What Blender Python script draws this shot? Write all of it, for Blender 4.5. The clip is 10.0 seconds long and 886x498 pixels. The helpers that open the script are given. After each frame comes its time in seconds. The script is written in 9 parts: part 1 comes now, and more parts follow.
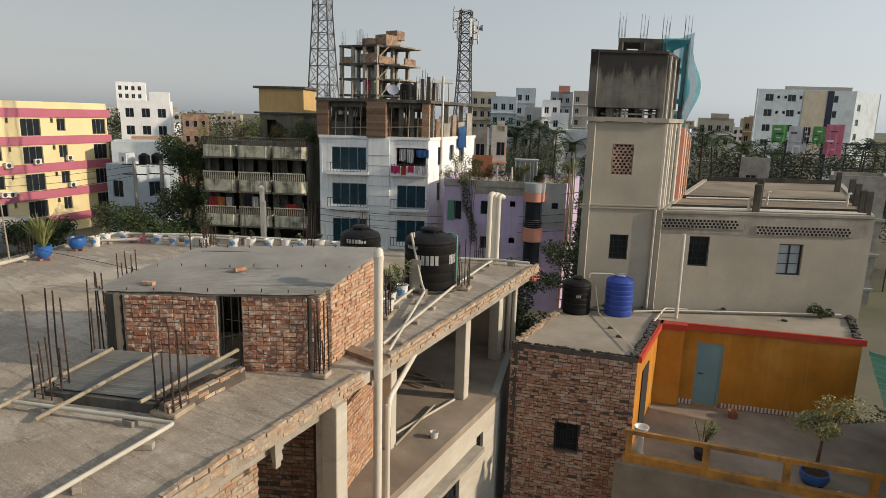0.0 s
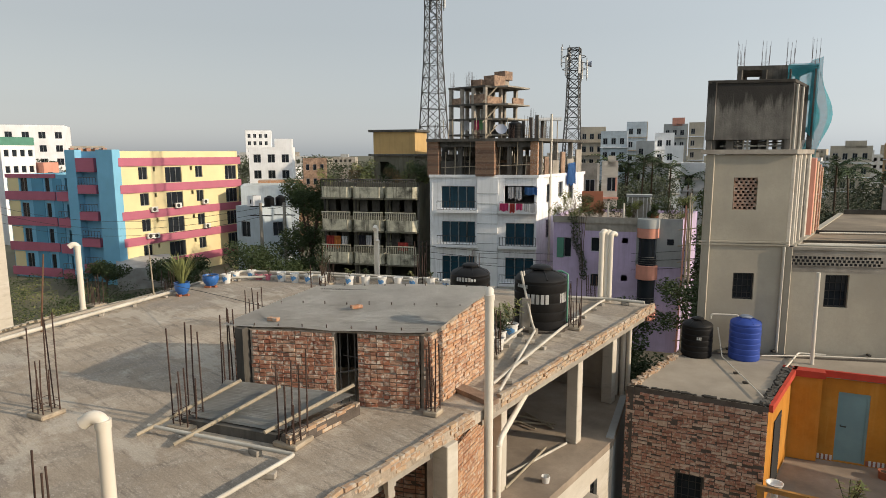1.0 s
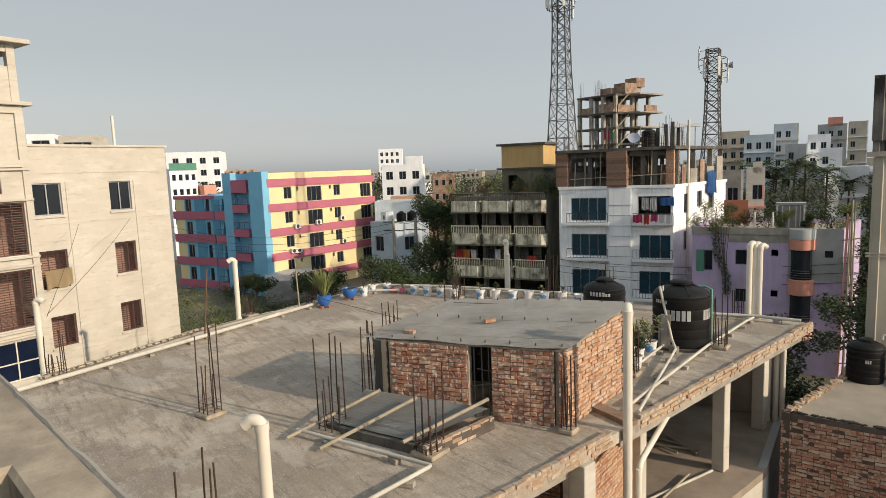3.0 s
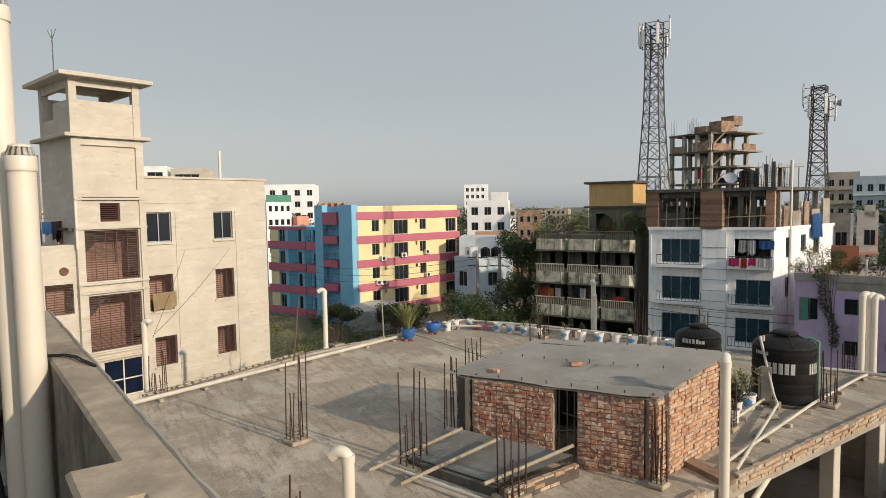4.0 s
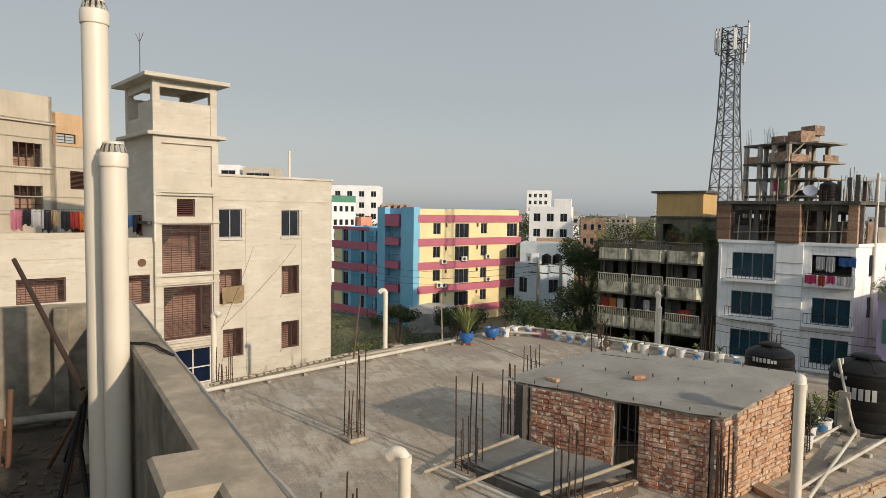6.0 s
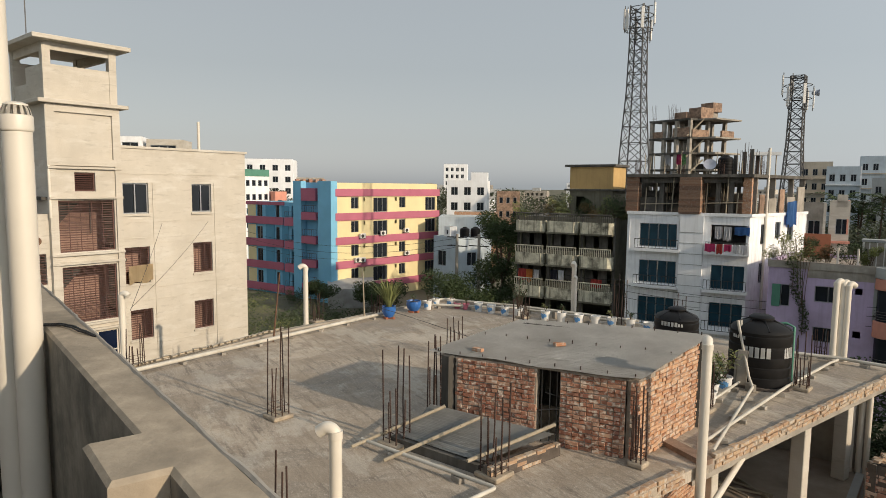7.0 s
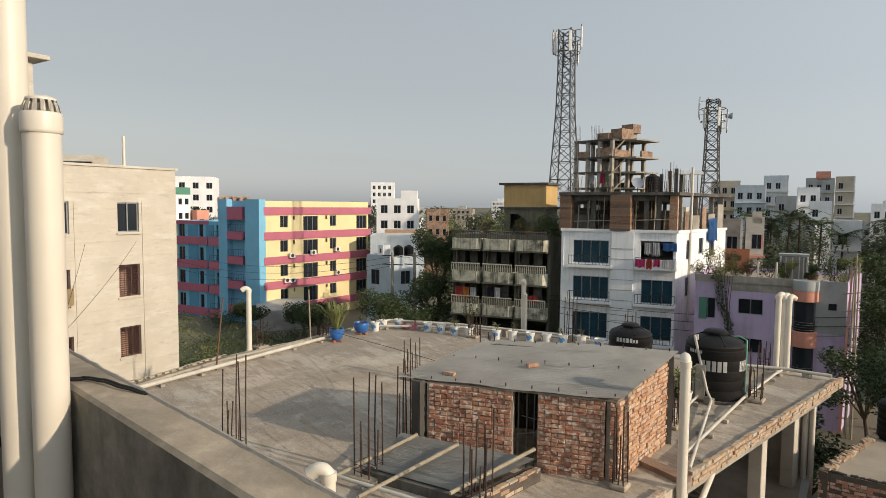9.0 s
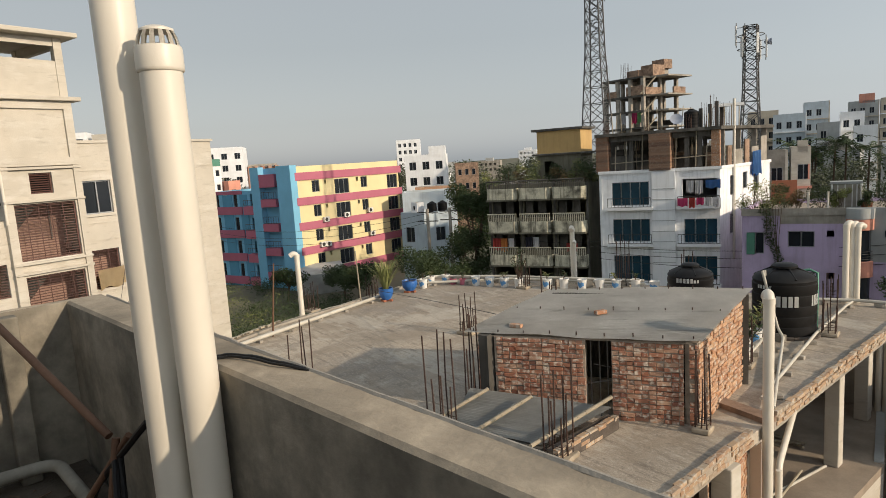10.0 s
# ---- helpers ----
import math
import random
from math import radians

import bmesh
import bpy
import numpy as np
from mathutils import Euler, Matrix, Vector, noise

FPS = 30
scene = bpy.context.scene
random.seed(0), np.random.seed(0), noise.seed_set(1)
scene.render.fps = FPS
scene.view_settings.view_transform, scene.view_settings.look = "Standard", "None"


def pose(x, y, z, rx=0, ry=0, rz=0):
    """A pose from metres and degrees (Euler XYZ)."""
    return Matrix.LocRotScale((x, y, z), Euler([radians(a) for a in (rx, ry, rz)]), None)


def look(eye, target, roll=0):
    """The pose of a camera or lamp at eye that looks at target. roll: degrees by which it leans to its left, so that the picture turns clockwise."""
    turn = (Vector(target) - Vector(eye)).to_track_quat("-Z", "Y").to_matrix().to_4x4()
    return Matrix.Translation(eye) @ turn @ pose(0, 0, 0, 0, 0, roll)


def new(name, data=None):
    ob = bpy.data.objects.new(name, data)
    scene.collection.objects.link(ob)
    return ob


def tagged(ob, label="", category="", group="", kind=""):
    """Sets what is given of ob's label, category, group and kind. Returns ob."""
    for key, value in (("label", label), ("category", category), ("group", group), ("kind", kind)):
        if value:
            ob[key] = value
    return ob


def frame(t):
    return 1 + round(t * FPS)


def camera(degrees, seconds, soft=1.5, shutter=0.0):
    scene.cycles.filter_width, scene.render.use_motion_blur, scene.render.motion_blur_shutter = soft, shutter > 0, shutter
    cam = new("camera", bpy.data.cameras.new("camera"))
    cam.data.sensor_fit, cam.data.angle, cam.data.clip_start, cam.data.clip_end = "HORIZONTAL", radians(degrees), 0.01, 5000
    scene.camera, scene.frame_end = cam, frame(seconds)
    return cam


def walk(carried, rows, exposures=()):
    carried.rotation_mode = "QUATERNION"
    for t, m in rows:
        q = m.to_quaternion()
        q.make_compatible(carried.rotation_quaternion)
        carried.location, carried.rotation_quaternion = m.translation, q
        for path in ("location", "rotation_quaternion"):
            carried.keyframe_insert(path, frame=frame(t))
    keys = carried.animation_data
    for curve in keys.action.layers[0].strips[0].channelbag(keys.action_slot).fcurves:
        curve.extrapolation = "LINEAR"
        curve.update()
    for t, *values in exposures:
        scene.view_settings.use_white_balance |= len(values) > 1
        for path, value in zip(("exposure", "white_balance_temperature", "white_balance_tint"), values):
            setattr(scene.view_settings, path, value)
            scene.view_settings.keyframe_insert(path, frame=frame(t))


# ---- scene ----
cam = camera(70.2, 10.0, soft=0.3)

# ---- camera and its walk ----
PATH = [
    (0, (1.732, 0.057, 4.875), (0.712, 1.727, 4.463), 1.6),
    (0.5, (1.742, 0.037, 4.892), (0.554, 1.592, 4.475), -0.7),
    (1, (1.715, -0.011, 4.927), (0.408, 1.472, 4.626), -0.2),
    (1.5, (1.721, -0.081, 4.946), (0.261, 1.252, 4.644), -0.4),
    (2, (1.712, -0.079, 4.983), (0.243, 1.276, 4.908), 1.2),
    (2.5, (1.696, -0.111, 4.964), (0.137, 1.127, 4.774), -0.4),
    (2.7, (1.677, -0.096, 4.951), (0.124, 1.139, 4.703), -1.9),
    (3.8, (1.601, -0.18, 5.002), (-0.119, 0.825, 4.824), -1.1),
    (4, (1.604, -0.194, 5.014), (-0.132, 0.79, 4.88), -0.9),
    (4.5, (1.578, -0.225, 5.023), (-0.214, 0.658, 4.93), -0.6),
    (5, (1.592, -0.234, 5.032), (-0.221, 0.609, 4.968), 0.9),
    (5.5, (1.575, -0.235, 5.023), (-0.249, 0.581, 4.945), 0.3),
    (5.7, (1.572, -0.230, 5.025), (-0.251, 0.585, 4.928), 0.6),
    (6.8, (1.503, -0.275, 4.985), (-0.281, 0.600, 4.753), 1.2),
    (7, (1.453, -0.321, 4.984), (-0.242, 0.721, 4.785), 0.6),
    (7.2, (1.407, -0.357, 5.009), (-0.209, 0.811, 4.853), -0.2),
    (7.5, (1.336, -0.417, 4.99), (-0.217, 0.834, 4.833), 0.3),
    (7.7, (1.185, -0.485, 4.980), (-0.357, 0.781, 4.842), 0.8),
    (8, (0.965, -0.557, 4.994), (-0.647, 0.624, 4.927), -3.9),
    (8.2, (0.895, -0.590, 4.964), (-0.744, 0.554, 4.889), -3.4),
    (8.5, (0.774, -0.65, 4.987), (-0.843, 0.521, 4.87), -2.0),
    (8.7, (0.674, -0.689, 4.964), (-0.907, 0.531, 4.861), -0.2),
    (9, (0.548, -0.771, 4.97), (-1.017, 0.466, 4.83), 0.5),
    (9.2, (0.422, -0.839, 4.961), (-1.142, 0.398, 4.808), 0.0),
    (9.5, (0.24, -0.915, 4.967), (-1.357, 0.282, 4.834), 1.1),
    (9.7, (0.101, -0.924, 4.946), (-1.513, 0.250, 4.817), 0.4),
    (10, (-0.111, -0.976, 4.892), (-1.724, 0.173, 4.613), -3.7),
]
walk(cam, [(t, look(eye, target, roll)) for t, eye, target, roll in PATH],
     exposures=[(0.0, 0.64), (1.0, 0.8), (2.5, 0.82), (4.0, 0.7), (5.5, 0.64), (7.0, 0.64), (8.5, 0.74), (10.0, 0.68)])

# ---- world, sun and exposure ----
SUN_DIR = Vector((0.867, 0.362, 0.347)).normalized()      # towards the low sun
SUN_EL = math.asin(SUN_DIR.z)
world = bpy.data.worlds.new("hazy_sky")
scene.world = world
world.use_nodes = True
wn, wl = world.node_tree.nodes, world.node_tree.links
sky = wn.new("ShaderNodeTexSky")
sky.sky_type = "NISHITA"
sky.sun_disc = False
sky.sun_elevation = SUN_EL
sky.sun_rotation = math.atan2(SUN_DIR.x, SUN_DIR.y)
sky.air_density, sky.dust_density, sky.ozone_density = 1.4, 1.0, 1.0
hsv = wn.new("ShaderNodeHueSaturation")
hsv.inputs["Saturation"].default_value = 0.25
wl.new(sky.outputs[0], hsv.inputs["Color"])
haze = wn.new("ShaderNodeMix")
haze.data_type = "RGBA"
haze.inputs[0].default_value = 0.62
# the haze scatters forwards, so it pales evenly round the sky towards the sun
wco = wn.new("ShaderNodeTexCoord")
dot = wn.new("ShaderNodeVectorMath")
dot.operation = "DOT_PRODUCT"
dot.inputs[1].default_value = SUN_DIR
wl.new(wco.outputs["Generated"], dot.inputs[0])
glow = wn.new("ShaderNodeMapRange")
glow.inputs["From Min"].default_value, glow.inputs["From Max"].default_value = -1.0, 1.0
glow.inputs["To Min"].default_value, glow.inputs["To Max"].default_value = 0.44, 1.64
wl.new(dot.outputs["Value"], glow.inputs["Value"])
scat = wn.new("ShaderNodeVectorMath")
scat.operation = "SCALE"
scat.inputs[0].default_value = (3.0, 3.42, 3.78)
wl.new(glow.outputs[0], scat.inputs["Scale"])
wl.new(scat.outputs[0], haze.inputs[7])
wl.new(hsv.outputs[0], haze.inputs[6])
wl.new(haze.outputs[2], wn["Background"].inputs["Color"])
wn["Background"].inputs["Strength"].default_value = 0.09
sun = new("sun", bpy.data.lights.new("sun", "SUN"))
sun.data.energy, sun.data.angle, sun.data.color = 2.35, radians(0.8), (1.0, 0.82, 0.61)
sun.matrix_world = look(SUN_DIR * 50, (0, 0, 0))


# ---- materials ----


def surf(name, col, var=0.25, scale=1.2, fine=30.0, rough=0.85, bump=0.25, metal=0.0, stain=None, amount=0.0, streak=0.0, rand=0.0, spec=0.3):
    """A weathered surface: two scales of tone, blotches of a stain colour, upright run-off streaks, relief."""
    m = bpy.data.materials.new(name)
    m.use_nodes = True
    n, l = m.node_tree.nodes, m.node_tree.links
    b = n["Principled BSDF"]
    b.inputs["Roughness"].default_value = rough
    b.inputs["Metallic"].default_value = metal
    b.inputs["Specular IOR Level"].default_value = spec
    co = n.new("ShaderNodeTexCoord")

    def tex(s, detail=5.0, stretch=None):
        t = n.new("ShaderNodeTexNoise")
        t.inputs["Scale"].default_value = s
        t.inputs["Detail"].default_value = detail
        t.inputs["Roughness"].default_value = 0.6
        if stretch:
            mp = n.new("ShaderNodeMapping")
            mp.inputs["Scale"].default_value = stretch
            l.new(co.outputs["Object"], mp.inputs[0])
            l.new(mp.outputs[0], t.inputs["Vector"])
        else:
            l.new(co.outputs["Object"], t.inputs["Vector"])
        return t.outputs["Fac"]

    def ramp(fac, lo, hi, a, c):
        r = n.new("ShaderNodeMapRange")
        r.inputs["From Min"].default_value, r.inputs["From Max"].default_value = lo, hi
        r.inputs["To Min"].default_value, r.inputs["To Max"].default_value = a, c
        l.new(fac, r.inputs["Value"])
        return r.outputs[0]

    def mix(fac, a, c, kind="MIX"):
        x = n.new("ShaderNodeMix")
        x.data_type, x.blend_type = "RGBA", kind
        for sock, v in ((x.inputs[0], fac), (x.inputs[6], a), (x.inputs[7], c)):
            if isinstance(v, (int, float)):
                sock.default_value = v
            elif isinstance(v, tuple):
                sock.default_value = (*v, 1.0)
            else:
                l.new(v, sock)
        return x.outputs[2]

    def scaled(c, k):
        return tuple(min(1.0, v * k) for v in c)

    big, small = tex(scale), tex(fine, 4.0)
    out = mix(ramp(big, 0.3, 0.7, 0.0, 1.0), scaled(col, 1 - var), scaled(col, 1 + var * 0.6))
    out = mix(ramp(small, 0.3, 0.7, 0.0, 0.6), out, mix(0.5, out, scaled(col, 1 - var)))
    if stain:
        out = mix(ramp(tex(scale * 0.45, 8.0), 0.47, 0.68, 0.0, amount), out, stain)
    if streak:
        s = tex(1.0, 6.0, (5.0, 5.0, 0.35))
        out = mix(ramp(s, 0.5, 0.72, 0.0, streak), out, stain or scaled(col, 0.3))
    if rand:
        oi = n.new("ShaderNodeObjectInfo")
        out = mix(ramp(oi.outputs["Random"], 0.0, 1.0, 0.0, rand), out, scaled(col, 0.45))
    l.new(out, b.inputs["Base Color"])
    if bump:
        bp = n.new("ShaderNodeBump")
        bp.inputs["Strength"].default_value = bump
        bp.inputs["Distance"].default_value = 0.02
        l.new(small, bp.inputs["Height"])
        l.new(bp.outputs[0], b.inputs["Normal"])
    return m


def brick_mat(name, tones, smear, amount):
    """Fired clay whose tone changes from brick to brick, with mortar smeared over it."""
    m = surf(name, tones[0], 0.25, 6.0, 60.0, 0.9, 0.5)
    n, l = m.node_tree.nodes, m.node_tree.links
    b = n["Principled BSDF"]
    old = b.inputs["Base Color"].links[0].from_socket
    oi = n.new("ShaderNodeObjectInfo")
    geo = n.new("ShaderNodeNewGeometry")
    add = n.new("ShaderNodeMath")
    add.operation = "ADD"
    l.new(oi.outputs["Random"], add.inputs[0])
    l.new(geo.outputs["Random Per Island"], add.inputs[1])
    fr = n.new("ShaderNodeMath")
    fr.operation = "FRACT"
    l.new(add.outputs[0], fr.inputs[0])
    cr = n.new("ShaderNodeValToRGB")
    cr.color_ramp.elements[0].color = (*tones[0], 1)
    cr.color_ramp.elements[1].color = (*tones[-1], 1)
    for i, c in enumerate(tones[1:-1]):
        e = cr.color_ramp.elements.new((i + 1) / (len(tones) - 1))
        e.color = (*c, 1)
    l.new(fr.outputs[0], cr.inputs[0])
    x = n.new("ShaderNodeMix")
    x.data_type = "RGBA"
    x.inputs[0].default_value = 0.88
    l.new(old, x.inputs[6])
    l.new(cr.outputs[0], x.inputs[7])
    co = n.new("ShaderNodeTexCoord")
    off = n.new("ShaderNodeVectorMath")
    l.new(co.outputs["Object"], off.inputs[0])
    l.new(oi.outputs["Location"], off.inputs[1])
    t = n.new("ShaderNodeTexNoise")
    t.inputs["Scale"].default_value, t.inputs["Detail"].default_value = 12.0, 6.0
    l.new(off.outputs[0], t.inputs["Vector"])
    mr = n.new("ShaderNodeMapRange")
    mr.inputs["From Min"].default_value, mr.inputs["From Max"].default_value = 0.5, 0.66
    mr.inputs["To Max"].default_value = amount
    l.new(t.outputs["Fac"], mr.inputs["Value"])
    y = n.new("ShaderNodeMix")
    y.data_type = "RGBA"
    l.new(mr.outputs[0], y.inputs[0])
    l.new(x.outputs[2], y.inputs[6])
    y.inputs[7].default_value = (*smear, 1)
    l.new(y.outputs[2], b.inputs["Base Color"])
    return m


def plain(name, col, rough=0.5, metal=0.0, spec=0.5):
    return surf(name, col, 0.12, 2.0, 25.0, rough, 0.08, metal, spec=spec)


def glass_mat(name, col, rough=0.12):
    m = bpy.data.materials.new(name)
    m.use_nodes = True
    n, l = m.node_tree.nodes, m.node_tree.links
    b = n["Principled BSDF"]
    b.inputs["Roughness"].default_value = rough
    b.inputs["Specular IOR Level"].default_value = 0.3
    t = n.new("ShaderNodeTexNoise")
    t.inputs["Scale"].default_value = 0.8
    r = n.new("ShaderNodeValToRGB")
    r.color_ramp.elements[0].color = (*[c * 0.5 for c in col], 1)
    r.color_ramp.elements[1].color = (*[c * 1.6 for c in col], 1)
    co = n.new("ShaderNodeTexCoord")
    l.new(co.outputs["Object"], t.inputs["Vector"])
    l.new(t.outputs["Fac"], r.inputs[0])
    l.new(r.outputs[0], b.inputs["Base Color"])
    return m


def limewash(name):
    """Thin lime wash over cement render: chalky bloom, level day joints, a few dim run-offs."""
    m = surf(name, (0.545, 0.50, 0.425), 0.1, 0.9, 26.0, 0.9, 0.3, stain=(0.42, 0.38, 0.315), amount=0.5, streak=0.1)
    n, l = m.node_tree.nodes, m.node_tree.links
    b = n["Principled BSDF"]
    old = b.inputs["Base Color"].links[0].from_socket
    co = n.new("ShaderNodeTexCoord")
    for stretch, scale, lo, hi, colr, amount in (((1, 1, 3.5), 0.7, 0.5, 0.66, (0.62, 0.59, 0.53), 0.6), ((1, 1, 5.0), 1.6, 0.56, 0.68, (0.34, 0.305, 0.25), 0.45), ((1, 1, 0.5), 5.0, 0.58, 0.70, (0.47, 0.42, 0.35), 0.35), ((1, 1, 1), 24.0, 0.6, 0.7, (0.36, 0.33, 0.28), 0.35)):
        mp = n.new("ShaderNodeMapping")
        mp.inputs["Scale"].default_value = stretch
        t = n.new("ShaderNodeTexNoise")
        t.inputs["Scale"].default_value, t.inputs["Detail"].default_value, t.inputs["Roughness"].default_value = scale, 8.0, 0.65
        r = n.new("ShaderNodeMapRange")
        r.inputs["From Min"].default_value, r.inputs["From Max"].default_value, r.inputs["To Max"].default_value = lo, hi, amount
        x = n.new("ShaderNodeMix")
        x.data_type = "RGBA"
        x.inputs[7].default_value = (*colr, 1)
        l.new(co.outputs["Object"], mp.inputs[0])
        l.new(mp.outputs[0], t.inputs["Vector"])
        l.new(t.outputs["Fac"], r.inputs["Value"])
        l.new(r.outputs[0], x.inputs[0])
        l.new(old, x.inputs[6])
        old = x.outputs[2]
    l.new(old, b.inputs["Base Color"])
    return m


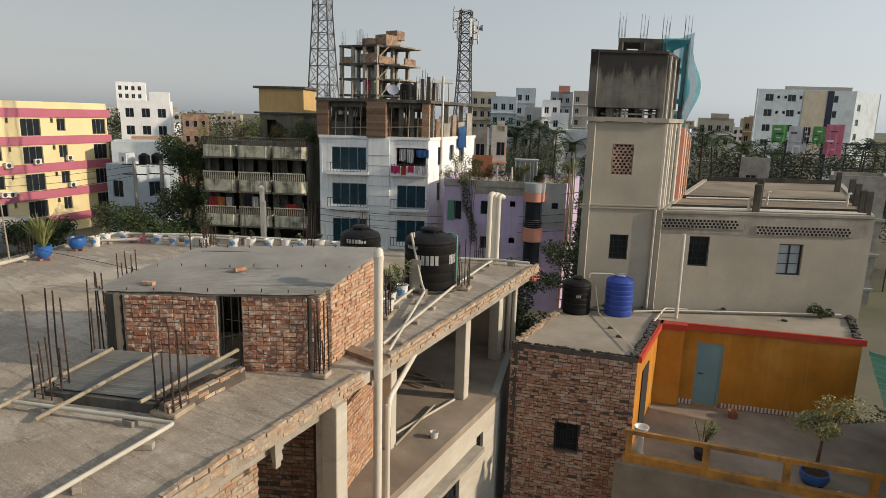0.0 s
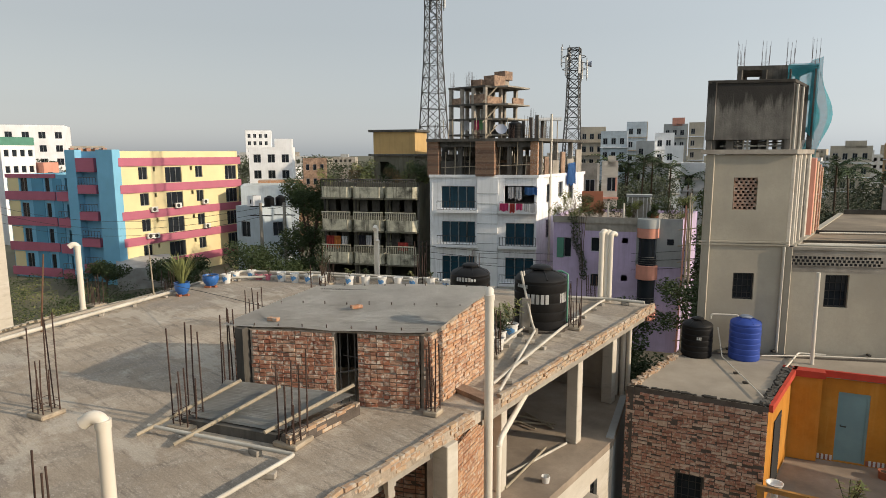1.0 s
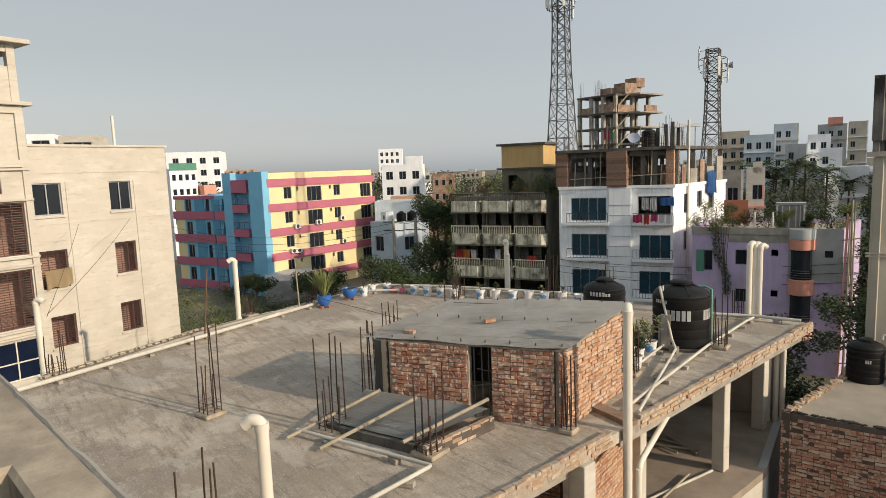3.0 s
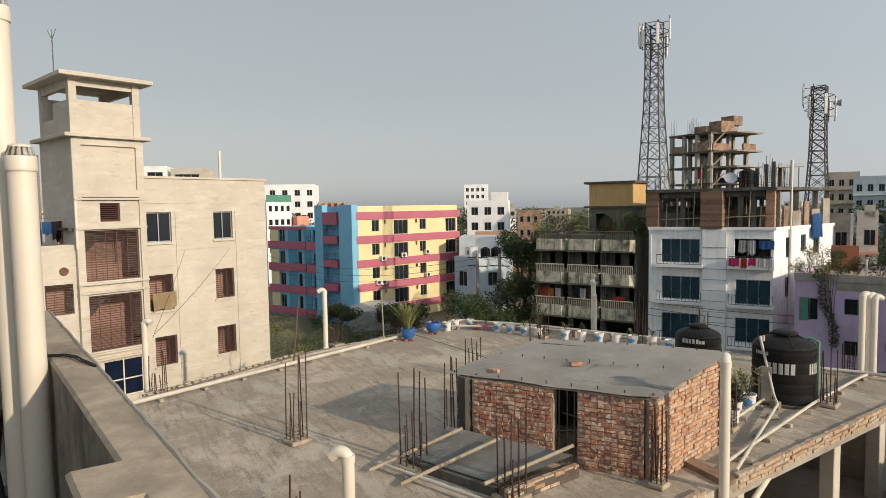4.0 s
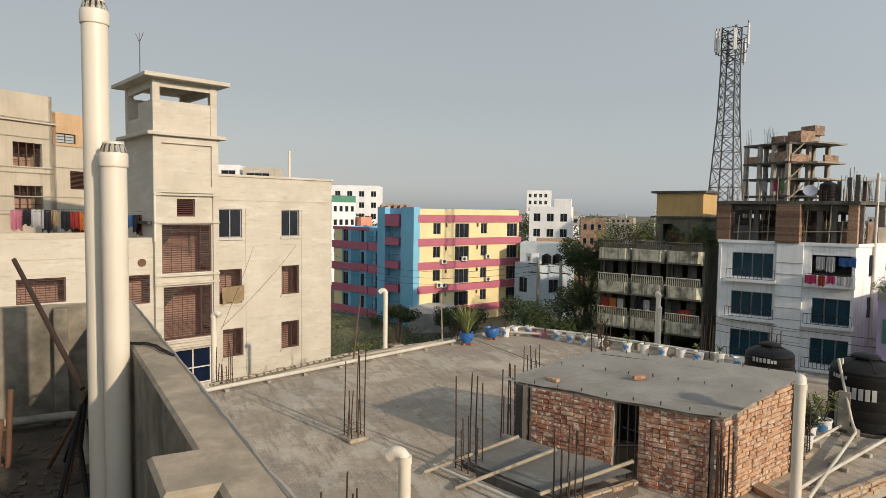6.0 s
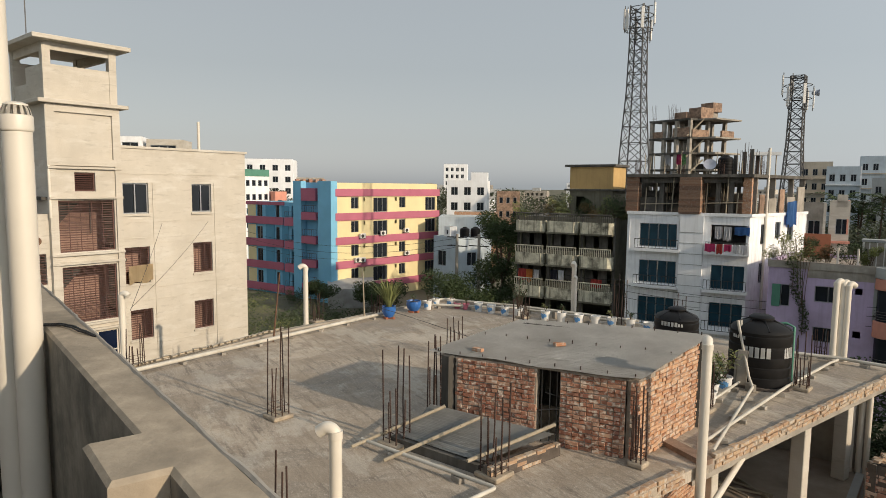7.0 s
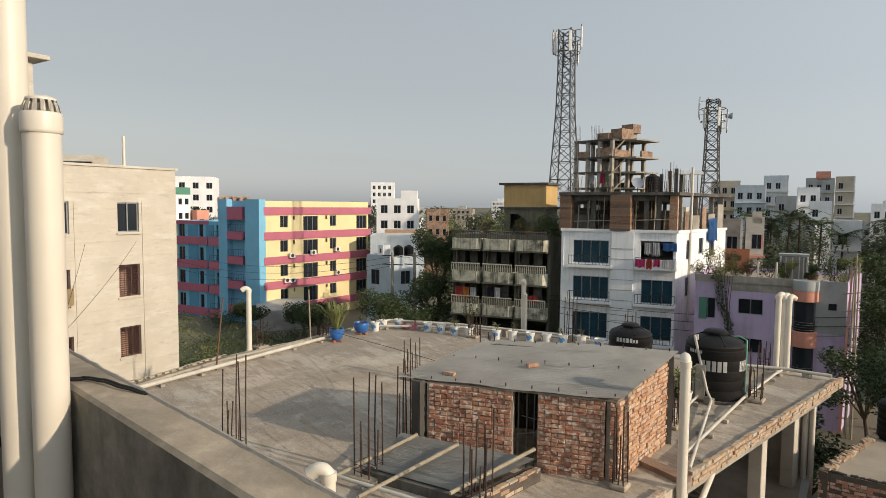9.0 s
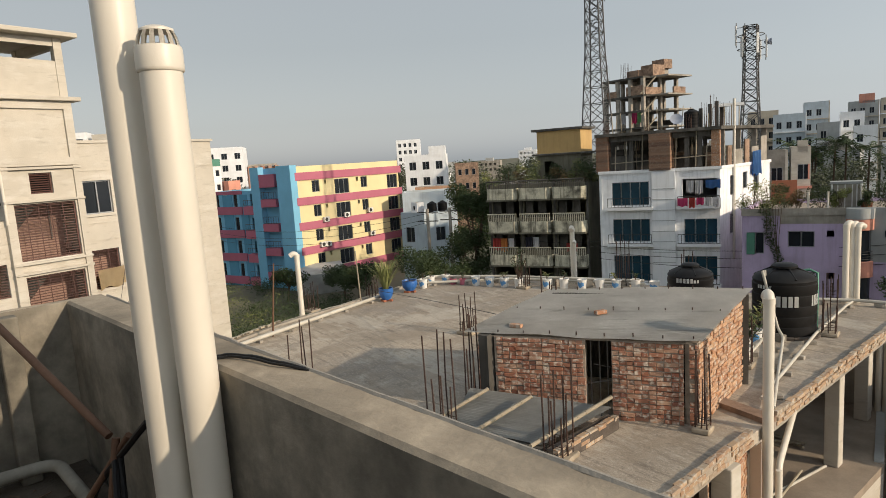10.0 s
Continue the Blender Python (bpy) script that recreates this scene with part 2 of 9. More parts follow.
M = {
    "roof": surf("roof_concrete", (0.43, 0.365, 0.295), 0.34, 0.55, 16.0, 0.92, 0.35, stain=(0.24, 0.215, 0.185), amount=0.75),
    "concrete": surf("old_concrete", (0.38, 0.345, 0.295), 0.3, 1.3, 22.0, 0.9, 0.4, stain=(0.13, 0.12, 0.10), amount=0.55, streak=0.25),
    "parapet": surf("parapet_plaster", (0.42, 0.35, 0.262), 0.32, 5.0, 38.0, 0.92, 0.2, stain=(0.20, 0.17, 0.13), amount=0.85, streak=0.12),
    # stained plaster for unlit inner faces, with their shade in the base colour
    "shade_stain_plaster": surf("stained_shade_plaster", (0.28, 0.25, 0.20), 0.45, 4.5, 26.0, 0.92, 0.2, stain=(0.075, 0.07, 0.058), amount=0.9, streak=0.35),
    # algae-black concrete, also used for the shaded gaps of the tower side
    "stub_black": surf("algae_shade_black_concrete", (0.055, 0.05, 0.044), 0.45, 2.0, 20.0, 0.93, 0.4, stain=(0.12, 0.105, 0.085), amount=0.6),
    "warm_cement": surf("trodden_warm_cement", (0.375, 0.325, 0.26), 0.2, 0.7, 14.0, 0.92, 0.3, stain=(0.22, 0.19, 0.15), amount=0.7),
    "brick_rough": brick_mat("rough_dark_brick", [(0.38, 0.18, 0.125), (0.50, 0.30, 0.21), (0.30, 0.14, 0.10), (0.43, 0.22, 0.155), (0.60, 0.47, 0.36), (0.34, 0.18, 0.13), (0.47, 0.23, 0.16)], (0.62, 0.50, 0.39), 0.8),
    "tank_wall": surf("streaked_tank_concrete", (0.185, 0.175, 0.158), 0.35, 1.6, 16.0, 0.92, 0.4, stain=(0.035, 0.033, 0.03), amount=0.55, streak=0.4),
    "old_roof": surf("weathered_brown_roof", (0.285, 0.23, 0.165), 0.4, 0.5, 12.0, 0.93, 0.3, stain=(0.16, 0.13, 0.095), amount=0.75),
    "old_pipe": surf("lichened_grey_pipe", (0.30, 0.285, 0.245), 0.3, 5.0, 30.0, 0.75, 0.1, stain=(0.07, 0.065, 0.05), amount=0.7),
    # stained concrete, its base lowered further to carry shade in recesses and interiors
    "dark_concrete": surf("stained_shade_concrete", (0.135, 0.125, 0.11), 0.4, 1.0, 18.0, 0.92, 0.4, stain=(0.035, 0.034, 0.03), amount=0.85, streak=0.7),
    "whitewash": limewash("weathered_white_plaster"),
    "beige": surf("beige_plaster", (0.405, 0.37, 0.30), 0.18, 0.6, 10.0, 0.88, 0.2, stain=(0.31, 0.28, 0.23), amount=0.55, streak=0.12),
    "tan": surf("tan_plaster", (0.50, 0.44, 0.35), 0.15, 0.6, 10.0, 0.88, 0.2, stain=(0.30, 0.27, 0.23), amount=0.5, streak=0.3),
    "orange": surf("ochre_orange_paint", (0.52, 0.215, 0.024), 0.25, 0.9, 16.0, 0.7, 0.15, stain=(0.66, 0.36, 0.09), amount=0.55, streak=0.3),
    "red": surf("red_paint", (0.50, 0.06, 0.035), 0.2, 2.0, 20.0, 0.65, 0.15),
    "yellow": surf("pale_yellow_paint", (0.76, 0.65, 0.37), 0.08, 0.5, 8.0, 0.75, 0.1, stain=(0.6, 0.5, 0.28), amount=0.3),
    "pink": surf("dusky_pink_paint", (0.45, 0.14, 0.20), 0.1, 0.6, 8.0, 0.75, 0.1),
    "sky_blue": surf("sky_blue_paint", (0.20, 0.47, 0.66), 0.1, 0.6, 8.0, 0.75, 0.1),
    "deep_blue": surf("mid_blue_paint", (0.10, 0.30, 0.45), 0.12, 0.6, 8.0, 0.75, 0.1),
    "white": surf("white_paint", (0.84, 0.85, 0.86), 0.08, 0.7, 9.0, 0.8, 0.12, stain=(0.5, 0.5, 0.48), amount=0.3, streak=0.25),
    "white_worn": surf("streaked_white_paint", (0.87, 0.88, 0.89), 0.08, 1.4, 14.0, 0.8, 0.12, stain=(0.30, 0.30, 0.29), amount=0.2, streak=0.35),
    "orange_worn": surf("dirty_ochre_paint", (0.56, 0.27, 0.06), 0.3, 2.5, 25.0, 0.8, 0.25, stain=(0.13, 0.10, 0.07), amount=0.8, streak=0.5),
    "cream_mould": surf("mouldy_cream_plaster", (0.62, 0.59, 0.46), 0.3, 2.2, 14.0, 0.88, 0.2, stain=(0.04, 0.038, 0.03), amount=0.9, streak=0.9),
    "lilac": surf("lilac_paint", (0.52, 0.42, 0.60), 0.12, 0.7, 9.0, 0.8, 0.12, stain=(0.28, 0.24, 0.30), amount=0.5, streak=0.3),
    "apricot": surf("apricot_plaster", (0.55, 0.37, 0.22), 0.15, 0.6, 10.0, 0.88, 0.2, streak=0.2),
    "salmon": surf("salmon_paint", (0.66, 0.30, 0.22), 0.12, 0.9, 9.0, 0.8, 0.1, streak=0.2),
    "olive": surf("mossy_olive_plaster", (0.21, 0.195, 0.145), 0.25, 0.8, 10.0, 0.88, 0.2, stain=(0.08, 0.075, 0.05), amount=0.7, streak=0.6),
    "pale_olive": surf("pale_olive_plaster", (0.52, 0.50, 0.40), 0.2, 0.8, 10.0, 0.88, 0.2, stain=(0.14, 0.13, 0.09), amount=0.6, streak=0.6),
    "ochre": surf("ochre_plaster", (0.55, 0.37, 0.16), 0.12, 0.8, 10.0, 0.85, 0.15, streak=0.2),
    "grey_paint": surf("grey_plaster", (0.40, 0.41, 0.40), 0.2, 0.6, 9.0, 0.86, 0.15, stain=(0.24, 0.24, 0.23), amount=0.5, streak=0.3),
    "pale_blue": surf("pale_blue_grey_plaster", (0.50, 0.57, 0.62), 0.12, 0.7, 10.0, 0.85, 0.15, stain=(0.28, 0.30, 0.31), amount=0.4, streak=0.3),
    "brick": brick_mat("red_brick", [(0.30, 0.13, 0.085), (0.44, 0.27, 0.19), (0.20, 0.095, 0.07), (0.46, 0.33, 0.25), (0.33, 0.16, 0.105), (0.25, 0.14, 0.10)], (0.56, 0.50, 0.43), 0.55),
    "brick_lime": brick_mat("lime_smeared_brick", [(0.34, 0.13, 0.08), (0.46, 0.24, 0.155), (0.24, 0.10, 0.07), (0.50, 0.33, 0.23), (0.38, 0.17, 0.105), (0.29, 0.15, 0.10)], (0.68, 0.60, 0.50), 0.9),
    "brick_dark": brick_mat("dark_brown_brick", [(0.24, 0.125, 0.08), (0.32, 0.20, 0.13), (0.15, 0.085, 0.06), (0.28, 0.18, 0.12)], (0.33, 0.28, 0.22), 0.5),
    "lime_mortar": surf("pale_lime_mortar", (0.36, 0.31, 0.255), 0.4, 5.0, 40.0, 0.95, 0.6),
    "brick_warm": brick_mat("orange_brick", [(0.46, 0.24, 0.13), (0.52, 0.32, 0.19), (0.37, 0.18, 0.10), (0.56, 0.38, 0.25), (0.32, 0.16, 0.095), (0.40, 0.25, 0.17)], (0.56, 0.50, 0.42), 0.75),
    "brick_pale": brick_mat("pale_weathered_brick", [(0.40, 0.27, 0.17), (0.47, 0.33, 0.21), (0.34, 0.21, 0.13), (0.44, 0.36, 0.27), (0.30, 0.24, 0.18)], (0.48, 0.43, 0.36), 0.95),
    # mortar darkened so that brick joints hold their shadow in the colour
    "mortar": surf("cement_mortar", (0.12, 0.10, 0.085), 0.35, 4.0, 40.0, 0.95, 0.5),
    "earth_floor": surf("dusty_brown_floor", (0.335, 0.275, 0.215), 0.35, 0.9, 20.0, 0.93, 0.3, stain=(0.20, 0.16, 0.125), amount=0.7),
    "far_brick": surf("rough_brown_brickwork", (0.36, 0.245, 0.175), 0.45, 2.5, 14.0, 0.92, 0.4, stain=(0.10, 0.07, 0.055), amount=0.7),
    "tin": surf("dull_tin_sheet", (0.60, 0.585, 0.55), 0.22, 1.1, 14.0, 0.7, 0.1, 0.0, stain=(0.40, 0.37, 0.33), amount=0.5),
    "tin_teal": surf("dusty_tin", (0.46, 0.46, 0.44), 0.22, 0.9, 6.0, 0.7, 0.05, 0.1, stain=(0.2, 0.17, 0.14), amount=0.5),
    "green_tin": surf("green_tin", (0.10, 0.26, 0.19), 0.2, 1.0, 9.0, 0.55, 0.1, 0.2),
    "pvc": surf("ivory_pvc", (0.68, 0.63, 0.54), 0.08, 2.5, 20.0, 0.42, 0.03, stain=(0.61, 0.56, 0.47), amount=0.3, spec=0.5),
    "pvc_old": surf("dusty_pvc", (0.56, 0.53, 0.46), 0.15, 3.0, 20.0, 0.55, 0.06, stain=(0.36, 0.32, 0.26), amount=0.5),
    "wood": surf("weathered_bamboo", (0.36, 0.31, 0.23), 0.25, 3.0, 30.0, 0.8, 0.2),
    "rust": surf("rusty_steel", (0.085, 0.055, 0.045), 0.35, 8.0, 60.0, 0.85, 0.3, 0.3),
    "rust_tube": surf("rust_brown_tube", (0.17, 0.095, 0.06), 0.3, 4.0, 40.0, 0.75, 0.2, 0.2),
    "black_tank": surf("black_tank_plastic", (0.009, 0.009, 0.010), 0.2, 2.0, 18.0, 0.5, 0.04, stain=(0.03, 0.028, 0.025), amount=0.5, spec=0.2),
    "blue_tank": surf("blue_tank_plastic", (0.035, 0.075, 0.34), 0.15, 2.0, 18.0, 0.45, 0.04),
    "lid_grey": plain("grey_lid", (0.30, 0.33, 0.40), 0.5),
    "letter": plain("white_lettering", (0.78, 0.78, 0.76), 0.6),
    "blue_pot": plain("glossy_blue_plastic", (0.03, 0.13, 0.40), 0.35),
    "bucket": plain("white_bucket_plastic", (0.70, 0.69, 0.66), 0.45),
    "bucket_blue": plain("printed_blue_band", (0.10, 0.28, 0.55), 0.45),
    "bucket_pink": plain("pink_plastic", (0.55, 0.16, 0.22), 0.45),
    "soil": surf("soil", (0.07, 0.05, 0.035), 0.4, 8.0, 60.0, 0.95, 0.6),
    "terracotta": plain("terracotta", (0.36, 0.13, 0.07), 0.8),
    "teal_door": surf("teal_grey_door", (0.20, 0.33, 0.36), 0.12, 1.5, 18.0, 0.5, 0.08),
    # near-black that stands for shade in hollows and behind openings
    "dark": plain("interior_shade_black", (0.02, 0.02, 0.02), 0.9),
    "louvre": surf("red_brown_louvre", (0.11, 0.055, 0.045), 0.2, 3.0, 20.0, 0.6, 0.05),
    "alu": plain("aluminium", (0.35, 0.36, 0.37), 0.4, 0.7),
    "iron": surf("dark_iron", (0.055, 0.055, 0.055), 0.3, 4.0, 30.0, 0.6, 0.1, 0.5),
    "galv": surf("galvanised_steel", (0.13, 0.125, 0.12), 0.2, 4.0, 30.0, 0.55, 0.08, 0.5),
    "glass": glass_mat("dark_glass", (0.018, 0.022, 0.028)),
    "glass_teal": glass_mat("teal_glass", (0.018, 0.052, 0.075)),
    "glass_navy": glass_mat("navy_glass", (0.008, 0.014, 0.035)),
    "net": surf("teal_safety_net", (0.06, 0.42, 0.50), 0.2, 1.0, 12.0, 0.8, 0.1),
    "cloth_blue": plain("blue_cloth", (0.06, 0.17, 0.42), 0.9),
    "cloth_pink": plain("magenta_cloth", (0.55, 0.06, 0.18), 0.9),
    "cloth_green": plain("green_cloth", (0.19, 0.42, 0.17), 0.9),
    "cloth_rose": plain("rose_cloth", (0.66, 0.27, 0.36), 0.9),
    "cloth_dark": plain("dark_cloth", (0.03, 0.03, 0.045), 0.95),
    "cloth_tan": plain("tan_cloth", (0.52, 0.40, 0.24), 0.95),
    "cloth_red": plain("red_cloth", (0.42, 0.06, 0.05), 0.95),
    "cloth_white": plain("white_cloth", (0.62, 0.62, 0.64), 0.95),
    "cloth_orange": plain("orange_cloth", (0.60, 0.22, 0.06), 0.95),
    "bark": surf("bark", (0.12, 0.085, 0.06), 0.35, 6.0, 40.0, 0.95, 0.6),
    "leaf": surf("dark_green_leaf", (0.062, 0.09, 0.034), 0.5, 1.5, 9.0, 0.7, 0.0, rand=0.35),
    # far foliage, paled in the base colour as distance haze would do
    "leaf_far": surf("hazed_grey_green_leaf", (0.095, 0.11, 0.068), 0.45, 0.25, 4.0, 0.8, 0.0),
    "leaf_pale": surf("pale_yellow_green_leaf", (0.34, 0.33, 0.15), 0.45, 5.0, 14.0, 0.7, 0.0),
    "leaf_light": surf("yellow_green_leaf", (0.23, 0.25, 0.09), 0.4, 2.5, 12.0, 0.7, 0.0, rand=0.2),
    "leaf_dry": surf("dry_leaf", (0.17, 0.12, 0.055), 0.4, 2.5, 12.0, 0.8, 0.0),
    "ground": surf("dusty_ground", (0.17, 0.155, 0.11), 0.35, 0.06, 2.0, 0.95, 0.2, stain=(0.06, 0.085, 0.035), amount=0.9),
    "room_brown": surf("brown_pink_room_paint", (0.36, 0.235, 0.19), 0.15, 1.5, 12.0, 0.85, 0.1),
    # window glass with the sky's pale reflection put into its base colour
    "sky_pane": surf("sky_reflection_glass", (0.40, 0.44, 0.47), 0.12, 1.5, 10.0, 0.35, 0.02, spec=0.4),
    "rubble": surf("rubble_ground", (0.085, 0.07, 0.055), 0.5, 2.5, 20.0, 0.95, 0.8),
}


def algae_runs(m, top_, depth):
    """Black algae that runs down unevenly from a wet rim."""
    n, l = m.node_tree.nodes, m.node_tree.links
    b = n["Principled BSDF"]
    old = b.inputs["Base Color"].links[0].from_socket
    co = n.new("ShaderNodeTexCoord")
    sep = n.new("ShaderNodeSeparateXYZ")
    mp = n.new("ShaderNodeMapping")
    mp.inputs["Scale"].default_value = (1.9, 1.9, 0.25)
    t = n.new("ShaderNodeTexNoise")
    t.inputs["Scale"].default_value, t.inputs["Detail"].default_value, t.inputs["Roughness"].default_value = 1.6, 9.0, 0.7
    far = n.new("ShaderNodeMapRange")
    far.inputs["From Min"].default_value, far.inputs["From Max"].default_value = top_ - depth, top_
    far.inputs["To Min"].default_value, far.inputs["To Max"].default_value = -0.36, 0.3
    add = n.new("ShaderNodeMath")
    cut = n.new("ShaderNodeMapRange")
    cut.inputs["From Min"].default_value, cut.inputs["From Max"].default_value, cut.inputs["To Max"].default_value = 0.5, 0.62, 0.9
    x = n.new("ShaderNodeMix")
    x.data_type = "RGBA"
    x.inputs[7].default_value = (0.028, 0.026, 0.024, 1)
    l.new(co.outputs["Object"], mp.inputs[0])
    l.new(mp.outputs[0], t.inputs["Vector"])
    l.new(co.outputs["Object"], sep.inputs[0])
    l.new(sep.outputs["Z"], far.inputs["Value"])
    l.new(t.outputs["Fac"], add.inputs[0])
    l.new(far.outputs[0], add.inputs[1])
    l.new(add.outputs[0], cut.inputs["Value"])
    l.new(cut.outputs[0], x.inputs[0])
    l.new(old, x.inputs[6])
    l.new(x.outputs[2], b.inputs["Base Color"])


algae_runs(M["tank_wall"], 7.05, 1.7)


def roof_mat(name):
    """Trowelled roof cement: wide damp patches, broom strokes, pale scuffs and grit."""
    m = surf(name, (0.49, 0.412, 0.322), 0.45, 0.3, 18.0, 0.92, 0.6, stain=(0.27, 0.235, 0.195), amount=0.7)
    n, l = m.node_tree.nodes, m.node_tree.links
    b = n["Principled BSDF"]
    old = b.inputs["Base Color"].links[0].from_socket
    co = n.new("ShaderNodeTexCoord")
    for stretch, turn, scale, lo, hi, colr, amount in (((0.35, 3.2, 1.0), 0.5, 2.2, 0.50, 0.64, (0.18, 0.15, 0.12), 0.8), ((1.7, 0.6, 1.0), 0.35, 1.1, 0.54, 0.68, (0.56, 0.50, 0.42), 0.5), ((1, 1, 1), 0.0, 5.0, 0.56, 0.66, (0.20, 0.17, 0.14), 0.6), ((1, 1, 1), 0.0, 0.23, 0.52, 0.60, (0.27, 0.235, 0.20), 0.75), ((1, 1, 1), 0.0, 1.3, 0.52, 0.60, (0.21, 0.18, 0.145), 0.5), ((1.0, 2.2, 1), 0.4, 11.0, 0.53, 0.62, (0.55, 0.49, 0.41), 0.45), ((1, 1, 1), 0.0, 34.0, 0.54, 0.64, (0.16, 0.14, 0.12), 0.5), ((1.4, 0.8, 1), 0.45, 0.8, 0.505, 0.56, (0.30, 0.245, 0.185), 0.5), ((0.7, 1.5, 1), 0.3, 0.55, 0.53, 0.58, (0.58, 0.53, 0.45), 0.35)):
        mp = n.new("ShaderNodeMapping")
        mp.inputs["Scale"].default_value = stretch
        mp.inputs["Rotation"].default_value = (0, 0, turn)
        t = n.new("ShaderNodeTexNoise")
        t.inputs["Scale"].default_value, t.inputs["Detail"].default_value, t.inputs["Roughness"].default_value = scale, 9.0, 0.68
        r = n.new("ShaderNodeMapRange")
        r.inputs["From Min"].default_value, r.inputs["From Max"].default_value, r.inputs["To Max"].default_value = lo, hi, amount
        x = n.new("ShaderNodeMix")
        x.data_type = "RGBA"
        x.inputs[7].default_value = (*colr, 1)
        l.new(co.outputs["Object"], mp.inputs[0])
        l.new(mp.outputs[0], t.inputs["Vector"])
        l.new(t.outputs["Fac"], r.inputs["Value"])
        l.new(r.outputs[0], x.inputs[0])
        l.new(old, x.inputs[6])
        old = x.outputs[2]
    l.new(old, b.inputs["Base Color"])
    return m


M["roof"] = roof_mat("roof_cement")

# the safety net lets a good part of the light through
nb = M["net"].node_tree.nodes["Principled BSDF"]
nb.inputs["Alpha"].default_value = 0.55

# ---- building blocks ----
AT = {}


def thing(name, at, label, category, group="", kind=""):
    """A top-level Empty at the base of a thing; its parts are given in world metres."""
    e = new(name)
    e.empty_display_size = 0.2
    e.location = at
    AT[e] = Matrix.Translation(at)
    return tagged(e, label, category, group, kind)


def adopt(ob, parent):
    ob.parent = parent
    ob.matrix_parent_inverse = AT[parent].inverted()
    AT[ob] = ob.matrix_basis.copy()
    return ob


def part(name, bm, material, parent=None, label="", smooth=False):
    """One bmesh as one mesh object, under its thing or part."""
    me = bpy.data.meshes.new(name)
    bm.normal_update()
    bm.to_mesh(me)
    bm.free()
    if smooth:
        me.polygons.foreach_set("use_smooth", [True] * len(me.polygons))
        me.set_sharp_from_angle(angle=radians(40))
    me.materials.append(M[material] if isinstance(material, str) else material)
    ob = new(name, me)
    AT[ob] = Matrix()
    if parent:
        adopt(ob, parent)
    return tagged(ob, label) if label else ob


def structure(name, bm, material, label="", category="", smooth=False):
    return tagged(part(name, bm, material, None, label, smooth), category=category, kind="structure")


def face(bm, pts):
    return bm.faces.new([bm.verts.new(p) for p in pts])


def box(bm, a, b, m=None, bevel=0.0):
    """A box between two corners, turned by m; bevel chamfers its upright and top edges."""
    (x0, y0, z0), (x1, y1, z1) = a, b
    r = bmesh.ops.create_cube(bm, size=1.0)["verts"]
    t = Matrix.Translation(((x0 + x1) / 2, (y0 + y1) / 2, (z0 + z1) / 2)) @ Matrix.Diagonal((x1 - x0, y1 - y0, z1 - z0, 1))
    bmesh.ops.transform(bm, matrix=t, verts=r)
    if bevel:
        edges = {e for v in r for e in v.link_edges}
        r = bmesh.ops.bevel(bm, geom=list(edges), offset=bevel, segments=1, affect="EDGES")["verts"]
        r = list({v for f in bm.faces for v in f.verts if v in set(r)})
    if m is not None:
        bmesh.ops.transform(bm, matrix=m, verts=r)
    return r


def prism(bm, poly, z0, z1):
    """An upright prism over a counter-clockwise outline; z1 may be a list of heights."""
    tops = z1 if isinstance(z1, (list, tuple)) else [z1] * len(poly)
    lo = [bm.verts.new((x, y, z0)) for x, y in poly]
    hi = [bm.verts.new((x, y, h)) for (x, y), h in zip(poly, tops)]
    bm.faces.new(lo[::-1])
    bm.faces.new(hi)
    for i in range(len(poly)):
        j = (i + 1) % len(poly)
        bm.faces.new((lo[i], lo[j], hi[j], hi[i]))


def rod(bm, a, b, r, r2=None, seg=8, caps=True):
    """A round bar from a to b."""
    a, b = Vector(a), Vector(b)
    d = b - a
    q = d.to_track_quat("Z", "Y").to_matrix().to_4x4()
    m = Matrix.Translation((a + b) / 2) @ q
    bmesh.ops.create_cone(bm, cap_ends=caps, segments=seg, radius1=r, radius2=r if r2 is None else r2, depth=d.length, matrix=m)


def tube(bm, pts, r, seg=10):
    """A pipe swept along a polyline."""
    pts = [Vector(p) for p in pts]
    rings = []
    up = None
    for i, p in enumerate(pts):
        d = (pts[min(i + 1, len(pts) - 1)] - pts[max(i - 1, 0)]).normalized()
        if up is None:
            up = d.orthogonal().normalized()
        up = (up - d * up.dot(d))
        up = up.normalized() if up.length > 1e-6 else d.orthogonal().normalized()
        side = d.cross(up)
        rings.append([bm.verts.new(p + (up * math.cos(a) + side * math.sin(a)) * r) for a in [2 * math.pi * k / seg for k in range(seg)]])
    for a, b in zip(rings, rings[1:]):
        for k in range(seg):
            bm.faces.new((a[k], a[(k + 1) % seg], b[(k + 1) % seg], b[k]))
    bm.faces.new(rings[0][::-1])
    bm.faces.new(rings[-1])


def bend(a, b, c, r, n=6):
    """Points from a round the corner b to c, with a rounded elbow."""
    a, b, c = Vector(a), Vector(b), Vector(c)
    p, q = b + (a - b).normalized() * r, b + (c - b).normalized() * r
    return [a] + [p.lerp(b, t).lerp(b.lerp(q, t), t) for t in [i / n for i in range(n + 1)]] + [c]


def lathe(bm, prof, at=(0, 0, 0), seg=24):
    """A round body from a list of (radius, height)."""
    rings = [[bm.verts.new((at[0] + r * math.cos(a), at[1] + r * math.sin(a), at[2] + z)) for a in [2 * math.pi * k / seg for k in range(seg)]] for r, z in prof]
    for a, b in zip(rings, rings[1:]):
        for k in range(seg):
            bm.faces.new((a[k], a[(k + 1) % seg], b[(k + 1) % seg], b[k]))
    bm.faces.new(rings[0][::-1])
    bm.faces.new(rings[-1])


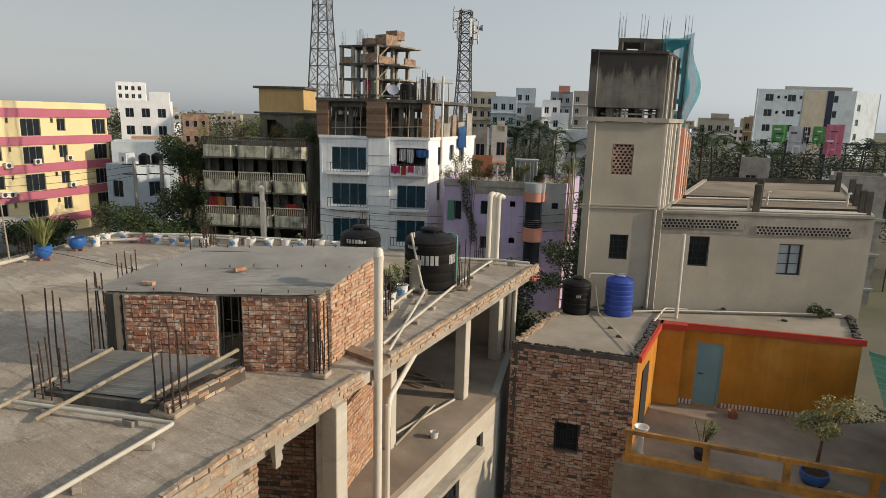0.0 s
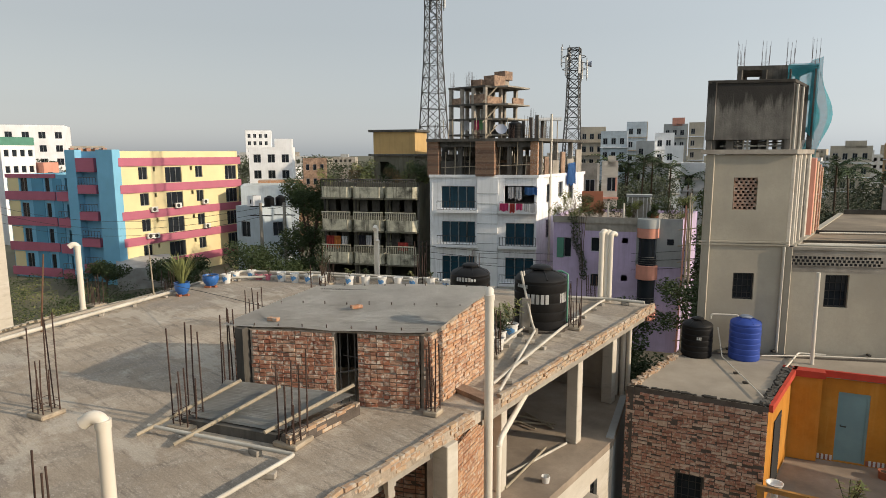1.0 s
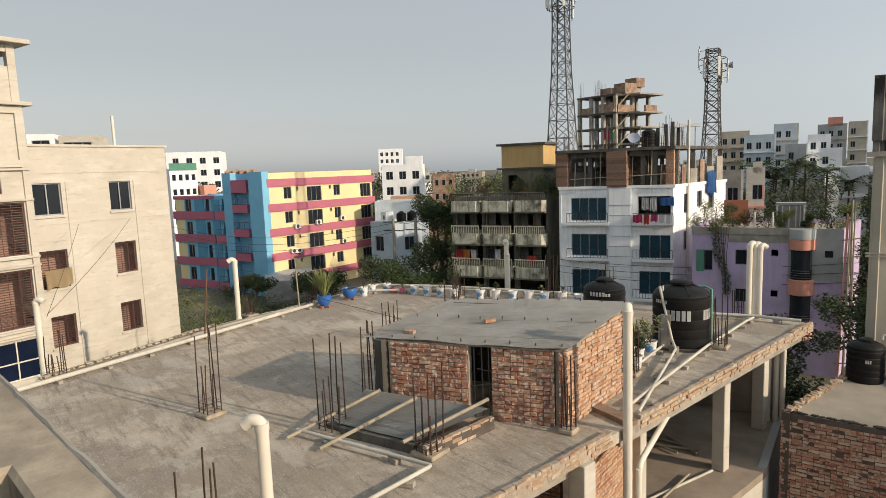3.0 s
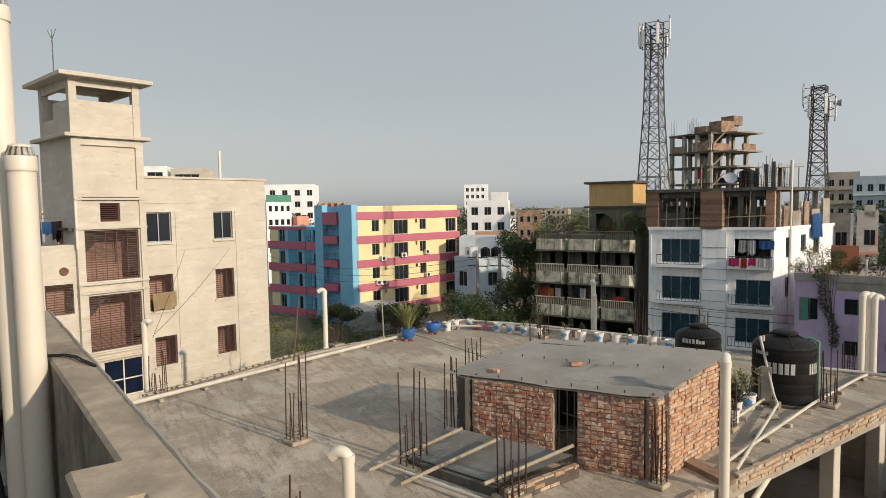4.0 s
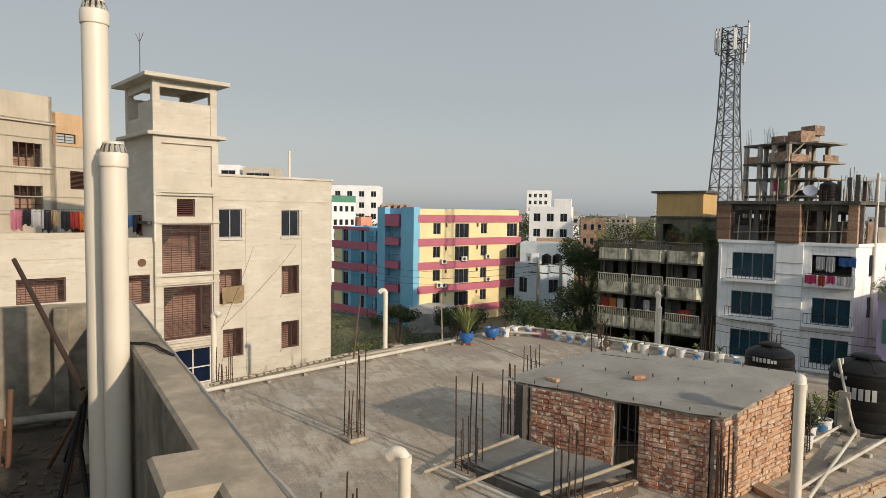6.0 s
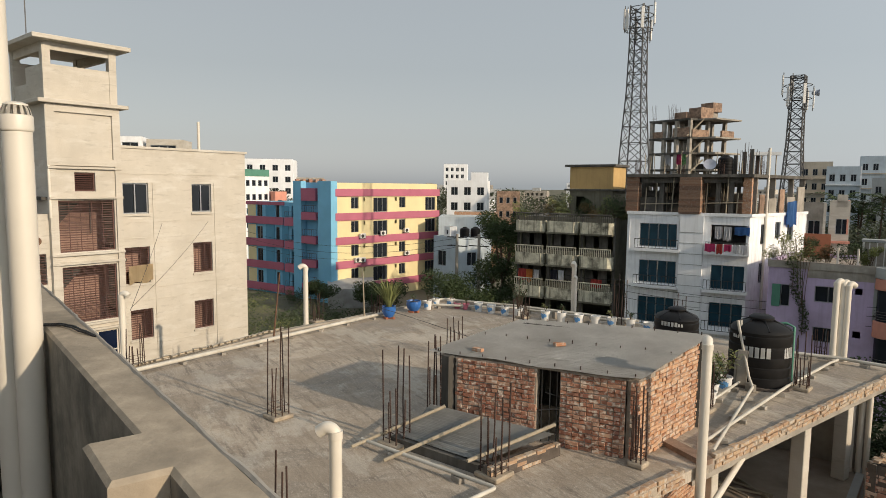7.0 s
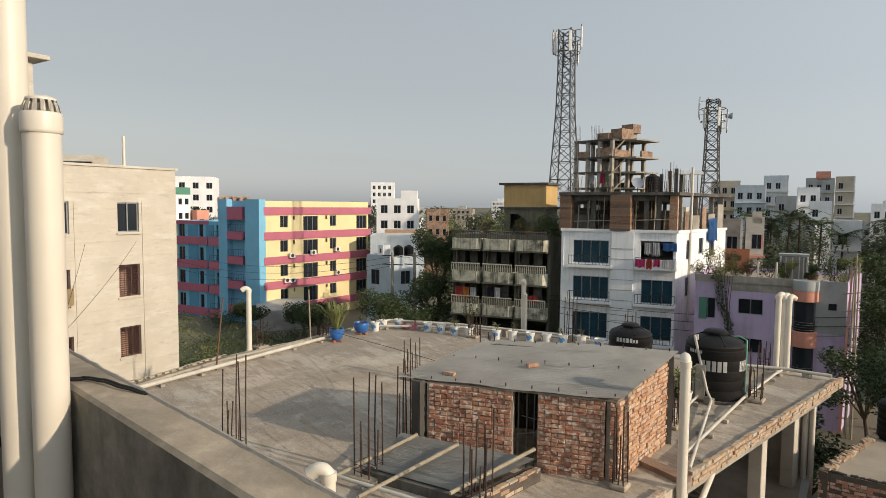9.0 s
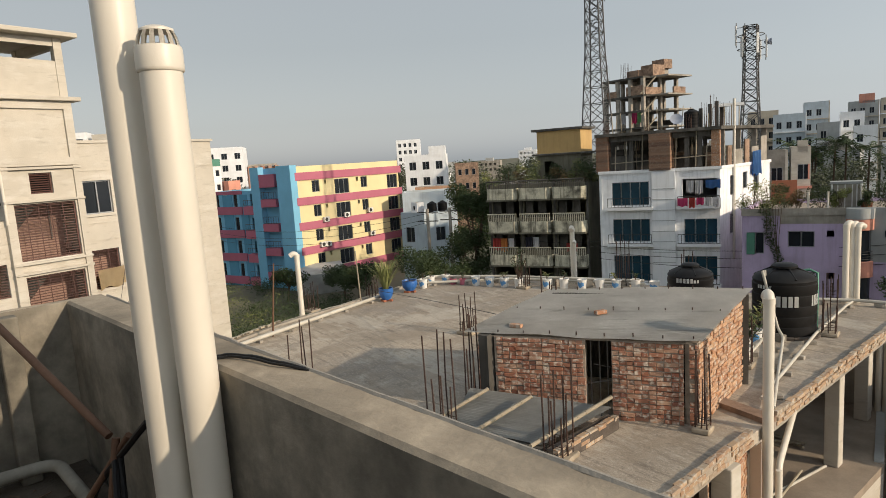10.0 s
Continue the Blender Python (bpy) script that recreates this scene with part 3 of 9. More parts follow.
def slab(bm, p0, p1, z0, z1, th, holes=()):
    """An upright wall with real openings. Its outer face stands on p0-p1, to the right of the way; holes: (u0, u1, z0, z1)."""
    p0, p1 = Vector((*p0, 0)), Vector((*p1, 0))
    length = (p1 - p0).length
    u = (p1 - p0) / length
    inn = Vector((-u.y, u.x, 0)) * th
    us = sorted({0.0, length, *[min(max(h[i], 0.0), length) for h in holes for i in (0, 1)]})
    zs = sorted({z0, z1, *[min(max(h[i], z0), z1) for h in holes for i in (2, 3)]})

    def solid(i, j):
        if i < 0 or j < 0 or i >= len(us) - 1 or j >= len(zs) - 1:
            return False
        cu, cz = (us[i] + us[i + 1]) / 2, (zs[j] + zs[j + 1]) / 2
        return not any(h[0] < cu < h[1] and h[2] < cz < h[3] for h in holes)

    vs = {}

    def vert(i, j, k):
        if (i, j, k) not in vs:
            vs[i, j, k] = bm.verts.new(p0 + u * us[i] + Vector((0, 0, zs[j])) + inn * k)
        return vs[i, j, k]

    for i in range(len(us) - 1):
        for j in range(len(zs) - 1):
            if not solid(i, j):
                continue
            o = [vert(i, j, 0), vert(i + 1, j, 0), vert(i + 1, j + 1, 0), vert(i, j + 1, 0)]
            n = [vert(i, j, 1), vert(i + 1, j, 1), vert(i + 1, j + 1, 1), vert(i, j + 1, 1)]
            bm.faces.new(o)
            bm.faces.new(n[::-1])
            for (a, b), (di, dj) in zip(((0, 1), (1, 2), (2, 3), (3, 0)), ((0, -1), (1, 0), (0, 1), (-1, 0))):
                if not solid(i + di, j + dj):
                    bm.faces.new((o[b], o[a], n[a], n[b]))


def along(p0, p1):
    """The frame of a wall: x along it, y outwards, z up, from p0."""
    u = Vector((p1[0] - p0[0], p1[1] - p0[1], 0)).normalized()
    o = Vector((u.y, -u.x, 0))
    return Matrix(((u.x, o.x, 0, p0[0]), (u.y, o.y, 0, p0[1]), (0, 0, 1, 0), (0, 0, 0, 1)))


def window(parent, p0, p1, hole, kind, th=0.2):
    """What fills an opening: a casing with its panes, louvres or grille, set back in the wall."""
    m = along(p0, p1)
    u0, u1, z0, z1 = hole
    w, d = min(0.05, (u1 - u0) * 0.08), -0.09
    pane, bar = {"glass": ("glass", "alu"), "teal": ("glass_teal", "alu"), "navy": ("glass_navy", "pvc"), "slats": ("room_brown", "louvre"), "pale": ("sky_pane", "iron"), "iron": ("glass", "iron"), "louvre": ("dark", "louvre"), "void": ("dark", "concrete")}[kind]
    bm = bmesh.new()
    rings = [[bm.verts.new(m @ Vector((u, y, z))) for u, z in ((u0 + k, z0 + k), (u1 - k, z0 + k), (u1 - k, z1 - k), (u0 + k, z1 - k))] for k, y in ((0, d), (w, d), (w, d - 0.05), (0, d - 0.05))]
    for a, b in zip(rings, rings[1:] + rings[:1]):
        for i in range(4):
            bm.faces.new((a[i], a[(i + 1) % 4], b[(i + 1) % 4], b[i]))
    bmesh.ops.recalc_face_normals(bm, faces=bm.faces[:])
    n = max(2 if u1 - u0 > 0.85 else 1, round((u1 - u0) / 0.75)) if kind in ("glass", "teal", "navy") else 1
    casing = part("window", bm, bar, parent)
    for i in range(1, n):
        x = u0 + (u1 - u0) * i / n
        bm = bmesh.new()
        box(bm, (x - w / 2, d - 0.04, z0 + w), (x + w / 2, d - 0.003, z1 - w), m)
        part("mullion", bm, bar, casing)
    if kind == "navy":
        zc = z0 + (z1 - z0) * 0.45
        bm = bmesh.new()
        box(bm, (u0 + w, d - 0.035, zc - w / 2), (u1 - w, d - 0.006, zc + w / 2), m)
        part("transom", bm, bar, casing)
    if kind == "louvre":
        bm = bmesh.new()
        k = max(4, int((z1 - z0) / 0.085))
        for i in range(k):
            z = z0 + w + (z1 - z0 - 2 * w) * (i + 0.5) / k
            box(bm, (u0 + w, -0.03, -0.004), (u1 - w, 0.03, 0.004), m @ Matrix.Translation((0, d - 0.03, z)) @ pose(0, 0, 0, -35, 0, 0))
        part("louvre", bm, "louvre", casing)
    if kind == "iron":
        bm = bmesh.new()
        for i in range(1, 4):
            x = u0 + (u1 - u0) * i / 4
            rod(bm, m @ Vector((x, d - 0.01, z0)), m @ Vector((x, d - 0.01, z1)), 0.012, seg=5)
        for i in range(1, 4):
            z = z0 + (z1 - z0) * i / 4
            rod(bm, m @ Vector((u0, d - 0.012, z)), m @ Vector((u1, d - 0.012, z)), 0.012, seg=5)
        part("grille", bm, "iron", casing)
    if kind in ("slats",):
        # level bars in an open frame, and the lit room behind
        k = max(4, int((z1 - z0) / 0.1))
        bm = bmesh.new()
        for i in range(k):
            z = z0 + w + (z1 - z0 - 2 * w) * (i + 0.5) / k
            box(bm, (u0 + w, d - 0.04, z - 0.013), (u1 - w, d - 0.012, z + 0.013), m)
        part("slat", bm, "louvre", casing)
        bm = bmesh.new()
        for i in range(1, 3 if u1 - u0 < 1.3 else 5):
            x = u0 + (u1 - u0) * i / (3 if u1 - u0 < 1.3 else 5)
            box(bm, (x - 0.012, d - 0.055, z0 + w), (x + 0.012, d - 0.041, z1 - w), m)
        part("upright", bm, "louvre", casing)
        deep = 1.3 if u1 - u0 > 1.6 else 0.7
        bm = bmesh.new()
        box(bm, (u0 - 0.5, -th - deep - 0.1, z0 - 0.5), (u1 + 0.5, -th - deep, z1 + 0.4), m)
        part("room_wall", bm, "room_brown", casing)
        bm = bmesh.new()
        box(bm, (u0 - 0.5, -th - deep, z1 + 0.02), (u1 + 0.5, -th - 0.01, z1 + 0.14), m)
        part("room_ceiling", bm, "dark_concrete", casing)
        if deep > 1:
            bm = bmesh.new()
            q = [(u0 - 0.2, z1 - 1.25), (u0 + 0.95, z1 + 0.01), (u0 - 0.2, z1 + 0.01)]
            va = [bm.verts.new(m @ Vector((x, -th - 0.12, z))) for x, z in q]
            vb = [bm.verts.new(m @ Vector((x, -th - deep + 0.01, z))) for x, z in q]
            bm.faces.new(va)
            bm.faces.new(vb[::-1])
            for i in range(3):
                bm.faces.new((va[i], vb[i], vb[(i + 1) % 3], va[(i + 1) % 3]))
            bmesh.ops.recalc_face_normals(bm, faces=bm.faces[:])
            part("stair_flight", bm, "dark_concrete", casing)
    if kind == "pale":
        bm = bmesh.new()
        for z in (z0 + (z1 - z0) * 0.36, z0 + (z1 - z0) * 0.68):
            box(bm, (u0 + w, d - 0.02, z - 0.012), (u1 - w, d + 0.004, z + 0.012), m)
        box(bm, ((u0 + u1) / 2 - 0.022, d - 0.02, z0 + w), ((u0 + u1) / 2 + 0.022, d + 0.006, z1 - w), m)
        part("glazing_bar", bm, "iron", casing)
    # behind louvres the pane is a black sheet for the room's shade
    if kind not in ("void", "slats"):
        back = -0.02 if kind != "louvre" else -0.09
        for i in range(n):
            a, b = u0 + (u1 - u0) * i / n, u0 + (u1 - u0) * (i + 1) / n
            bm = bmesh.new()
            box(bm, (a + w, d - 0.032 + back, z0 + w), (b - w, d - 0.02 + back, z1 - w), m)
            part("pane", bm, pane, casing)
    return casing


def house(name, label, poly, z0, z1, material, holes=None, roof="roof", lip=0.0, th=0.2, base=None, category="building", walls=None):
    """A building over a counter-clockwise outline: one wall mesh an edge, with its windows, and a roof slab. holes: {edge: [(u0, u1, z0, z1, kind)]}"""
    cx, cy = sum(p[0] for p in poly) / len(poly), sum(p[1] for p in poly) / len(poly)
    e = thing(name, (cx, cy, z0), label, category)
    holes = holes or {}
    for i, p in enumerate(poly):
        q = poly[(i + 1) % len(poly)]
        hs = holes.get(i, [])
        bm = bmesh.new()
        slab(bm, p, q, z0, z1 + lip, th, [h[:4] for h in hs])
        part("wall", bm, (walls or {}).get(i, material), e)
        for h in hs:
            if h[4] != "void":
                window(e, p, q, h[:4], h[4], th)
    c = Vector((cx, cy))
    inner = [tuple(c + (Vector(p) - c) * (1 - (th * 0.6) / max(1.0, (Vector(p) - c).length))) for p in poly]
    bm = bmesh.new()
    prism(bm, inner, z1 - 0.15, z1 - 0.002)
    part("roof", bm, roof, e)
    return e


def rows_of(u0, step, count, w, zs, h, kind):
    """A regular field of openings for house()."""
    return [(u0 + i * step, u0 + i * step + w, z, z + h, kind) for z in zs for i in range(count)]

# ---- ground ----
bm = bmesh.new()
bmesh.ops.create_grid(bm, x_segments=60, y_segments=60, size=2500)
for v in bm.verts:
    v.co.z = -9.5
structure("ground", bm, "ground", "dusty bare earth with patches of green between the houses", "ground")

# ---- the neighbouring flat roof and the storey under it ----
ROOF = [(-4.6, -3.0), (-4.48, -0.5), (-4.92, 4.4), (-5.78, 13.0), (-6.36, 19.6), (-8.0, 19.35), (-14.5, 17.65), (-18.4, 16.0), (-21.65, 13.65), (-19.25, 6.0), (-16.6, 0.84), (-14.9, -2.6)]
bm = bmesh.new()
prism(bm, ROOF, -0.22, 0.0)
structure("roof_slab", bm, "roof", "flat grey cement roof, dusty and stained", "roof")


def edge_x(y):
    """The right edge of the flat roof."""
    return -4.48 - (y + 0.5) * 0.0935


bm = bmesh.new()
LOW = [(-4.3, -3.0), (-4.3, -0.5), (-5.29, 9.4), (-5.71, 15.6), (-7.0, 19.3), (-14.0, 17.4), (-20.8, 13.3), (-16.2, 1.0), (-14.6, -2.5)]
prism(bm, LOW, -3.2, -3.0)
structure("lower_floor_slab", bm, "earth_floor", "dusty cement floor of the open storey", "floor")

low = thing("unfinished_house", (-10, 6, -9.5), "unfinished house of brick and bare concrete under the flat roof", "building")
bm = bmesh.new()
slab(bm, (-4.32, -0.5), (-5.3, 9.4), -9.5, -3.2, 0.2)
part("wall", bm, "whitewash", low)
hs = [(2.65, 3.75, -5.7, -4.2, "iron"), (4.75, 5.2, -4.35, -3.72, "iron")]
bm = bmesh.new()
slab(bm, (-5.3, 9.4), (-5.72, 15.6), -9.5, -3.2, 0.2, [h[:4] for h in hs])
part("wall", bm, "whitewash", low)
for h in hs:
    window(low, (-5.3, 9.4), (-5.72, 15.6), h[:4], h[4])
bm = bmesh.new()
box(bm, (0.2, 0.003, -4.0), (4.65, 0.3, -3.88), along((-5.3, 9.4), (-5.72, 15.6)))
part("sun_ledge", bm, "concrete", low)
bm = bmesh.new()
slab(bm, (-5.72, 15.6), (-7.0, 19.3), -9.5, -2.96, 0.2)
part("wall", bm, "grey_paint", low)
for a, b in (((-7.0, 19.3), (-14.0, 17.4)), ((-14.0, 17.4), (-20.8, 13.3)), ((-20.8, 13.3), (-16.2, 1.0)), ((-16.2, 1.0), (-14.6, -2.5)), ((-14.6, -2.5), (-4.6, -3.0))):
    bm = bmesh.new()
    slab(bm, a, b, -9.5, -0.24, 0.2, [(2, 4, -2.4, -0.9)] if b[1] < 18 and a[0] < -6 and b[0] < -8 else [])
    part("wall", bm, "concrete", low)
# columns take the pale whitewash in place of sunlight on bare concrete
for x, y, w, z0 in ((-5.35, 8.05, 0.34, -9.5), (-6.55, 11.35, 0.26, -3.0), (-6.5, 14.75, 0.32, -3.0), (-7.1, 18.0, 0.34, -3.0), (-5.0, 4.6, 0.3, -9.5)):
    bm = bmesh.new()
    box(bm, (-w / 2, -w / 2, z0), (w / 2, w / 2, -0.22), pose(x, y, 0, 0, 0, 5), 0.015)
    part("column", bm, "whitewash", low)
# edge beams below the slab
for y0, y1 in ((-0.4, 7.85), (9.5, 19.3)):
    bm = bmesh.new()
    prism(bm, [(edge_x(y0) - 0.5, y0), (edge_x(y0) - 0.22, y0), (edge_x(y1) - 0.22, y1), (edge_x(y1) - 0.5, y1)], -0.5, -0.222)
    part("beam", bm, "concrete", low)

# ---- the house the camera stands on ----
PZ, FZ = 4.22, 3.25


def par(x):
    """The outer line of the near parapet."""
    return 0.112 + x * 0.134


own = thing("own_house", (3.0, -4.0, -9.5), "plastered house with a cement parapet round its roof", "building")
bm = bmesh.new()
x0, x1 = -4.42, 9.0
prism(bm, [(x0, par(x0)), (x0 + 0.08, par(x0) - 0.2), (-0.63, -0.14), (-0.62, -0.285), (-0.3, -0.24), (-0.31, -0.09), (x1, par(x1) - 0.175), (x1, par(x1))][::-1], -9.5, PZ)
bmesh.ops.recalc_face_normals(bm, faces=bm.faces[:])
bmesh.ops.bevel(bm, geom=[e for e in bm.edges if all(v.co.z > PZ - 0.01 for v in e.verts)], offset=0.014, segments=1, affect="EDGES")
parapet_front = part("parapet", bm, "parapet", own)


def shade_inside(ob, inwards):
    """The inner faces carry a stained plaster, its base darkened to hold their shade."""
    ob.data.materials.append(M["shade_stain_plaster"])
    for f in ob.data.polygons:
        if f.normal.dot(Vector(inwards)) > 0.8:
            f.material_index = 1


shade_inside(parapet_front, (0.13, -0.99, 0))
bm = bmesh.new()
prism(bm, [(x0 + 0.003, par(x0) - 0.004), (x0 - 0.0 + 0.08, par(x0) - 0.203), (x0 + 0.08 + 0.75, -5.9), (x0 + 0.58, -5.9)][::-1], -9.5, PZ - 0.002)
bmesh.ops.recalc_face_normals(bm, faces=bm.faces[:])
shade_inside(part("parapet", bm, "parapet", own), (0.99, 0.1, 0))
bm = bmesh.new()
prism(bm, [(-3.7, -6.0), (9.0, -6.0), (9.0, 1.05), (-0.3, -0.26), (-4.34, -0.7)], -9.5, FZ)
structure("own_roof_floor", bm, "rubble", "dark dusty cement roof floor with grit", "floor")
# unseen wall, added to keep sky light off the parapet's inner face
bm = bmesh.new()
slab(bm, (9.0, -3.3), (-3.5, -4.9), FZ, FZ + 3.0, 0.2)
structure("wall_behind", bm, "concrete", "plain cement wall added unseen behind the view to block sky light", "wall")


# ---- the houses round about ----
WA, WB = (-27.9, 1.8), (-29.9, 7.6)
wu = Vector((-0.326, 0.945))
win = [(0.30, 1.38, 3.67, 4.97, "glass"), (3.36, 4.32, 3.68, 4.95, "glass"), (0.30, 1.36, 0.70, 2.25, "slats"), (3.36, 4.31, 0.90, 2.28, "slats"),
       (0.45, 1.42, -1.75, -0.46, "slats"), (3.35, 4.30, -1.73, -0.42, "slats")]
house("white_house", "weathered white plastered block of flats with dark windows", [WA, WB, (-38.0, 4.8), (-36.0, -1.0)], -9.5, 6.3, "whitewash", {0: win}, lip=0.2)
TA, TB = (WA[0] - wu.x * 2.5 + 0.12, WA[1] - wu.y * 2.5 + 0.04), (WA[0] + wu.x * 0.2 + 0.12, WA[1] + wu.y * 0.2 + 0.04)
tw = [(0.93, 1.70, 4.62, 5.37, "louvre"), (0.31, 2.40, 2.23, 4.27, "slats"), (0.35, 2.40, -0.62, 1.65, "slats"), (0.78, 2.38, -2.67, -1.09, "navy")]
house("stair_tower", "weathered white plastered stair tower with a slab roof", [TA, TB, (TB[0] - 3.4, TB[1] - 1.2), (TA[0] - 3.4, TA[1] - 1.2)], -9.5, 8.0, "whitewash", {0: tw})
lw = [(0.6, 2.2, 1.36, 2.30, "slats"), (4.25, 5.3, 1.03, 2.22, "slats")]
LA = (WA[0] - wu.x * 7.9, WA[1] - wu.y * 7.9)
LB = (WA[0] - wu.x * 2.45, WA[1] - wu.y * 2.45)
house("low_white_house", "weathered white plastered house with red-brown louvred windows", [LA, LB, (LB[0] - 6, LB[1] - 2.1), (LA[0] - 6, LA[1] - 2.1)], -9.5, 2.9, "whitewash", {0: lw}, lip=0.85)
YA, YB, YC = (-70.9, 28.9), (-75.4, 45.8), (-85.9, 22.0)
YD = (-76.1, 26.5)
yw = []
for k in range(4):
    z = 2.05 - k * 2.98
    yw += [(2.2, 3.38, z, z + 1.42, "glass"), (5.8, 8.2, z - 0.5, z + 1.36, "glass"), (10.3, 11.43, z, z + 1.4, "glass"), (15.2, 17.2, z - 0.45, z + 1.36, "glass"),
           (4.15, 4.45, z + 0.9, z + 1.4, "void"), (9.5, 9.85, z + 0.9, z + 1.4, "void")]
yel = house("yellow_house", "four-storey pale yellow house with dusky pink bands", [YD, YA, YB, (-80.6, 43.4)], -9.5, 4.9, "yellow", {1: yw}, lip=0.35, walls={0: "sky_blue"})
bl = []
for k in range(4):
    z = 0.65 - k * 2.98
    bl += [(1.9, 3.0, z, z + 1.7, "glass"), (5.6, 6.3, z, z + 1.7, "glass"), (8.6, 10.0, z - 0.3, z + 1.6, "void")]
blu = house("blue_house", "blue house wing with dusky pink bands and balconies", [YC, YD, (-80.65, 43.3), (-91.0, 40.0)], -9.5, 2.4, "sky_blue", {0: bl}, lip=0.25)
UA, UB, UC = (-33.1, 37.9), (-25.51, 42.04), (-27.4, 52.9)
uw = [(0.95, 3.72, 0.5, 2.3, "teal"), (0.98, 3.75, -2.3, -0.55, "teal"), (1.0, 3.72, -5.4, -3.4, "teal"), (6.2, 8.5, -2.4, -0.6, "teal"), (6.2, 8.5, -5.2, -3.4, "teal"), (6.1, 8.73, 0.5, 2.35, "void")]
us = [(2.0, 3.0, 0.9, 2.4, "glass"), (4.6, 5.6, 1.2, 2.5, "glass"), (2.0, 3.0, -2.0, -0.5, "glass"), (7.0, 8.2, 0.9, 2.4, "glass")]
unf = house("white_unfinished_house", "white-painted house with an unfinished brick storey on top", [UA, UB, UC, (-36.5, 48.5)], -9.5, 3.1, "white_worn", {0: uw, 1: us})
GA, GB = (-41.9, 34.0), (-34.3, 37.9)
gw = [(0.3 + i * 2.85, 2.7 + i * 2.85, z, z + 1.6, "void") for i in range(3) for z in (-0.35, -3.1, -5.9)]
grn = house("mossy_house", "mossy olive house with three bays of balconies", [GA, GB, (-38.5, 46.0), (-46.0, 42.2)], -9.5, 2.5, "olive", {0: gw}, roof="roof")
house("roof_house", "weathered grey-olive house storey on a flat roof", [(-40.15, 38.26), (-36.6, 39.84), (-37.8, 42.64), (-41.35, 41.06)], 2.5, 4.7, "olive", {0: [(0.6, 1.5, 2.9, 4.2, "void")]})
house("ochre_tank_house", "ochre plastered tank house over a grey storey", [(-40.15, 38.26), (-36.6, 39.84), (-37.8, 42.64), (-41.35, 41.06)], 4.86, 6.75, "ochre")
PA, PB = (-23.1, 40.7), (-17.6, 43.0)
pw = [(0.3, 1.35, -2.8, -1.33, "glass"), (2.77, 4.3, -2.31, -1.25, "glass"), (4.98, 5.38, -1.62, -1.2, "void"), (5.0, 5.42, -4.4, -3.96, "void"), (2.79, 4.35, -4.94, -3.96, "glass")]
pur = house("lilac_house", "lilac house with salmon rounded balconies", [PA, PB, (-14.74, 44.2), (-16.4, 51.6), (-25.5, 47.5)], -9.5, 0.0, "lilac", {0: pw}, lip=0.25, walls={1: "grey_paint"})
BA, BB = (-5.7, 20.1), (2.97, 25.3)
bu = Vector((BB[0] - BA[0], BB[1] - BA[1])).normalized()


def bp(u, back=0.0):
    """A spot of the beige house: along its front, and back along its skewed sides."""
    return (BA[0] + bu.x * u - 0.065 * back, BA[1] + bu.y * u + 0.998 * back)


house("beige_stair_tower", "beige plastered stair tower", [bp(0.55), bp(3.0), bp(3.0, 3.2), bp(0.55, 3.2)], -9.5, 4.85, "beige", {0: [(0.98, 1.6, 0.27, 1.13, "iron"), (0.82, 1.52, 3.14, 4.14, "void")]})
house("beige_house", "beige plastered house with a screen-block parapet", [bp(3.0), bp(10.3), bp(10.3, 14.0), bp(3.0, 14.0)], -9.5, 1.95, "beige", roof="old_roof", holes=
      {0: [(1.22, 1.9, 0.11, 1.15, "iron"), (4.25, 5.07, -0.11, 0.97, "pale")]}, lip=0.05)
house("concrete_tank", "blackened concrete water tank on a stair tower", [bp(0.5, -0.05), bp(2.9, -0.05), bp(2.9, 2.2), bp(0.5, 2.2)], 5.3, 7.05, "tank_wall")
KA, KB = (-5.57, 15.98), (-2.15, 16.88)
house("brick_house", "bare brick house wall with one window", [KA, KB, (-2.4, 20.6), (3.2, 22.4), (2.97, 25.2), (-5.65, 20.05)], -9.5, -1.5, "mortar",
      {0: [(1.4, 2.1, -4.63, -3.76, "iron")], 2: [(1.2, 2.0, -4.2, -2.06, "void")]}, walls={1: "orange", 2: "orange"}, roof="warm_cement")
bm = bmesh.new()
prism(bm, [(-2.3, 15.9), (5.5, 17.6), (5.0, 24.0), (3.2, 22.35), (-2.4, 20.55), (-2.16, 16.8)], -9.5, -4.22)
structure("terrace_floor", bm, "earth_floor", "grey cement terrace", "floor")
SKEL = [(-69.3, 82.1), (-61.9, 82.6), (-61.8, 91.7), (-69, 91)]
skel = thing("concrete_skeleton", (-65, 87, -9.5), "unfinished concrete frame building with bare floors", "building")
for z in (-2.5, 0.05, 2.6, 5.2, 7.7, 10.25, 12.6, 15.4):
    bm = bmesh.new()
    prism(bm, SKEL, z, z + 0.3)
    part("floor_slab", bm, "dark_concrete", skel)
for i in range(4):
    for j in range(3):
        bm = bmesh.new()
        a = Vector(SKEL[0]).lerp(Vector(SKEL[1]), 0.04 + 0.307 * i)
        b = Vector(SKEL[3]).lerp(Vector(SKEL[2]), 0.04 + 0.307 * i)
        p = a.lerp(b, 0.04 + 0.46 * j)
        box(bm, (p.x - 0.26, p.y - 0.26, -9.5), (p.x + 0.26, p.y + 0.26, 15.4))
        part("column", bm, "concrete", skel)

# ---- things on the neighbouring roof ----
rng = random.Random(7)

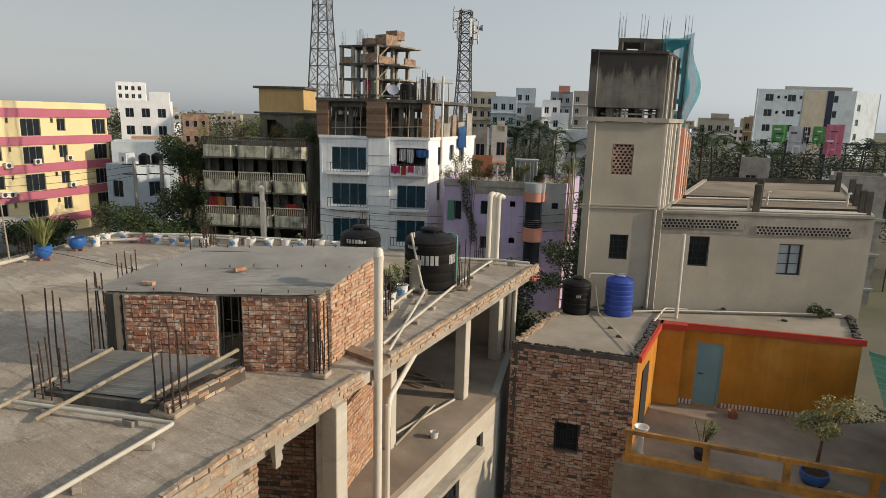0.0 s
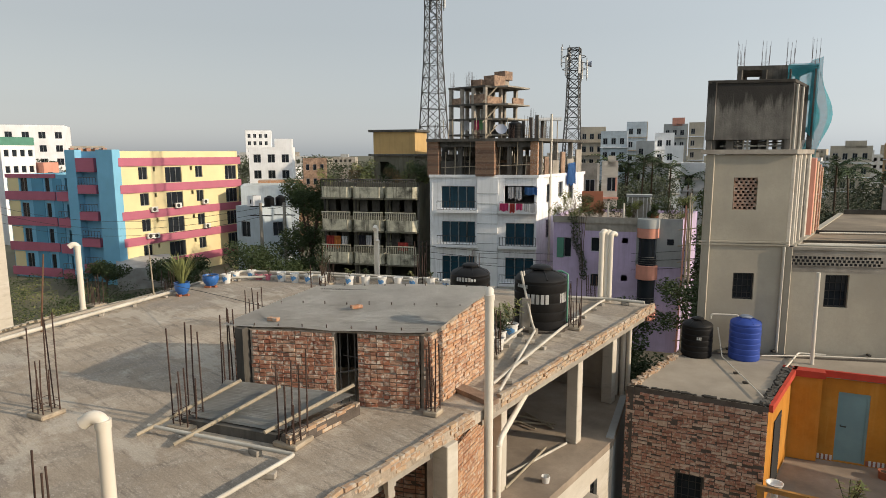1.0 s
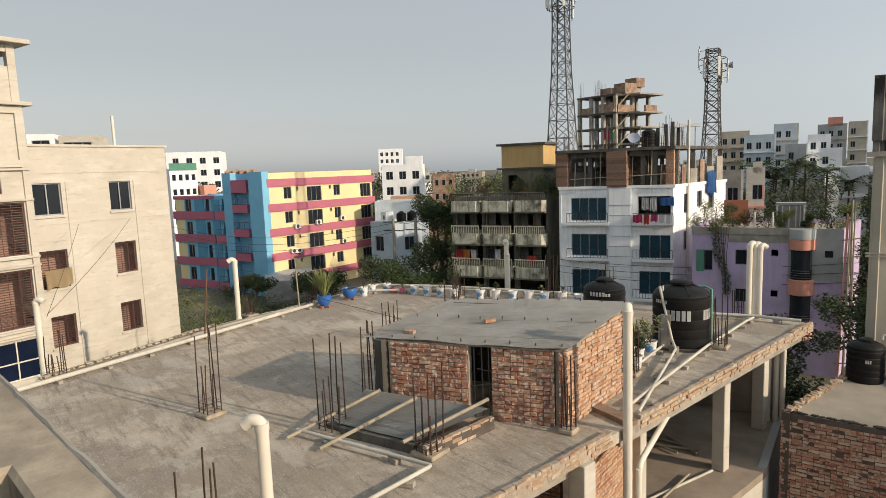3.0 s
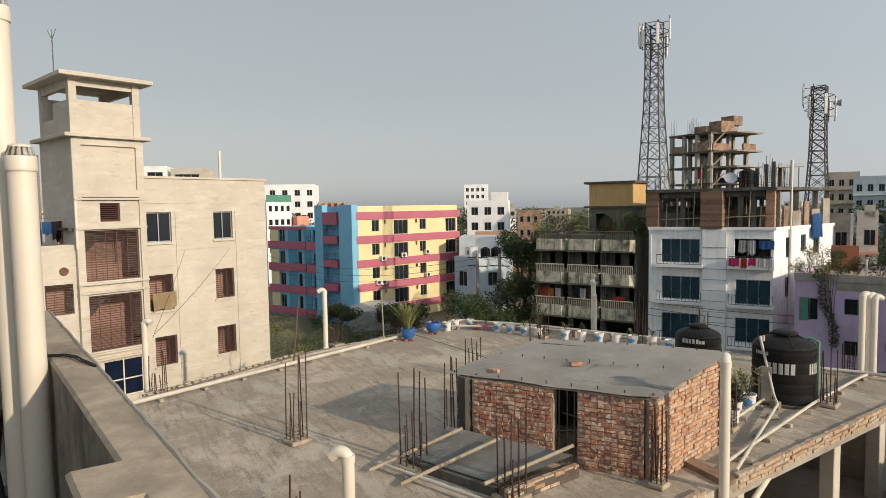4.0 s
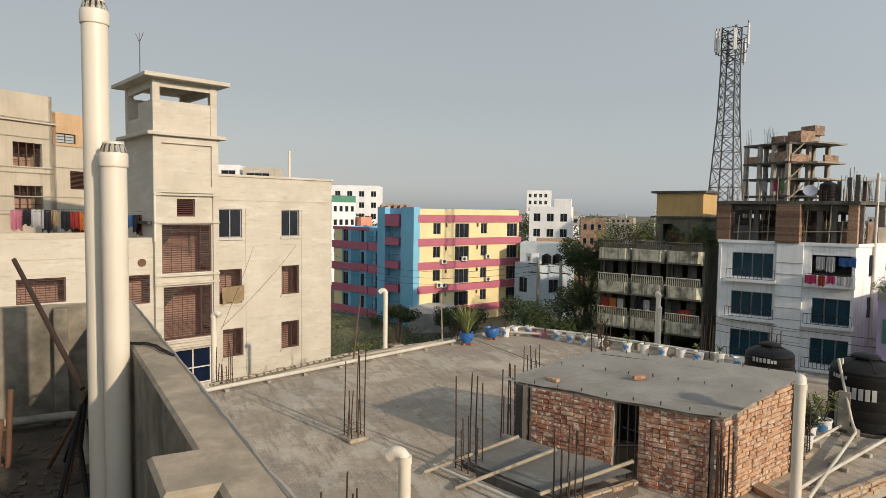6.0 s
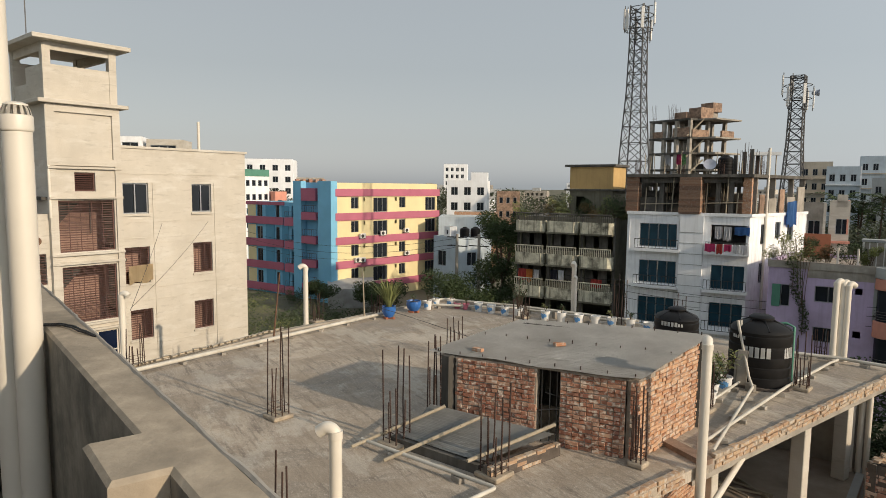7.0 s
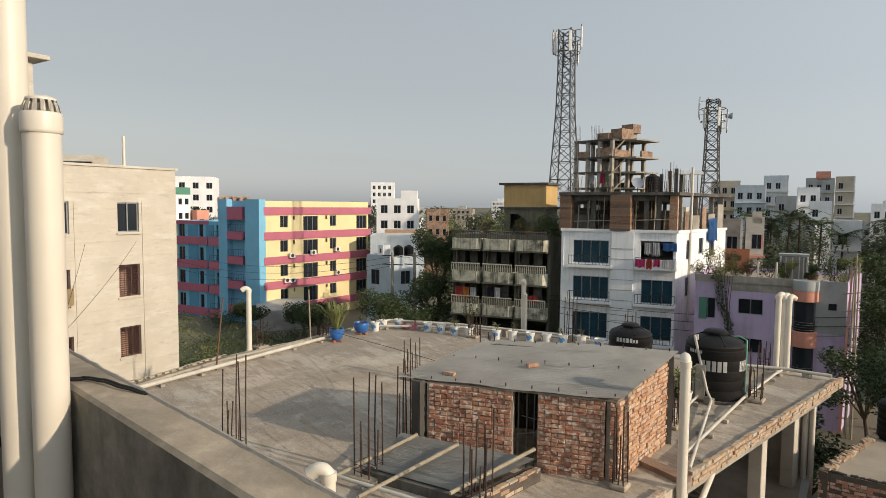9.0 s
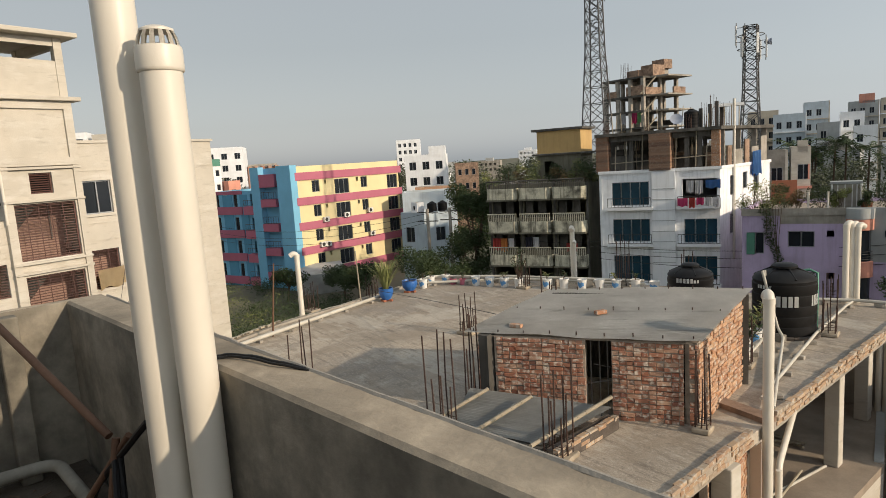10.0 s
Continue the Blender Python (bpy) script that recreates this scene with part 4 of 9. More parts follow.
# tin roof of the stair hut, in overlapping corrugated sheets
hut = thing("stair_hut", (-8.0, 8.7, 0.0), "low brick stair hut with a dull tin roof", "hut")
FL, FR, BR, BL = Vector((-9.72, 6.2, 1.53)), Vector((-6.02, 8.5, 1.57)), Vector((-6.68, 11.35, 1.93)), Vector((-10.0, 8.95, 1.90))
NS = 6
for i in range(NS):
    bm = bmesh.new()
    a, b = i / NS - (0.012 if i else 0), (i + 1) / NS
    lift = 0.004 * (i % 2)
    cols, rows_ = 30, 14
    grid = []
    for r in range(rows_ + 1):
        line = []
        for c in range(cols + 1):
            # ridges run across the slope of each sheet
            s = a + (b - a) * c / cols
            t = r / rows_
            p = FL.lerp(FR, t).lerp(BL.lerp(BR, t), s)
            p.z += 0.013 * math.sin(c / cols * 2 * math.pi * 6) + lift * 2 + 0.016 * math.sin(t * 7 + 4 * s) + 0.012 * math.sin(t * 19 + 1) * max(0.0, 1 - 5 * s)
            line.append(bm.verts.new(p))
        grid.append(line)
    for r in range(rows_):
        for c in range(cols):
            bm.faces.new((grid[r][c], grid[r + 1][c], grid[r + 1][c + 1], grid[r][c + 1]))
    bmesh.ops.solidify(bm, geom=bm.faces[:], thickness=0.006)
    part("roof_sheet", bm, "tin", hut, smooth=True)
# roofing bolts
bm = bmesh.new()
for i in range(9):
    for s in (0.03, 0.5, 0.97):
        p = FL.lerp(FR, 0.04 + i * 0.115).lerp(BL.lerp(BR, 0.04 + i * 0.115), s)
        rod(bm, p, p + Vector((0, 0, 0.05 + 0.04 * rng.random())), 0.011, seg=6)
tagged(part("roof_bolt", bm, "rust", hut), kind="stuff")
# inner core that the bricks lie against: front panels, side walls
HA, HB, HC, HD = (-9.45, 6.35), (-6.12, 8.55), (-6.72, 11.2), (-9.9, 8.95)


def inset(p, q, d):
    """The line p-q moved inwards by d."""
    u = (Vector(q) - Vector(p)).normalized()
    n = Vector((-u.y, u.x)) * d
    return tuple(Vector(p) + n), tuple(Vector(q) + n)


hut_walls = []
for (p, q), tops, holes in (((HA, HB), (1.5, 1.5), [(2.05, 2.52, 0.0, 1.475), (0.15, 0.33, 0.0, 1.475), (3.74, 3.83, 0.0, 1.475)]), ((HB, HC), (1.5, 1.86), []), ((HC, HD), (1.86, 1.86), []), ((HD, HA), (1.86, 1.5), [])):
    a, b = inset(p, q, 0.03)
    bm = bmesh.new()
    slab(bm, a, b, 0.0, 1.5, 0.22, holes)
    if tops != (1.5, 1.5):
        u = (Vector(b) - Vector(a)).normalized()
        nn = Vector((-u.y, u.x)) * 0.22
        prism(bm, [a, b, tuple(Vector(b) + nn), tuple(Vector(a) + nn)], 1.501, [max(1.51, tops[0]), max(1.51, tops[1])] + [max(1.51, tops[1]), max(1.51, tops[0])])
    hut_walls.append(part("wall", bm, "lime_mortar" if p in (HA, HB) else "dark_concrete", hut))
# black sheets that paint the shade inside the two narrow recesses
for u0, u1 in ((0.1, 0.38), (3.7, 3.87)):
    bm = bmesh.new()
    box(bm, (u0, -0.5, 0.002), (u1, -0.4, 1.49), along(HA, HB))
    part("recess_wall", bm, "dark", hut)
# iron grille in the doorway
bm = bmesh.new()
g = along(HA, HB)
for u in (2.14, 2.3, 2.44):
    rod(bm, g @ Vector((u, -0.12, 0)), g @ Vector((u, -0.12, 1.48)), 0.012, seg=6)
rod(bm, g @ Vector((2.05, -0.12, 0.62)), g @ Vector((2.5, -0.1, 0.72)), 0.014, seg=6)
rod(bm, g @ Vector((2.2, -0.12, 1.0)), g @ Vector((2.52, -0.12, 0.95)), 0.01, seg=6)
part("grille", bm, "galv", hut)


def loose_brick(x, y, z, turn, label="loose red brick lying on the roof", mat="brick_warm"):
    bm = bmesh.new()
    box(bm, (-0.12, -0.055, 0), (0.12, 0.055, 0.07), None, 0.006)
    b = part("brick", bm, mat)
    b.matrix_basis = pose(x, y, z, 0, 0, turn)
    return tagged(b, label, "brick", "loose bricks")


def on_tin(s, t):
    return FL.lerp(FR, t).lerp(BL.lerp(BR, t), s)


for s, t, a in ((0.12, 0.2, 20), (0.42, 0.47, 75)):
    p = on_tin(s, t)
    loose_brick(p.x, p.y, p.z + 0.012, a, "loose red brick weighing down the tin roof")


def starter_bars(x, y, z, height, count, seed, size=0.32, turn=15, block=0.09, label="rusty steel starter bars standing in a concrete stub"):
    """The bars of a column that was never cast, tied by stirrups, out of a low concrete stub."""
    r = random.Random(seed)
    e = thing("starter_bars", (x, y, z), label, "rebar", "column starter bars")
    m = pose(x, y, z, 0, 0, turn)
    if block:
        bm = bmesh.new()
        box(bm, (-size * 0.75, -size * 0.75, 0), (size * 0.75, size * 0.75, block), m, 0.02)
        part("stub", bm, "parapet", e)
    h = size / 2
    spots = [(-h, -h), (h, -h), (h, h), (-h, h), (0, -h), (0, h), (-h, 0), (h, 0)][:count]
    for k, (px, py) in enumerate(spots):
        bm = bmesh.new()
        top = height * (r.uniform(0.82, 1.0) if k in (0, 2, 3, 5) else r.uniform(0.45, 0.7))
        lean = Vector((r.uniform(-0.022, 0.022), r.uniform(-0.022, 0.022), 0)) * height
        a = m @ Vector((px, py, 0))
        b = m @ Vector((px, py, top)) + lean
        mid = a.lerp(b, 0.5) + Vector((r.uniform(-0.015, 0.015), r.uniform(-0.015, 0.015), 0))
        tube(bm, [a, mid, b], 0.014, 6)
        part("bar", bm, "rust", e)
    for k in range(2):
        bm = bmesh.new()
        z1 = 0.16 + 0.14 * k
        ring = [m @ Vector((sx * (h + 0.01), sy * (h + 0.01), z1 + r.uniform(-0.02, 0.02))) for sx, sy in ((-1, -1), (1, -1), (1, 1), (-1, 1), (-1, -1))]
        tube(bm, ring, 0.006, 5)
        part("stirrup", bm, "rust", e)
    return e


starter_bars(-11.54, 3.56, 0, 2.05, 8, 1)
starter_bars(-9.0, 5.1, 0, 1.9, 8, 2, 0.36)
starter_bars(-6.98, 5.95, 0, 1.65, 8, 3, 0.34)
starter_bars(-6.13, 1.82, 0, 1.6, 8, 4, 0.34)
starter_bars(-13.9, 9.55, 0, 1.2, 8, 5, 0.34)
starter_bars(-17.1, 14.7, 0, 0.95, 8, 6, 0.3)
starter_bars(-7.18, 11.95, 0, 1.35, 8, 7, 0.26)
starter_bars(-6.92, 15.4, 0, 1.55, 8, 8, 0.28)
starter_bars(-8.35, 19.0, 0, 0.95, 6, 9, 0.26, block=0)
starter_bars(-20.15, 7.6, 0, 1.05, 8, 10, 0.3)
starter_bars(-20.35, 10.1, 0, 0.9, 8, 11, 0.3)
starter_bars(-17.0, 1.35, 0, 1.2, 8, 12, 0.34)
starter_bars(-5.98, 8.42, 0, 1.5, 7, 13, 0.2, block=0.1)
starter_bars(-9.62, 6.3, 0, 2.1, 6, 14, 0.2, block=0, label="rusty steel bars rising past the tin roof")
starter_bars(-9.9, 8.8, 0, 2.4, 6, 15, 0.22, block=0, label="rusty steel bars rising past the tin roof")
starter_bars(-14.3, 16.9, 0, 1.9, 8, 16, 0.32)
starter_bars(-12.0, 17.2, 0, 1.5, 6, 17, 0.3)

# tin sheets over the stair opening, with bamboo poles and a brick curb
cover = thing("tin_cover", (-8.2, 6.2, 0.0), "faded tin sheets lying over an opening under bamboo poles", "tin cover")
c00, c10, c11, c01 = Vector((-8.9, 5.15, 0.2)), Vector((-7.2, 5.8, 0.2)), Vector((-7.05, 7.4, 0.42)), Vector((-9.5, 6.15, 0.46))
for i in range(3):
    bm = bmesh.new()
    grid = []
    for r in range(7):
        line = []
        for c in range(41):
            u, v = r / 6, (i + c / 40 * 1.03) / 3
            p = c00.lerp(c01, min(v, 1.0)).lerp(c10.lerp(c11, min(v, 1.0)), u)
            p.z += 0.012 * math.sin(c / 40 * 2 * math.pi * 9) + 0.006 * i
            line.append(bm.verts.new(p))
        grid.append(line)
    for r in range(6):
        for c in range(40):
            bm.faces.new((grid[r][c], grid[r + 1][c], grid[r + 1][c + 1], grid[r][c + 1]))
    bmesh.ops.solidify(bm, geom=bm.faces[:], thickness=0.005)
    part("sheet", bm, "tin_teal", cover, smooth=True)
bm = bmesh.new()
prism(bm, [(-9.05, 5.0), (-7.15, 5.72), (-7.2, 5.9), (-9.1, 5.18)], 0.0, 0.17)
part("curb", bm, "dark_concrete", cover)
for k, (a, b) in enumerate((((-9.2, 4.25, 0.07), (-9.02, 6.19, 0.56)), ((-8.35, 4.5, 0.07), (-8.17, 6.5, 0.56)), ((-7.15, 5.5, 0.3), (-7.12, 7.42, 0.58)))):
    bm = bmesh.new()
    a, b = Vector(a), Vector(b)
    n = 9
    for j in range(n):
        p, q = a.lerp(b, j / n), a.lerp(b, (j + 1) / n)
        rod(bm, p, q, 0.036, 0.034, 10, caps=j in (0, n - 1))
        rod(bm, q - (b - a).normalized() * 0.012, q + (b - a).normalized() * 0.012, 0.04, seg=10)
    pole = part("bamboo_pole", bm, "wood", smooth=True)
    tagged(pole, "weathered bamboo pole resting across the tin sheets", "pole", "bamboo poles")
bm = bmesh.new()
prism(bm, [(-7.27, 7.5), (-7.05, 5.75), (-6.8, 5.75), (-7.02, 7.5)][::-1], 0.0, 0.21)
bmesh.ops.recalc_face_normals(bm, faces=bm.faces[:])
tagged(part("stair_curb", bm, "mortar", None, "low brick curb beside the stair opening"), category="curb")

# upright vent pipes with swept bends


def vent(x, y, z0, top, r, lean=(0, 0), mat="pvc", hook=(-0.67, -0.73), label="ivory plastic vent pipe with a swept bend on top", drop=0.1, foot=True):
    e = thing("vent_pipe", (x, y, z0), label, "pipe", "vent pipes")
    bm = bmesh.new()
    h = Vector((hook[0], hook[1], 0)).normalized()
    base, up = Vector((x, y, z0)), Vector((x + lean[0], y + lean[1], top - r * 1.2))
    k = r * 1.2
    pts = [base, base.lerp(up, 0.5)] + [up + h * (k - k * math.cos(a)) + Vector((0, 0, k * math.sin(a))) for a in [math.pi * i / 10 * 0.72 for i in range(11)]]
    pts.append(pts[-1] + (pts[-1] - pts[-2]).normalized() * r * 0.9)
    tube(bm, pts, r, 16)
    part("pipe", bm, mat, e, smooth=True)
    for zz in ([0.02] if foot else []) + [top - z0 - r * 1.6]:
        bm = bmesh.new()
        p = base.lerp(up, zz / max(0.1, up.z - z0))
        rod(bm, p, p + Vector((0, 0, 0.1)), r * 1.13, seg=16)
        part("collar", bm, mat, e, smooth=True)
    return e


vent(-5.62, 2.5, 0, 2.0, 0.08)
vent(-19.72, 7.05, 0, 2.15, 0.085, hook=(-0.3, -0.95))
vent(-17.45, 1.1, 0, 2.0, 0.08, hook=(0.67, 0.73))
vent(-16.3, 16.5, 0, 2.1, 0.09, hook=(0.55, -0.8))
vent(-16.15, 16.45, 0, 1.6, 0.06, hook=(0.55, -0.8))
for dx, dy, top in ((0, 0, 2.32), (0.13, 0.05, 2.28), (-0.09, -0.15, 2.35)):
    vent(-7.9 + dx, 19.1 + dy, 0, top, 0.085, hook=(0.3, 0.9))
for dx, dy in ((0.0, 0.1), (0.2, 0.16), (0.38, 0.2)):
    bm = bmesh.new()
    rod(bm, (-7.2 + dx, 18.6 + dy, -9.5), (-7.2 + dx, 18.6 + dy, -0.22), 0.075, seg=14)
    tagged(part("drain_pipe", bm, "pvc", None, "ivory plastic drain pipe down the open storey", True), category="pipe")
# the tall pipe down the facade beside the hut, and its slanting branch
vent(-5.3, 9.27, -9.5, 2.33, 0.088, hook=(-0.6, 0.8), foot=False, label="long ivory plastic drain pipe rising past the slab edge")
bm = bmesh.new()
rod(bm, (-5.22, 9.5, -9.5), (-5.22, 9.5, -0.8), 0.05, seg=14)
tube(bm, bend((-5.22, 9.5, -1.3), (-5.25, 9.56, -0.72), (-6.02, 11.85, -0.42), 0.2), 0.058, 12)
tagged(part("drain_pipe", bm, "pvc", None, "ivory plastic drain pipe with a slanting branch", True), category="pipe")


def pipe_run(pts, r, label, mat="pvc_old", supports=4):
    """A pipe lying on small bricks; corners are rounded."""
    pts = [Vector(p) for p in pts]
    line = [pts[0]]
    for a, b, c in zip(pts, pts[1:], pts[2:]):
        line += bend(a, b, c, r * 2.2, 4)[1:-1]
    line.append(pts[-1])
    e = thing("pipe_run", pts[0] - Vector((0, 0, r)), label, "pipe", "pipes lying on the roof")
    bm = bmesh.new()
    tube(bm, line, r, 12)
    part("pipe", bm, mat, e, smooth=True)
    rest = []
    for a, b in zip(pts, pts[1:]):
        n = max(1, round((b - a).length / 1.3))
        rest += [a.lerp(b, (i + 0.5) / n) for i in range(n)] if supports else []
    for p in rest:
        if p.z - r < 0.03:
            continue
        bm = bmesh.new()
        box(bm, (-0.12, -0.06, 0), (0.12, 0.06, p.z - r), pose(p.x, p.y, 0, 0, 0, rng.uniform(-40, 60)), 0.008)
        part("support_brick", bm, "concrete", e)
    return e


pipe_run([(-15.3, -1.2, 0.14), (-16.1, 0.72, 0.14), (-19.9, 10.2, 0.13)], 0.06, "long pale plastic pipe lying along the roof edge on bricks")
pipe_run([(-20.5, 12.2, 0.3), (-20.6, 13.2, 0.3), (-18.2, 14.9, 0.3), (-13.6, 17.1, 0.3)], 0.05, "pale plastic pipe on bricks along the back edge")
pipe_run([(-20.7, 12.4, 0.14), (-18.3, 15.2, 0.14), (-13.7, 17.3, 0.14)], 0.05, "pale plastic pipe low along the back edge")
pipe_run([(-9.3, 4.5, 0.13), (-6.4, 5.56, 0.13), (-5.75, 2.2, 0.13), (-5.3, -0.2, 0.13)], 0.036, "pale plastic water pipe with a corner, lying on bricks")
pipe_run([(-5.55, 9.95, 0.12), (-7.4, 14.1, 0.14), (-7.6, 14.25, 0.3), (-8.02, 14.3, 1.68)], 0.034, "pale plastic pipe rising to the water tank")
pipe_run([(-5.9, 10.2, 0.12), (-7.05, 15.0, 0.12), (-7.65, 18.2, 0.12), (-7.7, 18.7, 0.12)], 0.036, "pale plastic pipe along the slab past the tank")
pipe_run([(-7.26, 12.2, 0.13), (-7.86, 14.3, 0.13), (-8.06, 14.5, 1.66)], 0.032, "pale plastic pipe beside the plant buckets")
pipe_run([(-8.9, 18.1, 0.15), (-7.7, 18.8, 0.15), (-6.5, 19.1, 0.15)], 0.05, "pale plastic pipe across the slab end")
bm = bmesh.new()
tube(bm, [(-7.3, 15.6, 0.05), (-7.3, 15.6, 1.5), (-7.45, 15.5, 1.58), (-7.6, 15.4, 1.55)], 0.035, 10)
tagged(part("water_pipe", bm, "green_tin", None, "thin green plastic pipe up the tank side", True), category="pipe")

# water tanks


def tank(x, y, z, r, h, mat, label, turn=0.0, mark=None, ribs=5):
    e = thing("water_tank", (x, y, z), label, "water tank", "water tanks")
    prof = [(r * 0.97, 0.0), (r, 0.03)]
    for i in range(ribs):
        a, b = 0.06 + (h - 0.1) * i / ribs, 0.06 + (h - 0.1) * (i + 1) / ribs
        prof += [(r, a + 0.02), (r, b - 0.05), (r * 0.972, b - 0.035), (r * 0.972, b - 0.012)]
    prof += [(r * 0.99, h), (r * 0.9, h + r * 0.13), (r * 0.6, h + r * 0.27), (r * 0.34, h + r * 0.35), (r * 0.34, h + r * 0.37)]
    bm = bmesh.new()
    lathe(bm, prof, (x, y, z), 40)
    part("body", bm, mat, e, smooth=True)
    bm = bmesh.new()
    lathe(bm, [(r * 0.36, h + r * 0.36), (r * 0.4, h + r * 0.38), (r * 0.4, h + r * 0.44), (r * 0.3, h + r * 0.5), (r * 0.08, h + r * 0.52)], (x, y, z), 28)
    part("lid", bm, "lid_grey" if mat == "blue_tank" else mat, e, smooth=True)
    bm = bmesh.new()
    for k in range(6):
        a = 2 * math.pi * k / 6 + 0.3
        d = Vector((math.cos(a), math.sin(a), 0))
        p, q = Vector((x, y, z + h + r * 0.07)) + d * r * 0.93, Vector((x, y, z + h + r * 0.36)) + d * r * 0.38
        rod(bm, p, q, r * 0.05, r * 0.035, 6)
    part("shoulder_rib", bm, mat, e, smooth=True)
    for ang, zc, hh, w in (mark or ()):
        # plain pale bars where the printed mark stands, bent round the body
        for j in range(5 if w > 0.3 else 3):
            bm = bmesh.new()
            n = 5 if w > 0.3 else 3
            a0 = radians(ang) + (j - n / 2) * w / n / r
            a1 = a0 + w / n / r * 0.72
            rr = r * 1.006
            vs = [[Vector((x + rr * math.cos(a0 + (a1 - a0) * t), y + rr * math.sin(a0 + (a1 - a0) * t), z + zz)) for t in (0, 0.5, 1)] for zz in (zc, zc + hh)]
            for i in range(2):
                face(bm, (vs[0][i], vs[0][i + 1], vs[1][i + 1], vs[1][i]))
            bmesh.ops.solidify(bm, geom=bm.faces[:], thickness=0.004)
            part("mark", bm, "letter", e)
    return e


tank(-7.85, 15.05, 0.0, 0.74, 1.4, "black_tank", "large ribbed black plastic water tank with pale markings", mark=((-62, 0.8, 0.27, 0.66), (3, 0.8, 0.27, 0.36), (-100, 1.22, 0.09, 0.4)))
tank(-10.75, 15.45, 0.0, 0.64, 1.12, "black_tank", "black plastic water tank behind the tin-roofed hut", mark=((-70, 0.96, 0.13, 0.5), (-45, 0.96, 0.09, 0.25)))
tank(-5.1, 20.0, -1.5, 0.47, 1.0, "black_tank", "small black plastic water tank on the brick house", mark=((-62, 0.6, 0.1, 0.16),))
tank(-3.85, 20.65, -1.5, 0.46, 1.15, "blue_tank", "blue plastic water tank with a grey lid", ribs=6)

# brick edging and low ring of bricks under the big tank
bm = bmesh.new()
for k in range(26):
    a = 2 * math.pi * k / 26
    box(bm, (-0.06, -0.1, 0.0), (0.06, 0.1, 0.05 + 0.03 * rng.random()), pose(-7.85 + 0.8 * math.cos(a), 15.05 + 0.8 * math.sin(a), 0, 0, 0, math.degrees(a) + rng.uniform(-12, 12)))
tagged(part("rubble_ring", bm, "mortar", None, "ring of brick rubble round the big tank's foot"), category="rubble", kind="stuff")

# plants


def leaf_blade(bm, base, tip, width, droop=0.2):
    """A narrow bent leaf of four faces."""
    base, tip = Vector(base), Vector(tip)
    d = tip - base
    side = d.cross(Vector((0, 0, 1)))
    side = (side.normalized() if side.length > 1e-5 else Vector((1, 0, 0))) * width
    pts = [base + d * t + Vector((0, 0, droop * math.sin(math.pi * t) * d.length)) for t in (0, 0.33, 0.7, 1)]
    ws = [0.4, 1.0, 0.8, 0.05]
    l = [bm.verts.new(p - side * w) for p, w in zip(pts, ws)]
    r = [bm.verts.new(p + side * w) for p, w in zip(pts, ws)]
    for i in range(3):
        bm.faces.new((l[i], r[i], r[i + 1], l[i + 1]))


def leaf_cloud(bm, centre, radii, count, size, r, hollow=0.35):
    """Small single leaves scattered in an uneven cloud."""
    size *= 0.68
    for _ in range(int(count * 2.2)):
        while True:
            p = Vector((r.uniform(-1, 1), r.uniform(-1, 1), r.uniform(-1, 1)))
            if hollow < p.length < 1:
                break
        q = Vector(centre) + Vector((p.x * radii[0], p.y * radii[1], p.z * radii[2]))
        s = size * r.uniform(0.6, 1.4)
        a = Vector((r.uniform(-1, 1), r.uniform(-1, 1), r.uniform(-0.6, 0.6))).normalized()
        b = a.cross(Vector((r.uniform(-1, 1), r.uniform(-1, 1), r.uniform(-1, 1)))).normalized() * 0.5
        face(bm, (q - a * s, q + b * s, q + a * s, q - b * s))


